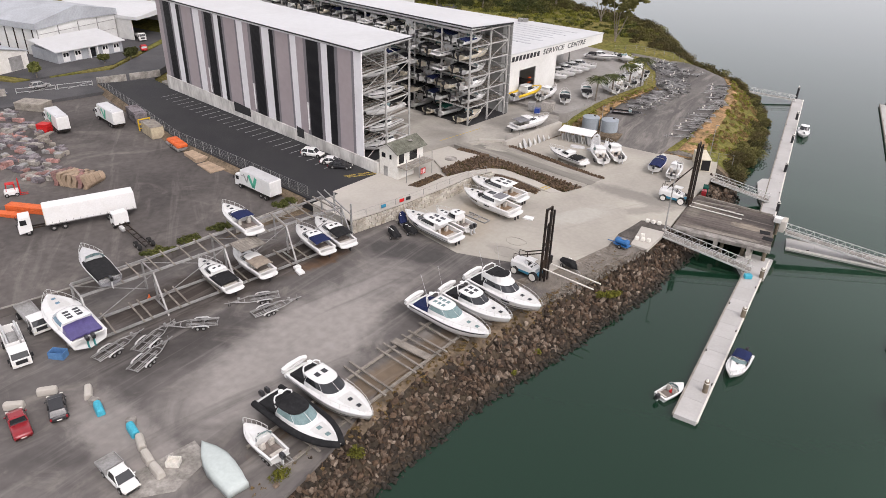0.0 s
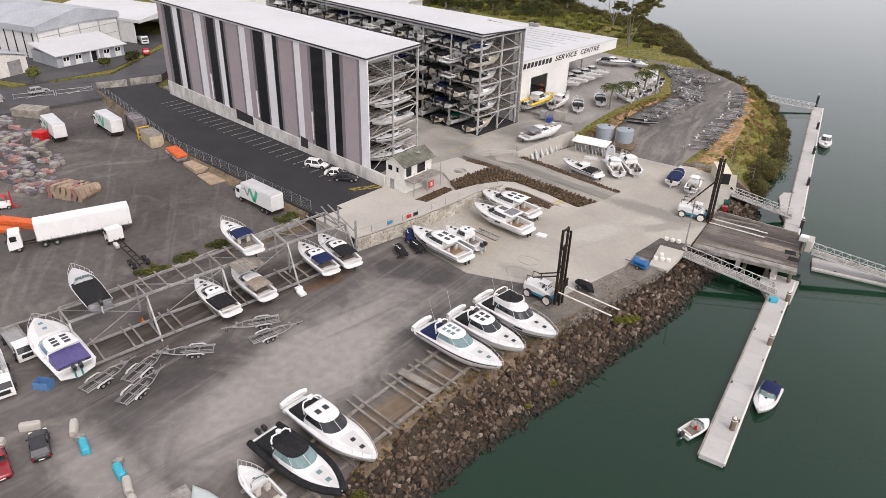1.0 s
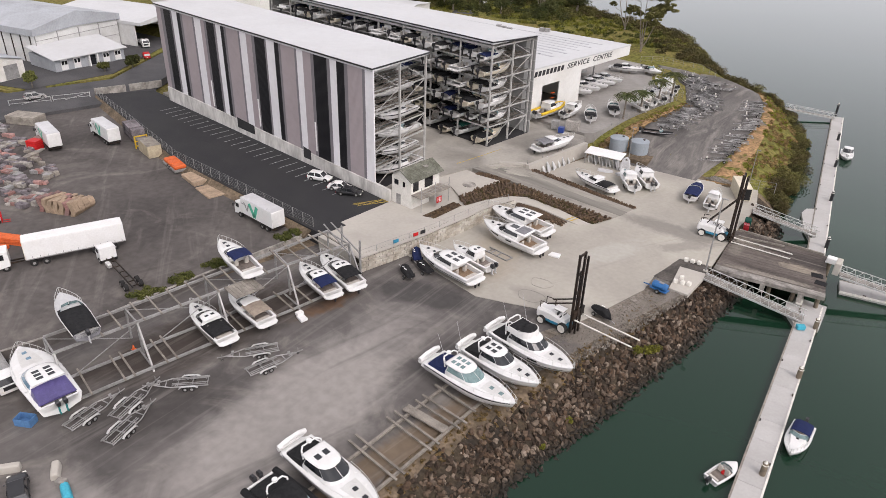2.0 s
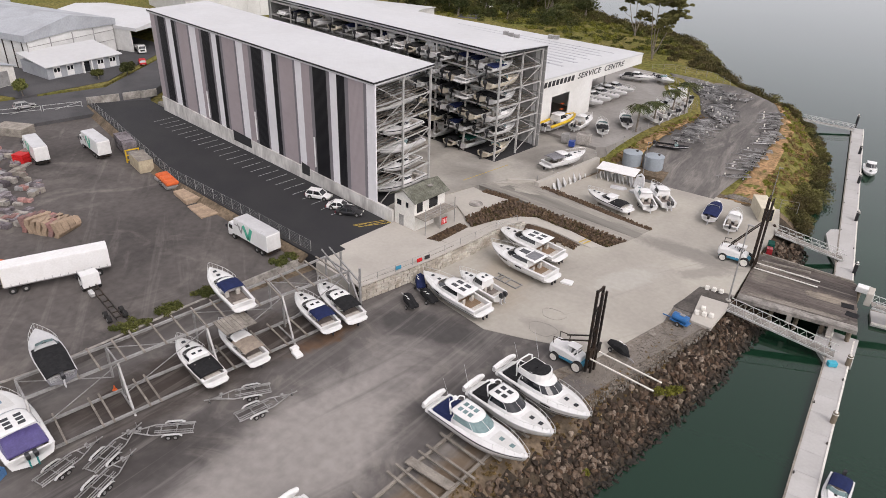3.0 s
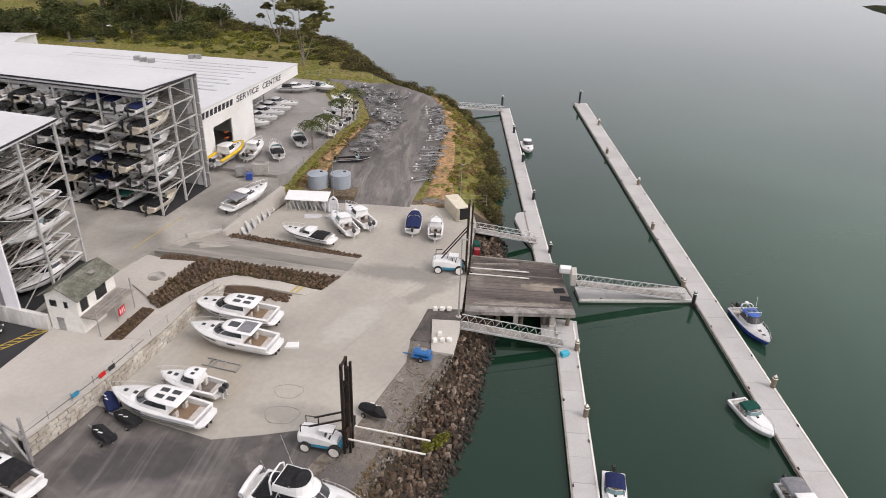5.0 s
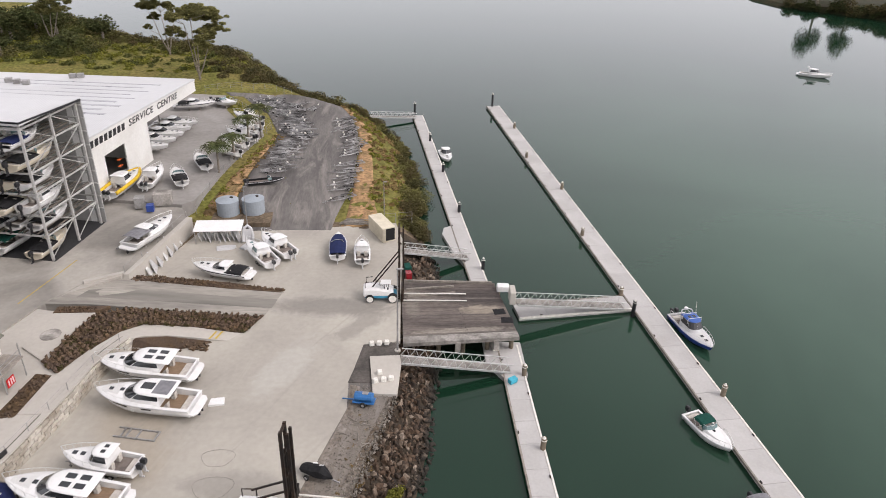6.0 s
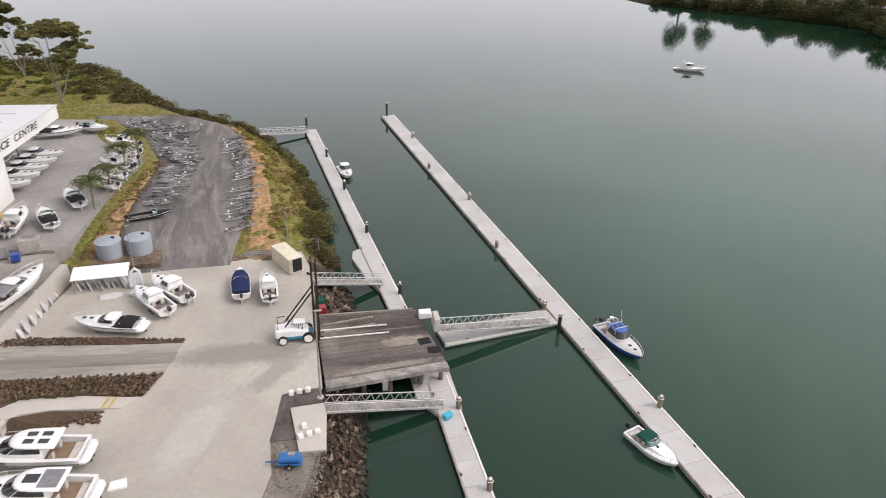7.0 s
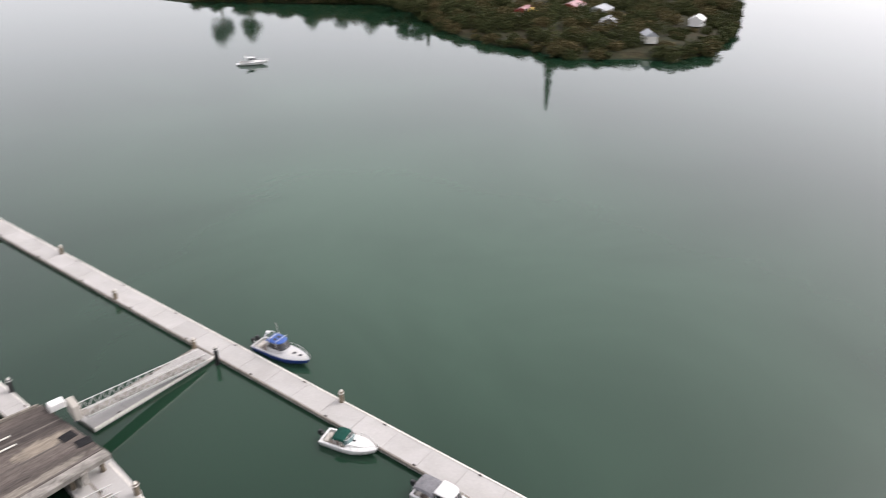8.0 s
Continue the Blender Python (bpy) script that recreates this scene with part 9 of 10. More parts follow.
def jet_ski(m, skin=None, label="black covered jet ski on a small trailer"):
    root = thing("jet_ski", m @ Matrix.Scale(1.25, 4), label, "jet ski", "jet skis")
    bm = B()
    loft(bm, [[(x, -w, 0.55), (x, -w * 0.8, h * 0.8), (x, 0, h), (x, w * 0.8, h * 0.8), (x, w, 0.55)] for x, w, h in ((-1.5, 0.4, 0.8), (-1.2, 0.56, 0.95), (0.0, 0.6, 1.25), (0.5, 0.55, 1.45), (1.0, 0.4, 1.1), (1.55, 0.06, 0.7))])
    part("cover", bm, skin or CANVAS_BLACK, root)
    bm = B()
    beam(bm, (-1.4, 0, 0.42), (2.2, 0, 0.42), 0.1)
    beam(bm, (-0.6, -0.6, 0.42), (-0.6, 0.6, 0.42), 0.1)
    part("trailer_frame", bm, STEEL, root)
    for s in (-1, 1):
        wheel(root, -0.6, s * 0.68, 0.25, 0.15)
    bm = B()
    for k in (-0.3, 0.3):
        box(bm, (k, 0.3, 1.24 - abs(k) * 0.2), (0.4, 0.12, 0.02), 20)
    part("strap", bm, WHITEP, root)


for x, yy, a in ((-58.6, 84.4, 150), (-57.2, 87.0, 160), (-30.4, 91.2, -30)):
    jet_ski(pose(x, yy, 0.05, 0, 0, a))
jet_ski(pose(-60.4, 89.6, 0.05, 0, 0, 130), CANVAS_NAVY, "blue and white jet ski on a small trailer")


PUMP_BLUE = mat("pump_blue_paint", (0.02, 0.13, 0.34), 0.45, dark=(0.02, 0.08, 0.2), scale=1, amount=0.6, fine=5, fine_amount=0.1, bump=0, world_space=False)


def pump_trailer():
    root = thing("pump_trailer", pose(-25.9, 102.4, 0.05, 0, 0, -12), "blue diesel pump on a small road trailer", "pump")
    bm = B()
    loft(bm, [[(x, 0.62 * k * math.cos(a), 1.1 + 0.5 * k * math.sin(a)) for a in [2 * math.pi * i / 12 for i in range(12)]] for x, k in ((-1.1, 0.85), (-1.0, 1), (1.0, 1), (1.1, 0.85))])
    part("tank", bm, PUMP_BLUE, root)
    bm = B()
    box(bm, (0, 0, 0.5), (2.6, 1.2, 0.2), bevel=0.04)
    beam(bm, (-1.2, 0, 0.5), (-2.6, 0, 0.45), 0.12)
    part("chassis", bm, PUMP_BLUE, root)
    for s in (-1, 1):
        wheel(root, 0, s * 0.72, 0.33, 0.2)
    bm = B()
    box(bm, (0.2, 0, 1.62), (0.7, 0.5, 0.05))
    part("lid", bm, STEEL, root)


pump_trailer()
for x, yy, z in ((-24.6, 106.0, 0.3), (-23.6, 106.2, 0.3), (-22.7, 106.4, 0.3), (-24.1, 107.6, 0.3), (-25.2, 114.0, 0.08), (-24.2, 114.1, 0.08), (-23.2, 114.2, 0.08)):
    bm = B()
    box(bm, (0, 0, 0.28), (0.66, 0.66, 0.56), taper=0.85, bevel=0.06)
    single("bollard_block", bm, WHITE_CAP, "square pale concrete ballast block", "block", "ballast blocks", pose(x, yy, z, 0, 0, rr.uniform(-20, 20)))
bm = B()
box(bm, (0, 0, 0.35), (1.1, 0.7, 0.7), taper=1.1, bevel=0.05)
single("bin", bm, CYAN, "small bright blue plastic bin on the dock", "bin", "", pose(-6.9, 109.0, -2.68, 0, 0, 30))
bm = B()
box(bm, (0, 0, 0.5), (0.9, 1.6, 1.0), bevel=0.08)
single("dock_locker", bm, WHITE_CAP, "white dock locker beside the gangway", "locker", "", pose(-8.2, 116.6, -2.68, 0, 0, 5))
bm = B()
prism(bm, [(-0.9, -0.7), (0.9, -0.5), (0.7, 0.7), (-0.8, 0.5)], 0, 0.25)
single("white_float", bm, WHITEP, "flat white float lying on the concrete", "float", "", pose(-43.0, 103.2, 0.07))
bm = B()
for a, b in (((-2.4, -0.7), (2.4, -0.7)), ((-2.4, 0.7), (2.4, 0.7)), ((-1.6, -0.7), (-1.6, 0.7)), ((0.2, -0.7), (0.2, 0.7)), ((2.3, -0.7), (2.3, 0.7)), ((-1.0, -0.7), (-1.0, 0.7))):
    beam(bm, (*a, 0.12), (*b, 0.12), 0.12, 0.2)
fr = single("boat_cradle", bm, STEEL, "empty grey steel boat cradle on the concrete", "cradle", "", pose(-50.6, 98.2, 0.06, 0, 0, -12))
copy_thing(fr, pose(-63.6, 139.0, AISLE_Z, 0, 0, 70))

# baulks on the wharf, hoses on the apron, driftwood by the pump
for x0, y0, x1, y1 in ((-20.2, 127.9, -13.0, 128.7), (-20.1, 126.1, -12.9, 126.8)):
    bm = B()
    beam(bm, (x0, y0, 0.17), (x1, y1, 0.17), 0.3, 0.26)
    single("timber_baulk", bm, TIMBER, "long pale squared timber lying on the wharf", "timber", "timber baulks")
for cx, cy, r in ((-41.1, 94.3, 1.7), (-40.8, 90.2, 2.0)):
    bm = B()
    tube(bm, [(cx + r * (1 + 0.12 * math.sin(3 * a)) * math.cos(a), cy + r * 0.8 * (1 + 0.1 * math.cos(2 * a)) * math.sin(a), 0.09) for a in [0.3 * i for i in range(23)]], 0.02, 5)
    single("hose", bm, CONCRETE_OLD, "thin grey hose lying in a loose loop", "hose", "loose hoses")
rnd_st = random.Random(5)
for i in range(9):
    x, yy, a = -26.2 + rnd_st.uniform(-1.6, 1.4), 97.6 + rnd_st.uniform(-2.4, 2.2), rnd_st.uniform(0, 3)
    bm = B()
    tube(bm, [(x, yy, 0.07), (x + 1.3 * math.cos(a), yy + 1.3 * math.sin(a), 0.1)], 0.07, 6, 0.04)
    single("driftwood", bm, TIMBER, "bleached length of driftwood on the gravel", "driftwood", "driftwood")

# lamp post at the wharf
lp = thing("lamp_post", pose(-21.8, 112.7, 0), "tall slender grey steel lamp post", "lamp post")
bm = B()
tube(bm, [(0, 0, 0), (0, 0, 12.4)], 0.14, 8, 0.07)
part("pole", bm, STEEL, lp)
bm = B()
box(bm, (0.3, 0, 12.4), (0.9, 0.3, 0.16), bevel=0.03)
part("lamp_head", bm, STEEL, lp)
bm = B()
disc_drum(bm, (0, 0, 0.1), 0.4, 0.2, 12)
part("base", bm, CONCRETE_LIGHT, lp)


# ---- truck yard stock ----
def crate_pack(m, s, material, label, cat="stack", straps=None):
    root = thing("stock_pack", m, label, cat, "")
    n = max(2, round(s[2] / 0.4))
    for i in range(n):
        bm = B()
        box(bm, (0.02 * (i % 2), 0.02 * ((i + 1) % 2), (i + 0.5) * s[2] / n), (s[0] - 0.04 * (i % 3), s[1], s[2] / n - 0.04), bevel=0.02)
        part("layer", bm, material, root)
    if straps:
        for k in (-0.3, 0.3):
            bm = B()
            box(bm, (s[0] * k, 0, s[2] / 2), (0.08, s[1] + 0.04, s[2] + 0.04))
            part("strap", bm, straps, root)
    return root


crate_pack(pose(-137.8, 95.6, TRUCK_Z, 0, 0, -20), (7.0, 2.6, 2.7), PIPEGREY, "stack of dark grey pallets", straps=STEEL_DARK)
bm = B()
for a in ((-131.6, 91.4), (-130.9, 93.8)):
    beam(bm, (*a, TRUCK_Z), (*a, TRUCK_Z + 2.6), 0.2)
for z in (0.5, 1.5, 2.5):
    beam(bm, (-131.6, 91.4, TRUCK_Z + z), (-130.9, 93.8, TRUCK_Z + z), 0.2)
single("yellow_frame", bm, YELLOW, "yellow steel end frame", "frame")
cb = thing("wrapped_crate", pose(-127.2, 91.6, TRUCK_Z, 0, 0, -18), "large tan tarpaulin-wrapped crate", "crate")
bm = B()
box(bm, (0, 0, 1.25), (6.0, 2.8, 2.5), taper=0.97, bevel=0.12)
part("wrap", bm, WRAP := mat("tan_wrap", (0.42, 0.36, 0.25), 0.75, dark=(0.3, 0.25, 0.18), scale=0.8, amount=0.8, fine=3, bump=0.5, bump_scale=2, world_space=False), cb)
bm = B()
box(bm, (0, 0, 2.53), (5.8, 2.7, 0.06))
part("lid", bm, TIMBER, cb)
ot = thing("tray_trailer", pose(-117.0, 89.5, TRUCK_Z, 0, 0, -18), "steel tray loaded with orange plastic floats", "trailer")
bm = B()
box(bm, (0, 0, 0.5), (6.4, 2.6, 0.5), bevel=0.05)
part("tray", bm, STEEL, ot)
for s in (-1, 1):
    wheel(ot, -0.6, s * 1.2, 0.4, 0.25)
    wheel(ot, 0.4, s * 1.2, 0.4, 0.25)
for i in range(3):
    bm = B()
    box(bm, (-2.0 + 2 * i, 0, 1.1), (1.9, 2.3, 0.75), bevel=0.2)
    part("float", bm, ORANGE, ot)
for x, yy, h in ((-109.4, 88.0, 0.7), (-103.2, 86.0, 0.25)):
    root = thing("timber_pallets", pose(x, yy, TRUCK_Z, 0, 0, -16), "low stack of raw timber boards", "timber")
    for i in range(8):
        bm = B()
        box(bm, (-2.4 + i * 0.7, 0, h / 2), (0.62, 3.2, h), bevel=0.02)
        part("board", bm, WOOD_PALE, root)
root = thing("paver_stacks", pose(-116.6, 67.6, TRUCK_Z, 0, 0, 18), "tall leaning stacks of banded pinkish and tan paving slabs", "paving slabs")
for i in range(7):
    for k in range(4):
        bm = B()
        h = 2.5 - 0.25 * k - 0.1 * (i % 3)
        loft(bm, [[(-3.4 + i * 1.02 + dx + 0.28 * math.sin(2.2 * z + i), -2.1 + k * 1.25 + dy, z) for dx, dy in ((-0.4, -0.58), (0.4, -0.58), (0.4, 0.58), (-0.4, 0.58))] for z in (0, h * 0.3, h * 0.6, h)])
        part("slab_column", bm, BRICKISH if i < 1 or (i + k) % 5 == 0 else WOOD_PALE, root)
rs = random.Random(11)
STOCK = [(-168.9, 81.8), (-166.7, 83.4), (-153.1, 80.4), (-144.4, 78.6), (-129.9, 74.3), (-126.0, 69.9), (-121.5, 65.7), (-122.8, 62.2), (-134.4, 62.5)]


def inside(poly, x, yy):
    c = False
    for (ax, ay), (bx, by) in zip(poly, poly[1:] + poly[:1]):
        if (ay > yy) != (by > yy) and x < ax + (bx - ax) * (yy - ay) / (by - ay):
            c = not c
    return c


n_stock = 0
while n_stock < 150:
    x, yy = rs.uniform(min(p[0] for p in STOCK), max(p[0] for p in STOCK)), rs.uniform(min(p[1] for p in STOCK), max(p[1] for p in STOCK))
    if not inside(STOCK, x, yy) or (-121.5 < x < -111.5 and 62 < yy < 73):
        continue
    n_stock += 1
    s = (rs.uniform(0.9, 3.2), rs.uniform(0.7, 1.3), rs.uniform(0.25, 0.9))
    mm = rs.choice((PIPEGREY, PIPEGREY, PIPEGREY, CONCRETE_OLD, BRICKISH, TIMBER, STEEL))
    root = thing("stock_pack", pose(x, yy, TRUCK_Z, 0, 0, rs.choice((18, 22, 108, 15)) + rs.uniform(-8, 8)), {PIPEGREY: "strapped pack of grey building stock", CONCRETE_OLD: "pack of pale concrete sections", BRICKISH: "pallet of pinkish paving blocks", TIMBER: "pack of weathered timber", STEEL: "bundle of grey steel sections"}[mm], "stack", "building stock")
    n = rs.choice((2, 3, 4))
    for j in range(n):
        bm = B()
        box(bm, ((j - (n - 1) / 2) * s[0] / n, rs.uniform(-0.08, 0.08), s[2] / 2), (s[0] / n - 0.06, s[1], s[2] * rs.uniform(0.8, 1.1)), bevel=0.03)
        part("packet", bm, mm, root)
for x, yy, mm, s, lab in ((-147.2, 79.4, BRIGHT_RED, (2.4, 2.0, 1.9), "bright red wrapped crate"), (-148.6, 82.0, BRICKISH, (3.0, 2.0, 1.6), "pallet of red paving blocks"), (-113.0, 55.2, ORANGE, (7.0, 1.6, 1.1), "long orange steel bin"), (-114.0, 52.4, ORANGE, (7.0, 1.4, 0.6), "low orange steel beam stack"), (-164.2, 87.2, TIMBER, (7.0, 4.0, 1.8), "weathered timber trailer load")):
    crate_pack(pose(x, yy, TRUCK_Z, 0, 0, 22), s, mm, lab)
lf2 = thing("forklift", pose(-121.0, 57.2, TRUCK_Z, 0, 0, 60), "small red and white yard forklift", "forklift")
bm = B()
box(bm, (0, 0, 0.75), (2.2, 1.2, 0.9), bevel=0.12)
part("body", bm, WHITEP, lf2)
bm = B()
for p in ((-0.7, -0.5), (-0.7, 0.5), (0.7, -0.5), (0.7, 0.5)):
    tube(bm, [(*p, 1.1), (p[0] * 0.8, p[1], 2.3)], 0.06, 6)
box(bm, (0, 0, 2.33), (1.4, 1.15, 0.08))
part("cage", bm, BRIGHT_RED, lf2)
bm = B()
for s in (-0.4, 0.4):
    beam(bm, (1.3, s, 0.1), (1.3, s, 3.0), 0.14)
    beam(bm, (1.3, s, 0.15), (2.5, s, 0.12), 0.12, 0.06)
part("mast", bm, BRIGHT_RED, lf2)
for x in (-0.75, 0.8):
    for s in (-1, 1):
        wheel(lf2, x, s * 0.55, 0.34, 0.25)


# ---- fences ----
def fence(line, h, label, step=3.0, wires=3, z=None):
    root = thing("fence", Matrix.Identity(4), label, "fence", "fences")
    pts = dense([tuple(p) for p in line], step)
    zs = [(height(x, yy) if z is None else z) for x, yy in pts]
    for (x, yy), zz in zip(pts, zs):
        bm = B()
        tube(bm, [(x, yy, zz - 0.2), (x, yy, zz + h)], 0.05, 6)
        part("post", bm, STEEL, root)
    for k in range(wires):
        bm = B()
        f = (k + 1) / wires
        tube(bm, [(*a, za + h * f) for a, za in zip(pts, zs)], 0.012 if k < wires - 1 else 0.024, 4)
        part("rail", bm, MESH_WIRE, root)


fence([(-77.4, 84.9), (-98, 88.0), (-117.5, 90.7), (-167, 106.4)], 2.0, "grey wire fence between truck yard and car park", 2.6, 7, PARK_Z - 0.2)
fence([(-57.0, 153.6), (-55.4, 164), (-52.8, 178), (-50.6, 188), (-49.6, 195), (-55.6, 205), (-62, 216)], 1.8, "grey wire fence above the trailer park")
fence([(-71.3, 225.8), (-65.4, 229.2), (-53.0, 228.8), (-48.4, 224.6)], 1.8, "grey wire fence across the headland")
fence([(-24.5, 150.4), (-18.6, 151.4)], 2.0, "low galvanised wire fence at the water", 2.0, z=0.1)
fence([(-64.9, 81.2), (-61.4, 93.2), (-59.2, 103), (-58.2, 108), (-56.6, 112.4)], 1.1, "slender steel handrail on top of the block wall", 3.0, 2, PARK_Z + 0.3)
fence([(-57.2, 148.2), (-61.3, 129.2)], 1.0, "slender steel handrail on the retaining wall", 4.0, 1, 2.9)
gate = thing("yard_gate", Matrix.Identity(4), "wide galvanised double gate into the truck yard", "gate")
for a, b in (((-176, 90.0), (-171.8, 97.6)), ((-171.6, 98), (-168, 105.2))):
    bm = B()
    for z in (0.2, 1.1, 2.0):
        beam(bm, (*a, TRUCK_Z + z), (*b, TRUCK_Z + z), 0.08)
    beam(bm, (*a, TRUCK_Z + 0.2), (*b, TRUCK_Z + 2.0), 0.06)
    for p in (a, b):
        beam(bm, (*p, TRUCK_Z - 0.1), (*p, TRUCK_Z + 2.1), 0.12)
    part("leaf", bm, ALUM, gate)
for i, (x, yy, a) in enumerate(((-167.4, 108.5, 62), (-166.2, 111.5, 66), (-164.4, 116.0, 70), (-162.8, 119.6, 75), (-177.4, 86.0, 62), (-179.2, 82.0, 62))):
    bm = B()
    box(bm, (0, 0, 0.9), (4.0, 0.4, 1.8), bevel=0.04)
    single("concrete_panel", bm, CONCRETE_OLD, "pale stained concrete boundary panel", "panel", "boundary panels", pose(x, yy, 1.9, 0, 0, a))


# ---- plants ----
def leaf_cloud(store, c, r, n, size, rnd):
    """Leaf blades scattered through an uneven ball."""
    for _ in range(n):
        d = Vector((rnd.gauss(0, 1), rnd.gauss(0, 1), rnd.gauss(0, 1))).normalized() * (rnd.random() ** 0.4)
        p = Vector(c) + Vector((d.x * r[0], d.y * r[1], d.z * r[2]))
        a = Vector((rnd.gauss(0, 1), rnd.gauss(0, 1), rnd.gauss(0, 0.6))).normalized()
        b = a.cross(Vector((rnd.gauss(0, 1), rnd.gauss(0, 1), rnd.gauss(0, 1)))).normalized()
        s = size * rnd.uniform(0.6, 1.3)
        i = len(store[0])
        store[0].extend([tuple(p - a * s), tuple(p + b * s * 0.5), tuple(p + a * s), tuple(p - b * s * 0.5)])
        store[1].append((i, i + 1, i + 2, i + 3))


def leaf_mesh(name, store, material):
    me = bpy.data.meshes.new(name)
    me.from_pydata(store[0], [], store[1])
    me.materials.append(material)
    return me


def scrub(name, spots, material, label, rnd, size=0.5, dens=60):
    store = ([], [])
    for x, yy, z, r in spots:
        for _ in range(3):
            leaf_cloud(store, (x + rnd.uniform(-0.5, 0.5) * r, yy + rnd.uniform(-0.5, 0.5) * r, z + r * rnd.uniform(0.15, 0.55)), (r * 0.75, r * 0.75, r * 0.55), int(dens * r), size, rnd)
    return tagged(new(name, leaf_mesh(name, store, material)), label, "bushes", "", "stuff")


rv = random.Random(21)
SCRUB_OLIVE = mat("olive_scrub", (0.11, 0.106, 0.036), 0.85, dark=(0.065, 0.058, 0.024), scale=0.15, amount=0.9, fine=2, fine_amount=0.3, bump=0, vary=0.3, spec=0.2)
along = []
for i in range(120):
    yy = rv.uniform(151, 222)
    s = rv.uniform(-0.3, 2.7)
    x = shore_point(yy) - s
    along.append((x, yy, height(x, yy), rv.choice((0.6, 0.9, 1.2, 1.7, 2.3)) * (1.1 if yy < 190 else 0.75)))
scrub("bank_scrub", along[:55], LEAF_BROWN, "dark olive scrub hanging over the water", rv, 0.19, 120)
scrub("bank_scrub", along[55:], SCRUB_OLIVE, "olive scrub on the steep bank", rv, 0.19, 120)
gx = []
for i in range(300):
    yy = rv.uniform(156, 220)
    x = shore_point(yy) - rv.uniform(2.6, 9.5)
    gx.append((x, yy, height(x, yy) - 0.1, rv.uniform(0.35, 0.8)))
scrub("bank_grass", gx[::3], LEAF_BRIGHT, "yellow-green long grass on the bank", rv, 0.22, 50)
scrub("bank_grass", gx[1::3] + gx[2::3], DRY, "dry tan long grass on the bank", rv, 0.2, 45)
tg = []
for i in range(260):
    k = rv.random()
    yy = 153 + 40 * k
    x = -55.5 + 7.6 * k ** 0.8 + rv.uniform(-0.6, 3.6 * (1 - 0.5 * k))
    tg.append((x, yy, height(x, yy) - 0.1, rv.uniform(0.2, 0.5)))
scrub("slope_grass", tg[::2], DRY, "dry tan grass on the cut slope", rv, 0.16, 60)
scrub("slope_grass", [g for g in tg[1::2] if g[0] < -54.6 + 7.6 * ((g[1] - 153) / 40) ** 0.8], LEAF_BRIGHT, "green grass tufts above the trailers", rv, 0.15, 50)
tg = []
for i in range(170):
    k, w = rv.random(), rv.random()
    tg.append((-52.4 - 11 * k + rv.uniform(-2.2, 1.4), 194 + 26 * k + rv.uniform(-1, 1), SERVICE_Z - 0.05, rv.uniform(0.2, 0.45)))
scrub("verge_grass", tg, LEAF_BRIGHT, "green tufts on the grass verge", rv, 0.15, 55)
cx = []
COAST = [p for p in SHORE if p[1] > 220][:10]
for i in range(620):
    j = rv.randrange(len(COAST) - 1)
    k = rv.random()
    (ax, ay), (bx, by) = COAST[j], COAST[j + 1]
    d = Vector((bx - ax, by - ay)).normalized()
    s = rv.uniform(-0.5, 1) * 2 + abs(rv.gauss(0, 7.0)) + 1.0
    x, yy = ax + (bx - ax) * k - d.y * s, ay + (by - ay) * k + d.x * s
    if shore_distance(x, yy) < 0.3 or (yy < 236 and s > 6):
        continue
    cx.append((x, yy, height(x, yy) - 0.2, rv.uniform(1.3, 2.9)))
scrub("headland_scrub", cx[::3] + cx[1::3], LEAF_BROWN, "dense brown coastal scrub on the headland", rv, 0.27, 58)
scrub("headland_scrub", cx[2::3], SCRUB_OLIVE, "dense olive coastal scrub on the headland", rv, 0.27, 58)
ex = []
for i in range(330):
    x, yy = rv.uniform(-180, -112), rv.uniform(240, 312)
    if shore_distance(x, yy) < 10 or yy < 258 - 0.1 * (-x - 96) + rv.uniform(-4, 4):
        continue
    ex.append((x, yy, height(x, yy) - 0.3, rv.uniform(1.6, 3.8)))
scrub("hill_bushes", ex[::3], LEAF_DARK, "dark green bushes on the rough hill", rv, 0.32, 50)
scrub("hill_bushes", ex[2::3], SCRUB_OLIVE, "olive bushes on the rough hill", rv, 0.32, 50)
scrub("hill_bushes", ex[1::3], LEAF, "mid-green bushes on the rough hill", rv, 0.32, 50)
tx = []
for i in range(620):
    x, yy = rv.uniform(-165, -52), rv.uniform(242, 286)
    if shore_distance(x, yy) < 9 or yy < 240 + 0.1 * (-x - 60) + rv.uniform(-2, 5):
        continue
    tx.append((x, yy, height(x, yy) - 0.5, rv.uniform(0.9, 2.0)))
scrub("hill_grass", tx[::2], LEAF_BRIGHT, "tussocks of yellow-green grass", rv, 0.3, 40)
scrub("hill_grass", tx[1::2], LEAF, "olive rough grass and low bush on the hill", rv, 0.3, 40)
sx = []
for i in range(420):
    yy = rv.uniform(32, 104)
    x = shore_point(yy) - rv.uniform(4.8, 8.0)
    sx.append((x, yy, height(x, yy) - 0.15, rv.uniform(0.12, 0.34)))
scrub("shore_weeds", sx, DRY, "dry tan grass above the rocks", rv, 0.11, 120)
sx = [(-22.8, 88.4, -0.9, 1.0), (-23.6, 87.4, -0.7, 0.8), (-22.2, 89.6, -1.1, 0.8), (-34.2, 43.6, -0.7, 0.9), (-38.0, 36.2, -0.2, 1.1), (-26.6, 72.0, -2.3, 0.5), (-27.4, 66.5, -2.4, 0.4)]
scrub("shore_bush", sx, LEAF_BRIGHT, "bright yellow-green weeds among the rocks", rv, 0.16, 110)
wx = []
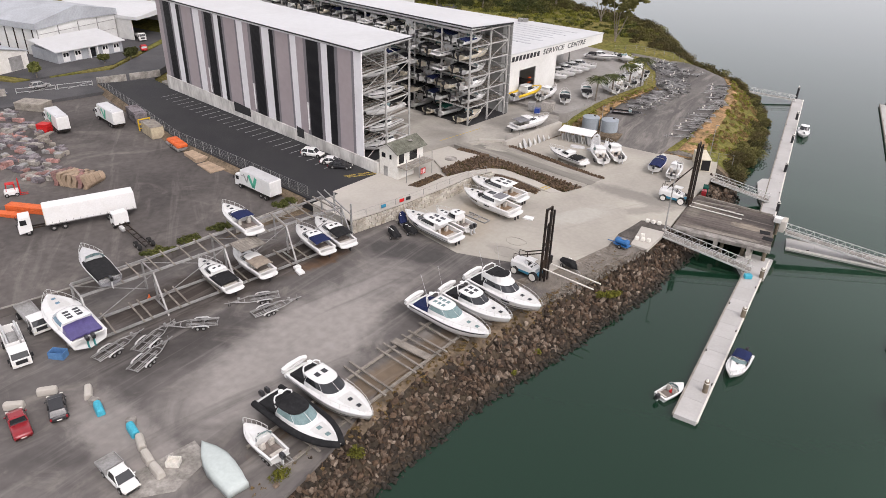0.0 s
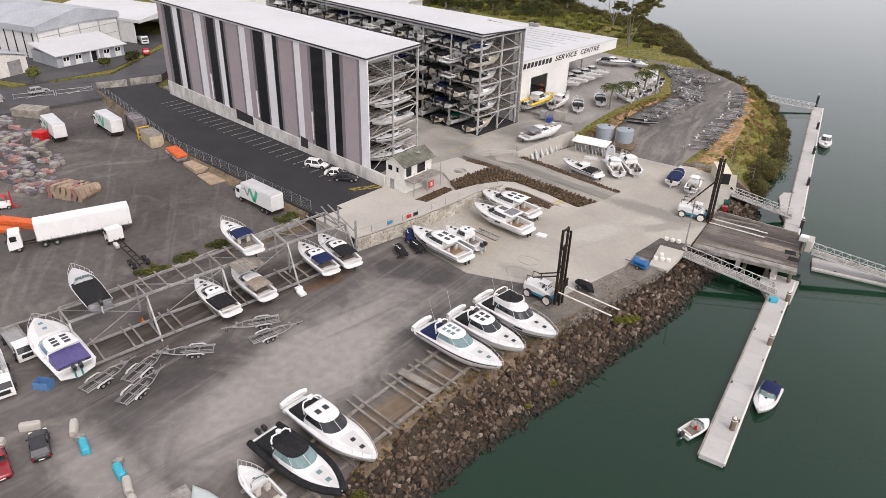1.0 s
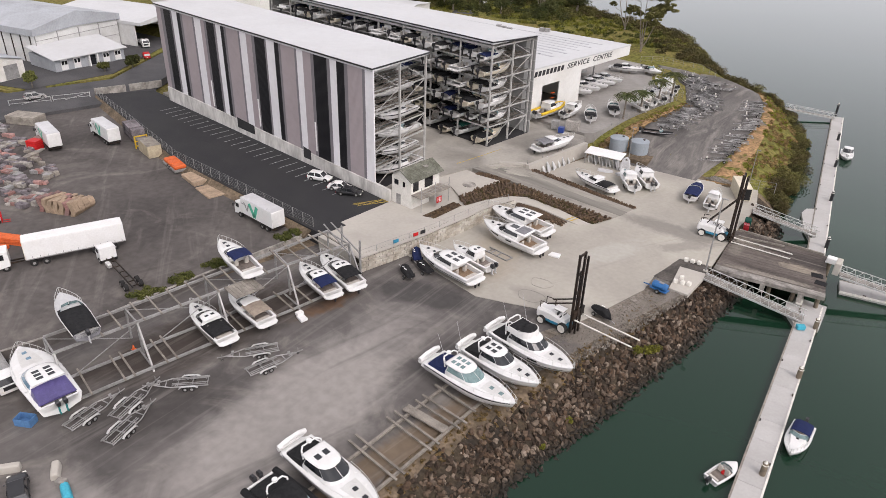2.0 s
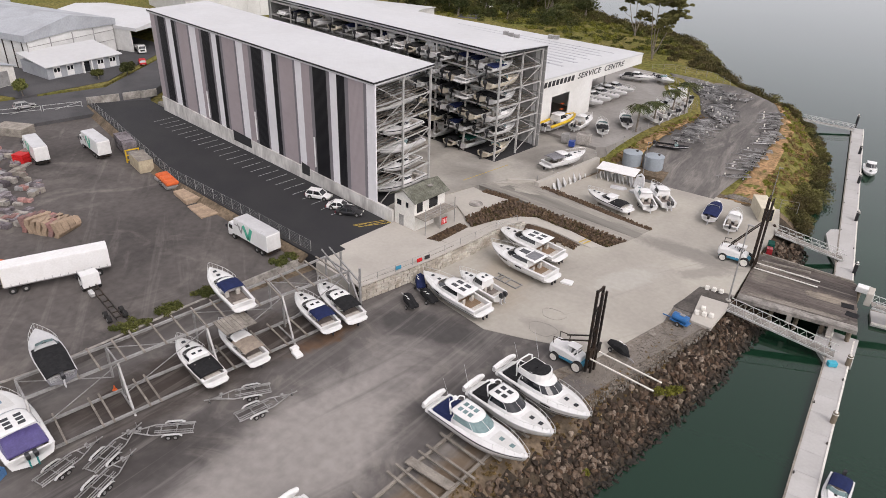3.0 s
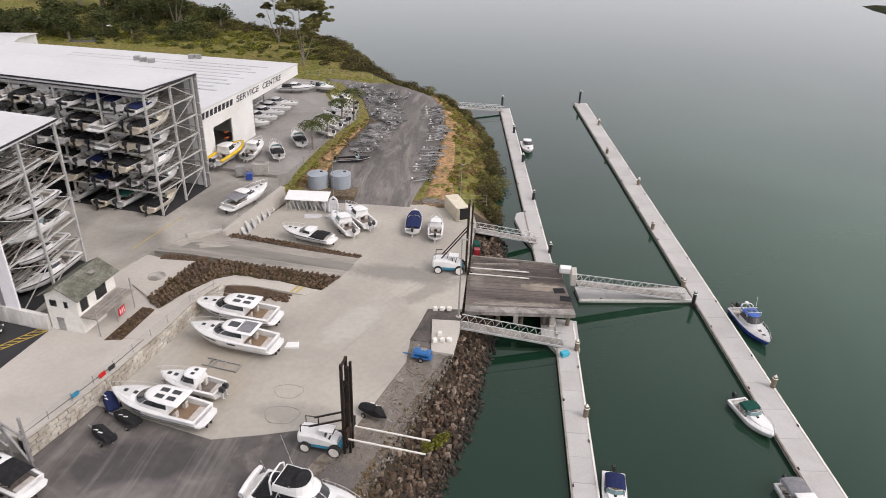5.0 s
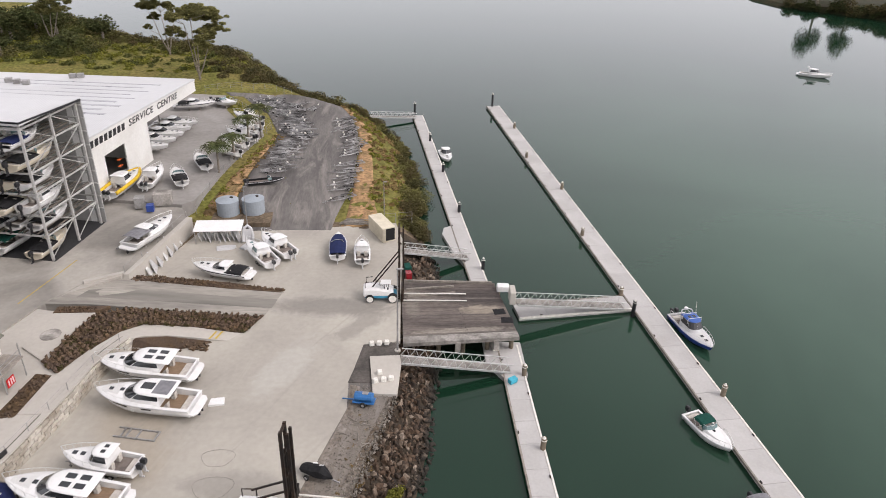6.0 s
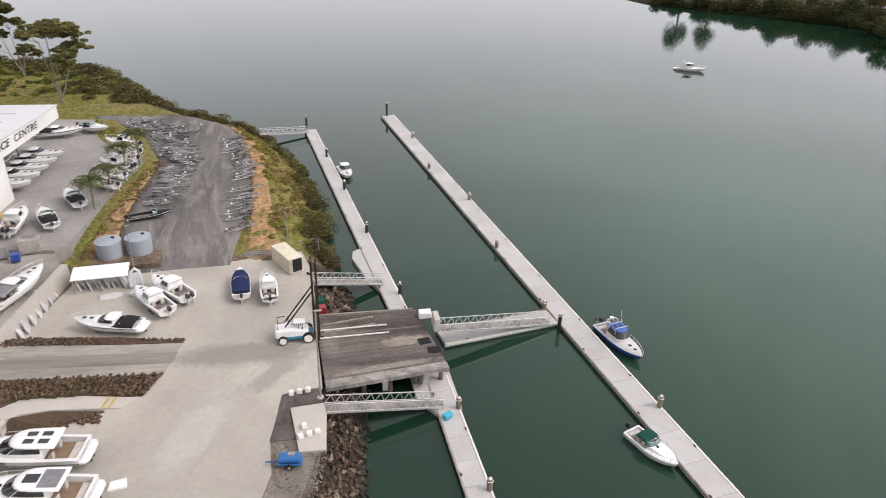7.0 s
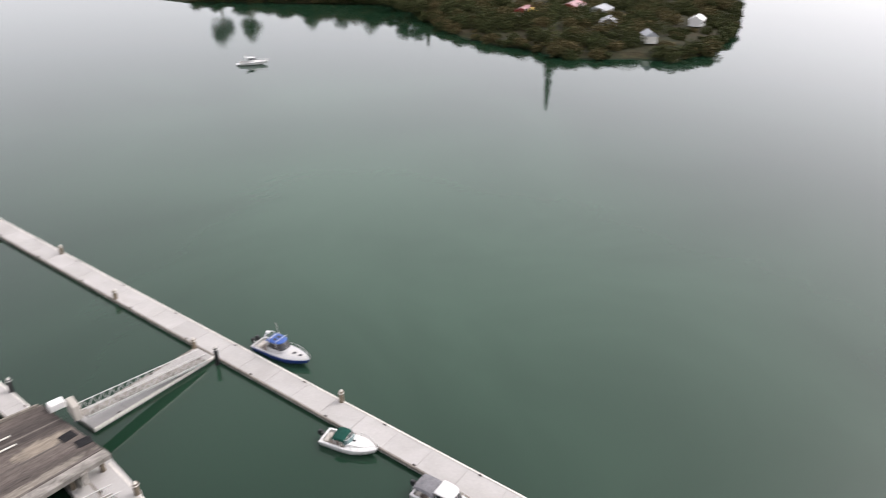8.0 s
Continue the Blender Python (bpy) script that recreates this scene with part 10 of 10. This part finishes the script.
for i in range(190):
    k = rv.random()
    j = rv.choice((2, 3, 3, 2))
    x = KERB[j][0] + (KERB[j + 1][0] - KERB[j][0]) * k
    yy = KERB[j][1] + (KERB[j + 1][1] - KERB[j][1]) * k
    if min(abs(yy - 58), abs(yy - 63.5), abs(yy - 69), abs(yy - 82)) > 1.8:
        continue
    wx.append((x - rv.uniform(0.0, 2.2), yy, TRUCK_Z - 0.05, rv.uniform(0.3, 0.8)))
scrub("edge_weeds", wx, LEAF, "green weeds along the edge wall", rv, 0.16, 80)
bx = []
for i in range(210):
    j, k = rv.randrange(40), rv.random()
    x, yy, z = (p + (q - p) * k for p, q in zip(BED_UP[j], BED_DOWN[j]))
    bx.append((x, yy, z, rv.uniform(0.15, 0.4)))
scrub("bed_plants", bx, LEAF_BROWN, "low brown plants among the bed rocks", rv, 0.13, 70)


def gum_tree(name, base, h, stems, clumps, seed, label):
    """A gum with thin pale stems forking low. clumps: (across, up, radius) of the flat leaf masses, as shares of the height."""
    rnd = random.Random(seed)
    root = thing(name, pose(*base, 0, 0, -8), label, "tree", "gum trees")
    bm = B()
    tube(bm, [(0, 0, -0.6), (0.05, 0, h * 0.03), (0, 0, h * 0.07)], h * 0.02, 9, h * 0.017)
    part("trunk", bm, BARK, root)
    tops = []
    for a, up in stems:
        p0, p1 = Vector((0, 0, h * 0.05)), Vector((a * h * 0.55, rnd.uniform(-0.03, 0.03) * h, h * up * 0.55))
        p2 = Vector((a * h, rnd.uniform(-0.06, 0.06) * h, h * up))
        bm = B()
        tube(bm, [p0, p0.lerp(p1, 0.5) + Vector((a * h * 0.06, 0, 0)), p1, p2], h * 0.012, 7, h * 0.005)
        part("limb", bm, BARK, root)
        tops += [p1, p1.lerp(p2, 0.5), p2]
    store = ([], [])
    for a, up, r in clumps:
        c = Vector((a * h, rnd.uniform(-0.12, 0.12) * h, up * h))
        near = min(tops, key=lambda p: (p - c).length + (3 if p.z > c.z else 0))
        bm = B()
        tube(bm, [near, near.lerp(c, 0.6) + Vector((0, 0, -0.02 * h)), c], h * 0.0042, 5, h * 0.0015)
        part("limb", bm, BARK, root)
        for k in range(20):
            o = Vector((rnd.gauss(0, 0.62), rnd.gauss(0, 0.6), rnd.gauss(0, 0.34))) * r * h
            q = r * h * rnd.uniform(0.34, 0.66)
            leaf_cloud(store, c + o, (q, q, q * 0.5), int(50 + 1500 * r), 0.24, rnd)
    ob = new("crown", leaf_mesh("crown", store, GUM))
    ob.parent = root
    return root


gum_tree("gum_tree", (-75.1, 236.4, height(-75.1, 236.4)), 20.5, ((-0.13, 0.72), (0.02, 0.6), (0.2, 0.55), (-0.02, 0.8)),
         ((-0.1, 0.89, 0.1), (0.03, 0.92, 0.09), (0.16, 0.9, 0.1), (-0.2, 0.84, 0.09), (0.3, 0.83, 0.09), (0.08, 0.84, 0.09), (0.36, 0.72, 0.08), (-0.06, 0.84, 0.08), (0.14, 0.66, 0.1), (0.1, 0.54, 0.09), (0.22, 0.6, 0.08), (0.3, 0.93, 0.07), (-0.28, 0.8, 0.07), (0.17, 0.46, 0.05)), 5,
         "tall pale-barked gum tree with sparse flat crown")
gum_tree("gum_tree", (-90.3, 263.5, height(-90.3, 263.5)), 18.5, ((-0.05, 0.7), (0.12, 0.5), (-0.2, 0.6)),
         ((-0.2, 0.97, 0.11), (0.02, 1.02, 0.1), (-0.28, 0.8, 0.1), (-0.12, 0.84, 0.08), (0.06, 0.8, 0.08), (-0.22, 0.6, 0.07), (0.12, 0.42, 0.08), (0.02, 0.36, 0.08), (0.24, 0.34, 0.06), (-0.3, 0.46, 0.05)), 9,
         "slender gum tree standing behind the hill")
gum_tree("gum_tree", (-130.0, 275.0, height(-130, 275)), 18.0, ((0.1, 0.7), (-0.15, 0.6), (0.25, 0.6)),
         ((0.0, 0.95, 0.14), (0.2, 0.9, 0.13), (0.35, 0.78, 0.1), (-0.2, 0.85, 0.12), (0.12, 0.72, 0.12), (-0.05, 0.6, 0.12), (0.3, 0.6, 0.09)), 13,
         "broad olive gum tree on the rough hill")


def round_tree(base, h, r, seed, material, label, name="tree"):
    rnd = random.Random(seed)
    root = thing(name, pose(*base), label, "tree", "trees")
    bm = B()
    tube(bm, [(0, 0, -0.3), (0.1, 0, h * 0.35), (0.2, 0.1, h * 0.6)], r * 0.09, 7, r * 0.03)
    part("trunk", bm, BARK, root)
    store = ([], [])
    for i in range(9):
        a, k = rnd.uniform(0, 6.3), rnd.uniform(0, 0.62)
        leaf_cloud(store, (math.cos(a) * r * k, math.sin(a) * r * k, h * rnd.uniform(0.45, 0.82)), (r * 0.5, r * 0.5, h * 0.2), int(110 * max(1, r / 4.5) ** 2), 0.42, rnd)
    ob = new("crown", leaf_mesh("crown", store, material))
    ob.parent = root
    return root


for i, (x, yy, h, r) in enumerate(((-172, 246, 8, 5), (-164, 258, 9, 5.5), (-156, 252, 8, 5), (-150, 262, 9, 5), (-143, 276, 10, 6), (-150, 285, 10, 6), (-182, 256, 9, 5.5), (-192, 262, 9, 5), (-138, 258, 6, 4), (-132, 284, 9, 6), (-120, 262, 7, 5), (-116, 280, 8, 6), (-181, 247, 8, 6), (-173, 255, 8, 6), (-166, 264, 11, 7), (-162, 296, 11, 8), (-172, 304, 12, 8), (-185, 312, 12, 8), (-142, 292, 10, 8), (-200, 318, 12, 9), (-178, 262, 8, 5))):
    round_tree((x, yy, height(x, yy)), h, r, 40 + i, LEAF_DARK, "dark rounded tree behind the sheds")
for i, (x, yy, h, r) in enumerate(((-186.2, 121.5, 3.4, 2.0), (-184.0, 128.5, 3.4, 2.4), (-186.5, 101.5, 4.2, 2.2))):
    round_tree((x, yy, 1.8), h, r, 60 + i, LEAF if i != 1 else LEAF_DARK, "clipped garden bush by the office" if i < 2 else "ragged small tree on the verge", "bush")


def palm(base, h, seed):
    rnd = random.Random(seed)
    root = thing("palm_tree", pose(*base), "young palm tree with drooping green fronds", "palm", "palms")
    bm = B()
    tube(bm, [(0, 0, -0.3), (0.1, 0, h * 0.5), (0.15, 0.05, h)], 0.24, 8, 0.16)
    part("trunk", bm, BARK, root)
    for i in range(22):
        a = 2 * math.pi * i / 22 + rnd.uniform(-0.2, 0.2)
        L = rnd.uniform(2.4, 3.2)
        up = rnd.uniform(0.1, 1.1)
        bm = B()
        pts = []
        for k in range(6):
            f = k / 5
            pts.append(Vector((math.cos(a) * L * f, math.sin(a) * L * f, h + up * L * (f - 1.15 * f * f))))
        side = Vector((-math.sin(a), math.cos(a), 0))
        for p, q in zip(pts, pts[1:]):
            for s in (-1, 1):
                for f in (0.0, 0.5):
                    o = p.lerp(q, f)
                    o2 = p.lerp(q, f + 0.46)
                    tip = o + side * s * 1.0 * (1.1 - 0.6 * (o - pts[0]).length / L) + (q - p) * 0.8 - Vector((0, 0, 0.22))
                    bm.faces.new([bm.verts.new(v) for v in (o, o2, tip)])
        part("frond", bm, LEAF_DARK, root)


for i, (x, yy) in enumerate(((-55.7, 167.4), (-54.2, 174.8), (-52.9, 184.5), (-50.9, 188.5))):
    palm((x, yy, height(x, yy)), (5.6, 4.8, 5.6, 6.8)[i], i)


strip("back_road", resample([(-290, 318), (-210, 290), (-166, 278), (-150, 268), (-146, 250)], 30), resample([(-290, 306), (-206, 279), (-168, 268), (-158, 262), (-154, 248)], 30), ROADTAR, "grey tar road behind the sheds", "road", 0.3, 0.15, 3)
# ---- trailer park ----
park = boat_trailer("galvanised boat trailer parked in a tight row", 6.8, 2.1, 1, "parked trailers", PARKSTEEL, False)
park2 = boat_trailer("dull galvanised twin-axle boat trailer in a row", 7.6, 2.2, 2, "parked trailers", PARKSTEEL, False)
small_park = boat_trailer("short rusty single-axle boat trailer among the rows", 5.2, 1.8, 1, "parked trailers", PARKSTEEL, False)
KINDS = (park, park2, small_park)
used = set()


def park_at(x, yy, ang):
    """Stand a trailer of a random kind on the gravel."""
    src = rv.choice(KINDS)
    m = pose(x, yy, height(x, yy) + 0.08, rv.uniform(-1, 1), rv.uniform(-2, 3), ang)
    if src.name in used:
        copy_thing(src, m)
    else:
        used.add(src.name)
        src.matrix_basis = m


for i in range(13):
    yy = 168.2 + i * 1.7 + rv.uniform(-0.3, 0.3)
    park_at(-45.4 + 0.085 * (yy - 168) + rv.uniform(-0.5, 0.5), yy, rv.uniform(-6, 26))
for i in range(11):
    yy = 159.2 + i * 2.9 + rv.uniform(-0.6, 0.6)
    if 176 < yy < 179:
        continue
    park_at(-31.4 + 0.02 * (yy - 160) + rv.uniform(-0.5, 0.5), yy, 190 + rv.uniform(4, 32))
for i in range(7):
    yy = 192.5 + i * 1.9 + rv.uniform(-0.4, 0.4)
    park_at(-31.6 - 0.16 * (yy - 192) + rv.uniform(-0.4, 0.4), yy, 215 + rv.uniform(-10, 22))
for i in range(30):
    k = i / 29
    yy = 191.5 + 15.5 * k + rv.uniform(-0.5, 0.5)
    x = -43.6 - 3.6 * k + rv.choice((-1.6, 0.3, 1.8)) + rv.uniform(-0.4, 0.4)
    park_at(x, yy, rv.choice((0, 180)) + rv.uniform(-32, 2))
for i in range(26):
    k = i / 25
    yy = 207.5 + 12.5 * k + rv.uniform(-0.8, 0.8)
    x = -48.6 - 6.2 * k + rv.choice((-2.4, 0.4, 2.8)) + rv.uniform(-0.5, 0.5)
    park_at(x, yy, rv.choice((0, 180)) + rv.uniform(-45, -5))
for x, yy, a in ((-41.4, 213.6, 60), (-44.5, 212.4, 95), (-45.8, 216.0, 40)):
    park_at(x, yy, a)
BLACK_RUN = make_boat("runabout", 6.8, 2.0, 0.8, "low black open runabout among the trailers", None, 0.6, hull_mat=BLACKP, deck_mat=CANVAS_BLACK, engines=1, rail=False, seats=False)
put(BLACK_RUN, (-49.4, 162.6), (-42.8, 164.2), height(-46, 163) + 0.15, True)


# ---- tanks, container and shelter ----
for x, yy in ((-51.4, 153.6), (-47.0, 154.2)):
    root = thing("water_tank", pose(x, yy, 0.9), "round pale grey concrete water tank", "tank", "water tanks")
    bm = B()
    disc_drum(bm, (0, 0, 1.2), 1.95, 3.0, 28)
    part("shell", bm, TANKGREY := mat("tank_grey", (0.28, 0.315, 0.34), 0.6, dark=(0.23, 0.255, 0.275), scale=0.5, amount=0.4, fine=3, fine_amount=0.06, bump=0.05), root)
    bm = B()
    tube(bm, [(0, 0, 2.7), (0, 0, 3.05)], 2.0, 28, 0.3)
    part("lid", bm, TANKGREY, root)
    bm = B()
    disc_drum(bm, (0.7, 0.3, 3.02), 0.28, 0.2, 12)
    part("hatch", bm, STEEL_DARK, root)
slab("tank_base", [(-54, 149.6), (-43.6, 149.6), (-43.6, 156.6), (-54, 156.4)], 0.95, DIRT, "levelled soil base under the tanks", "ground", -0.3)
root = thing("shipping_container", pose(-24.0, 146.6, 0.08, 0, 0, -66), "cream shipping container with an open end", "container")
bm = B()
box(bm, (0, 0, 1.3), (6.06, 2.44, 2.59), bevel=0.03)
part("body", bm, CONT := mat("cream_container", (0.6, 0.55, 0.43), 0.6, dark=(0.45, 0.4, 0.31), scale=0.6, amount=0.6, fine=3, fine_amount=0.06, ribs=('X', 0.28, 0.03), world_space=False), root)
# near-black panel on the closed end paints the shade inside
bm = B()
box(bm, (3.04, 0.2, 1.3), (0.04, 1.7, 2.2))
part("open_end", bm, UNLIT_INSIDE, root)
bm = B()
box(bm, (3.3, -1.0, 1.3), (0.6, 0.06, 2.4), 40)
part("door", bm, CONT, root)
root = thing("open_shelter", pose(-51.2, 145.0, 0.06, 0, 0, 2), "open white-roofed lean-to sheltering boat moulds", "shelter")
bm = B()
loft(bm, [[(x, -1.7, 2.35), (x, 1.8, 2.7), (x, 1.8, 2.82), (x, -1.7, 2.47)] for x in (-3.9, 3.9)])
part("roof", bm, WHITEP, root)
for x in (-3.7, 0, 3.7):
    for yk, h in ((-1.5, 2.4), (1.6, 2.7)):
        bm = B()
        tube(bm, [(x, yk, -0.05), (x, yk, h)], 0.07, 6)
        part("post", bm, STEEL, root)
for i in range(16):
    if i < 9:
        x, yy, a = -54.2 + i * 0.78, 145.2 + 0.3 * (i % 2), 8
    else:
        k = i - 9
        x, yy, a = -57.2 - 0.32 * k, 144.2 - 1.75 * k, 100
    bm = B()
    s = (0.85 if i < 9 else 1.25) + 0.25 * ((i * 7) % 3)
    loft(bm, [[(-s, d, 0), (-s * 0.9, d + 0.1, 1.2 * s), (0, d + 0.3, 1.5 * s + 0.25 * (i % 3)), (s * 0.9, d + 0.1, 1.2 * s), (s, d, 0)] for d in (0, 0.16)])
    single("hull_mould", bm, GEL_GREY if i % 3 else GEL, "pale fibreglass mould leaning on the wall" if i > 8 else "pale fibreglass mould under the lean-to", "mould", "boat moulds", pose(x, yy, 0.06, -14, 0, a + 90 * (i < 9)))
for x, yy, a in ((-49.6, 141.8, 10), (-46.2, 142.6, 60)):
    bm = B()
    loft(bm, [[(xx, -w, 0.15), (xx, -w * 0.7, 0.5), (xx, w * 0.7, 0.5), (xx, w, 0.15)] for xx, w in ((-1.5, 0.6), (0.4, 0.75), (1.2, 0.5), (1.6, 0.1))])
    single("tender", bm, GEL_GREY, "small pale inflatable tender on the concrete", "tender", "tenders", pose(x, yy, -0.08, 0, 0, a))
bm = B()
tube(bm, [(-0.75, 0, 0.3), (-0.8, 0.25, 1.4), (-0.55, 0.45, 2.5), (0, 0.55, 2.95), (0.55, 0.45, 2.5), (0.8, 0.25, 1.4), (0.75, 0, 0.3)], 0.24, 10)
box(bm, (0, 0.22, 1.35), (1.3, 0.1, 2.2), bevel=0.04)
single("tender", bm, GEL_GREY, "pale inflatable tender stood upright by the lean-to", "tender", "tenders", pose(-46.3, 143.6, 0.06, -10, 0, 8))
root = thing("timber_pile", pose(9.4, 1.0, 0.05), "untidy heap of grey timber lengths", "timber")
for i in range(9):
    bm = B()
    beam(bm, (-41 + 0.15 * i, 149.6 + 0.22 * i, 0.12 + 0.08 * (i % 3)), (-34.8 + 0.2 * i, 148.9 + 0.2 * i, 0.12 + 0.08 * (i % 3)), 0.18, 0.12)
    part("length", bm, TIMBER, root)
for x, yy, s, mm, lab in ((-66.0, 152.2, (1.6, 1.6, 1.9), STEEL, "small grey plant cabinet"), (-62.4, 153.6, (3.0, 2.2, 2.2), CONCRETE_OLD, "low concrete block store"), (-63.8, 150.6, (1.2, 1.2, 1.2), BLUE_DEEP, "blue plastic drum crate"), (-19.9, 133.2, (1.0, 1.6, 1.5), CANVAS_GREEN, "dark green plant cabinet by the wharf"), (-19.8, 131.6, (0.9, 1.1, 1.2), REDP, "dull red plant cabinet by the wharf")):
    bm = B()
    box(bm, (0, 0, s[2] / 2), s, bevel=0.04)
    single("cabinet", bm, mm, lab, "cabinet", "", pose(x, yy, (SERVICE_Z - 0.3 if x < -50 else -0.1), 0, 0, 10))
for x, yy, z in ((-23.6, 152.6, 0.4), (-47.4, 149.2, 0.9)):
    root = thing("lamp_post", pose(x, yy, z - 0.5), "slender pale lamp post", "lamp post")
    bm = B()
    tube(bm, [(0, 0, 0), (0, 0, 7.5)], 0.09, 7, 0.05)
    part("pole", bm, STEEL, root)
    bm = B()
    box(bm, (0.25, 0, 7.5), (0.7, 0.22, 0.12))
    part("lamp_head", bm, STEEL, root)
for x, yy, mm, lab in ((-62.9, 87.6, BLUEP, "blue life-ring cabinet on the wall rail"), (-61.7, 91.2, BRIGHT_RED, "red notice board on the wall rail"), (-61.3, 92.6, BLACKP, "black notice board on the wall rail")):
    bm = B()
    box(bm, (0, 0, 0), (0.12, 0.95, 0.6), bevel=0.03)
    single("notice_board", bm, mm, lab, "sign", "", pose(x, yy, PARK_Z + 0.9, 0, 0, -18))


# ---- the far side of the bay ----
def far_shore():
    poly = [(264, 323), (241, 283), (226, 254), (223, 234), (225, 217), (220, 198), (229, 183), (241, 173), (245, 163), (264, 155), (320, 164), (362, 177), (452, 208), (620, 260), (700, 420), (460, 480), (300, 470), (190, 470), (196, 438), (230, 400), (276, 346)]
    bm = B()
    lo = [bm.verts.new((x, yy, SEA - 1)) for x, yy in poly]
    cx, cy = 330, 300
    mid = [bm.verts.new((x + (cx - x) * 0.05, yy + (cy - yy) * 0.05, SEA + 1.6)) for x, yy in poly]
    hi = [bm.verts.new((x + (cx - x) * 0.3, yy + (cy - yy) * 0.3, SEA + 5)) for x, yy in poly]
    n = len(poly)
    for a, b in ((lo, mid), (mid, hi)):
        for i in range(n):
            bm.faces.new((a[i], a[(i + 1) % n], b[(i + 1) % n], b[i]))
    bm.faces.new(hi)
    bmesh.ops.recalc_face_normals(bm, faces=bm.faces[:])
    structure("far_land", bm, FAR_WOOD_GROUND, "wooded far shore across the bay", "land")
    rnd = random.Random(77)
    homes = ((274, 252), (306, 244), (306, 228), (278, 208), (318, 182), (262, 180), (296, 360))
    spots = []
    for i in range(n):
        (ax, ay), (bx, by) = poly[i], poly[(i + 1) % n]
        if ax > 470 or bx > 470 or ay > 440:
            continue
        ln = math.hypot(bx - ax, by - ay)
        for k in range(int(ln / 0.7)):
            f = rnd.random()
            x, yy = ax + (bx - ax) * f, ay + (by - ay) * f
            inn = rnd.random() ** 1.6 * 0.6 + 0.005
            x, yy = x + (cx - x) * inn, yy + (cy - yy) * inn
            if any(math.hypot(x - hx, yy - hy) < 7 for hx, hy in homes):
                continue
            spots.append((x, yy, SEA + 0.6 + 12 * min(inn, 0.3), rnd.choice((1.6, 2.4, 3.2, 4.4, 5.6)) * (0.8 + 1.6 * min(inn, 0.35))))
    for k in range(260):
        x, yy = rnd.uniform(245, 400), rnd.uniform(190, 400)
        if yy > 190 + 0.9 * (x - 245) + 150 or any(math.hypot(x - hx, yy - hy) < 8 for hx, hy in homes):
            continue
        if abs(x - cx) + abs(yy - cy) < 170:
            spots.append((x, yy, SEA + 4.6, rnd.uniform(3.5, 6.0)))
    scrub("far_trees", spots[::3] + spots[1::3], LEAF_DARK, "dark trees crowding the far shore", rnd, 0.5, 42)
    scrub("far_trees", spots[2::3], LEAF_BROWN, "olive trees crowding the far shore", rnd, 0.5, 42)
    for i, (x, yy, h, r) in enumerate(((228, 207, 24, 2.6), (262, 305, 15, 2.2))):
        root = thing("conifer", pose(x, yy, SEA + 1), "tall narrow dark conifer on the far shore", "tree", "far conifers")
        bm = B()
        tube(bm, [(0, 0, 0), (0, 0, h * 0.9)], 0.3, 6, 0.05)
        part("trunk", bm, BARK, root)
        store = ([], [])
        for k in range(12):
            z = h * (0.1 + 0.075 * k)
            w = r * (1.15 - 0.085 * k)
            leaf_cloud(store, (0, 0, z), (w, w, h * 0.06), 60, 0.6, rnd)
        ob = new("crown", leaf_mesh("crown", store, LEAF_DARK))
        ob.parent = root
    for i, (x, yy, h, r) in enumerate(((214, 424, 26, 9), (224, 410, 22, 8), (250, 386, 16, 7), (262, 372, 15, 6), (272, 360, 17, 7))):
        round_tree((x, yy, SEA + 1), h, r, 80 + i, LEAF_DARK, "large dark tree on the far shore")
    for x, yy, s, rz, roof, wall in ((274, 252, (15, 9, 4), 20, REDP, CREAM), (271, 246, (8, 6, 4), 30, YELLOW, WEATHERED_WHITE), (306, 244, (17, 10, 4), 15, REDP, WHITEP), (306, 228, (15, 9, 4), 10, SHED_ROOF, WHITEP), (278, 208, (10, 7, 3.5), 25, SHED_ROOF, WHITEP), (318, 182, (9, 6, 3), 12, WHITEP, WHITEP), (262, 180, (8, 5, 3), 40, SHED_ROOF, WEATHERED_WHITE), (296, 360, (14, 8, 4), 30, SHED_ROOF, WHITEP)):
        root = thing("house", pose(x, yy, SEA + 3.2, 0, 0, rz), "small house among trees on the far shore", "house", "far houses")
        bm = B()
        box(bm, (0, 0, s[2] / 2), s)
        part("wall", bm, wall, root)
        bm = B()
        loft(bm, [[(xx, -s[1] / 2 - 0.4, s[2]), (xx, 0, s[2] + 2), (xx, s[1] / 2 + 0.4, s[2])] for xx in (-s[0] / 2 - 0.4, s[0] / 2 + 0.4)])
        part("roof", bm, roof, root)
        for k in (-0.3, 0.0, 0.3):
            bm = B()
            box(bm, (s[0] * k, -s[1] / 2 - 0.03, s[2] * 0.5), (1.4, 0.08, 1.2))
            part("window", bm, GLASS_DARK, root)
    bm = B()
    box(bm, (250, 283, SEA + 0.9), (26, 2.0, 0.3), 48)
    for k in (-10, 0, 10):
        tube(bm, [(250 + k * 0.67, 283 + k * 0.74, SEA - 2), (250 + k * 0.67, 283 + k * 0.74, SEA + 1)], 0.25, 6)
    single("jetty", bm, CONCRETE_OLD, "narrow pale jetty on the far shore", "jetty")


far_shore()
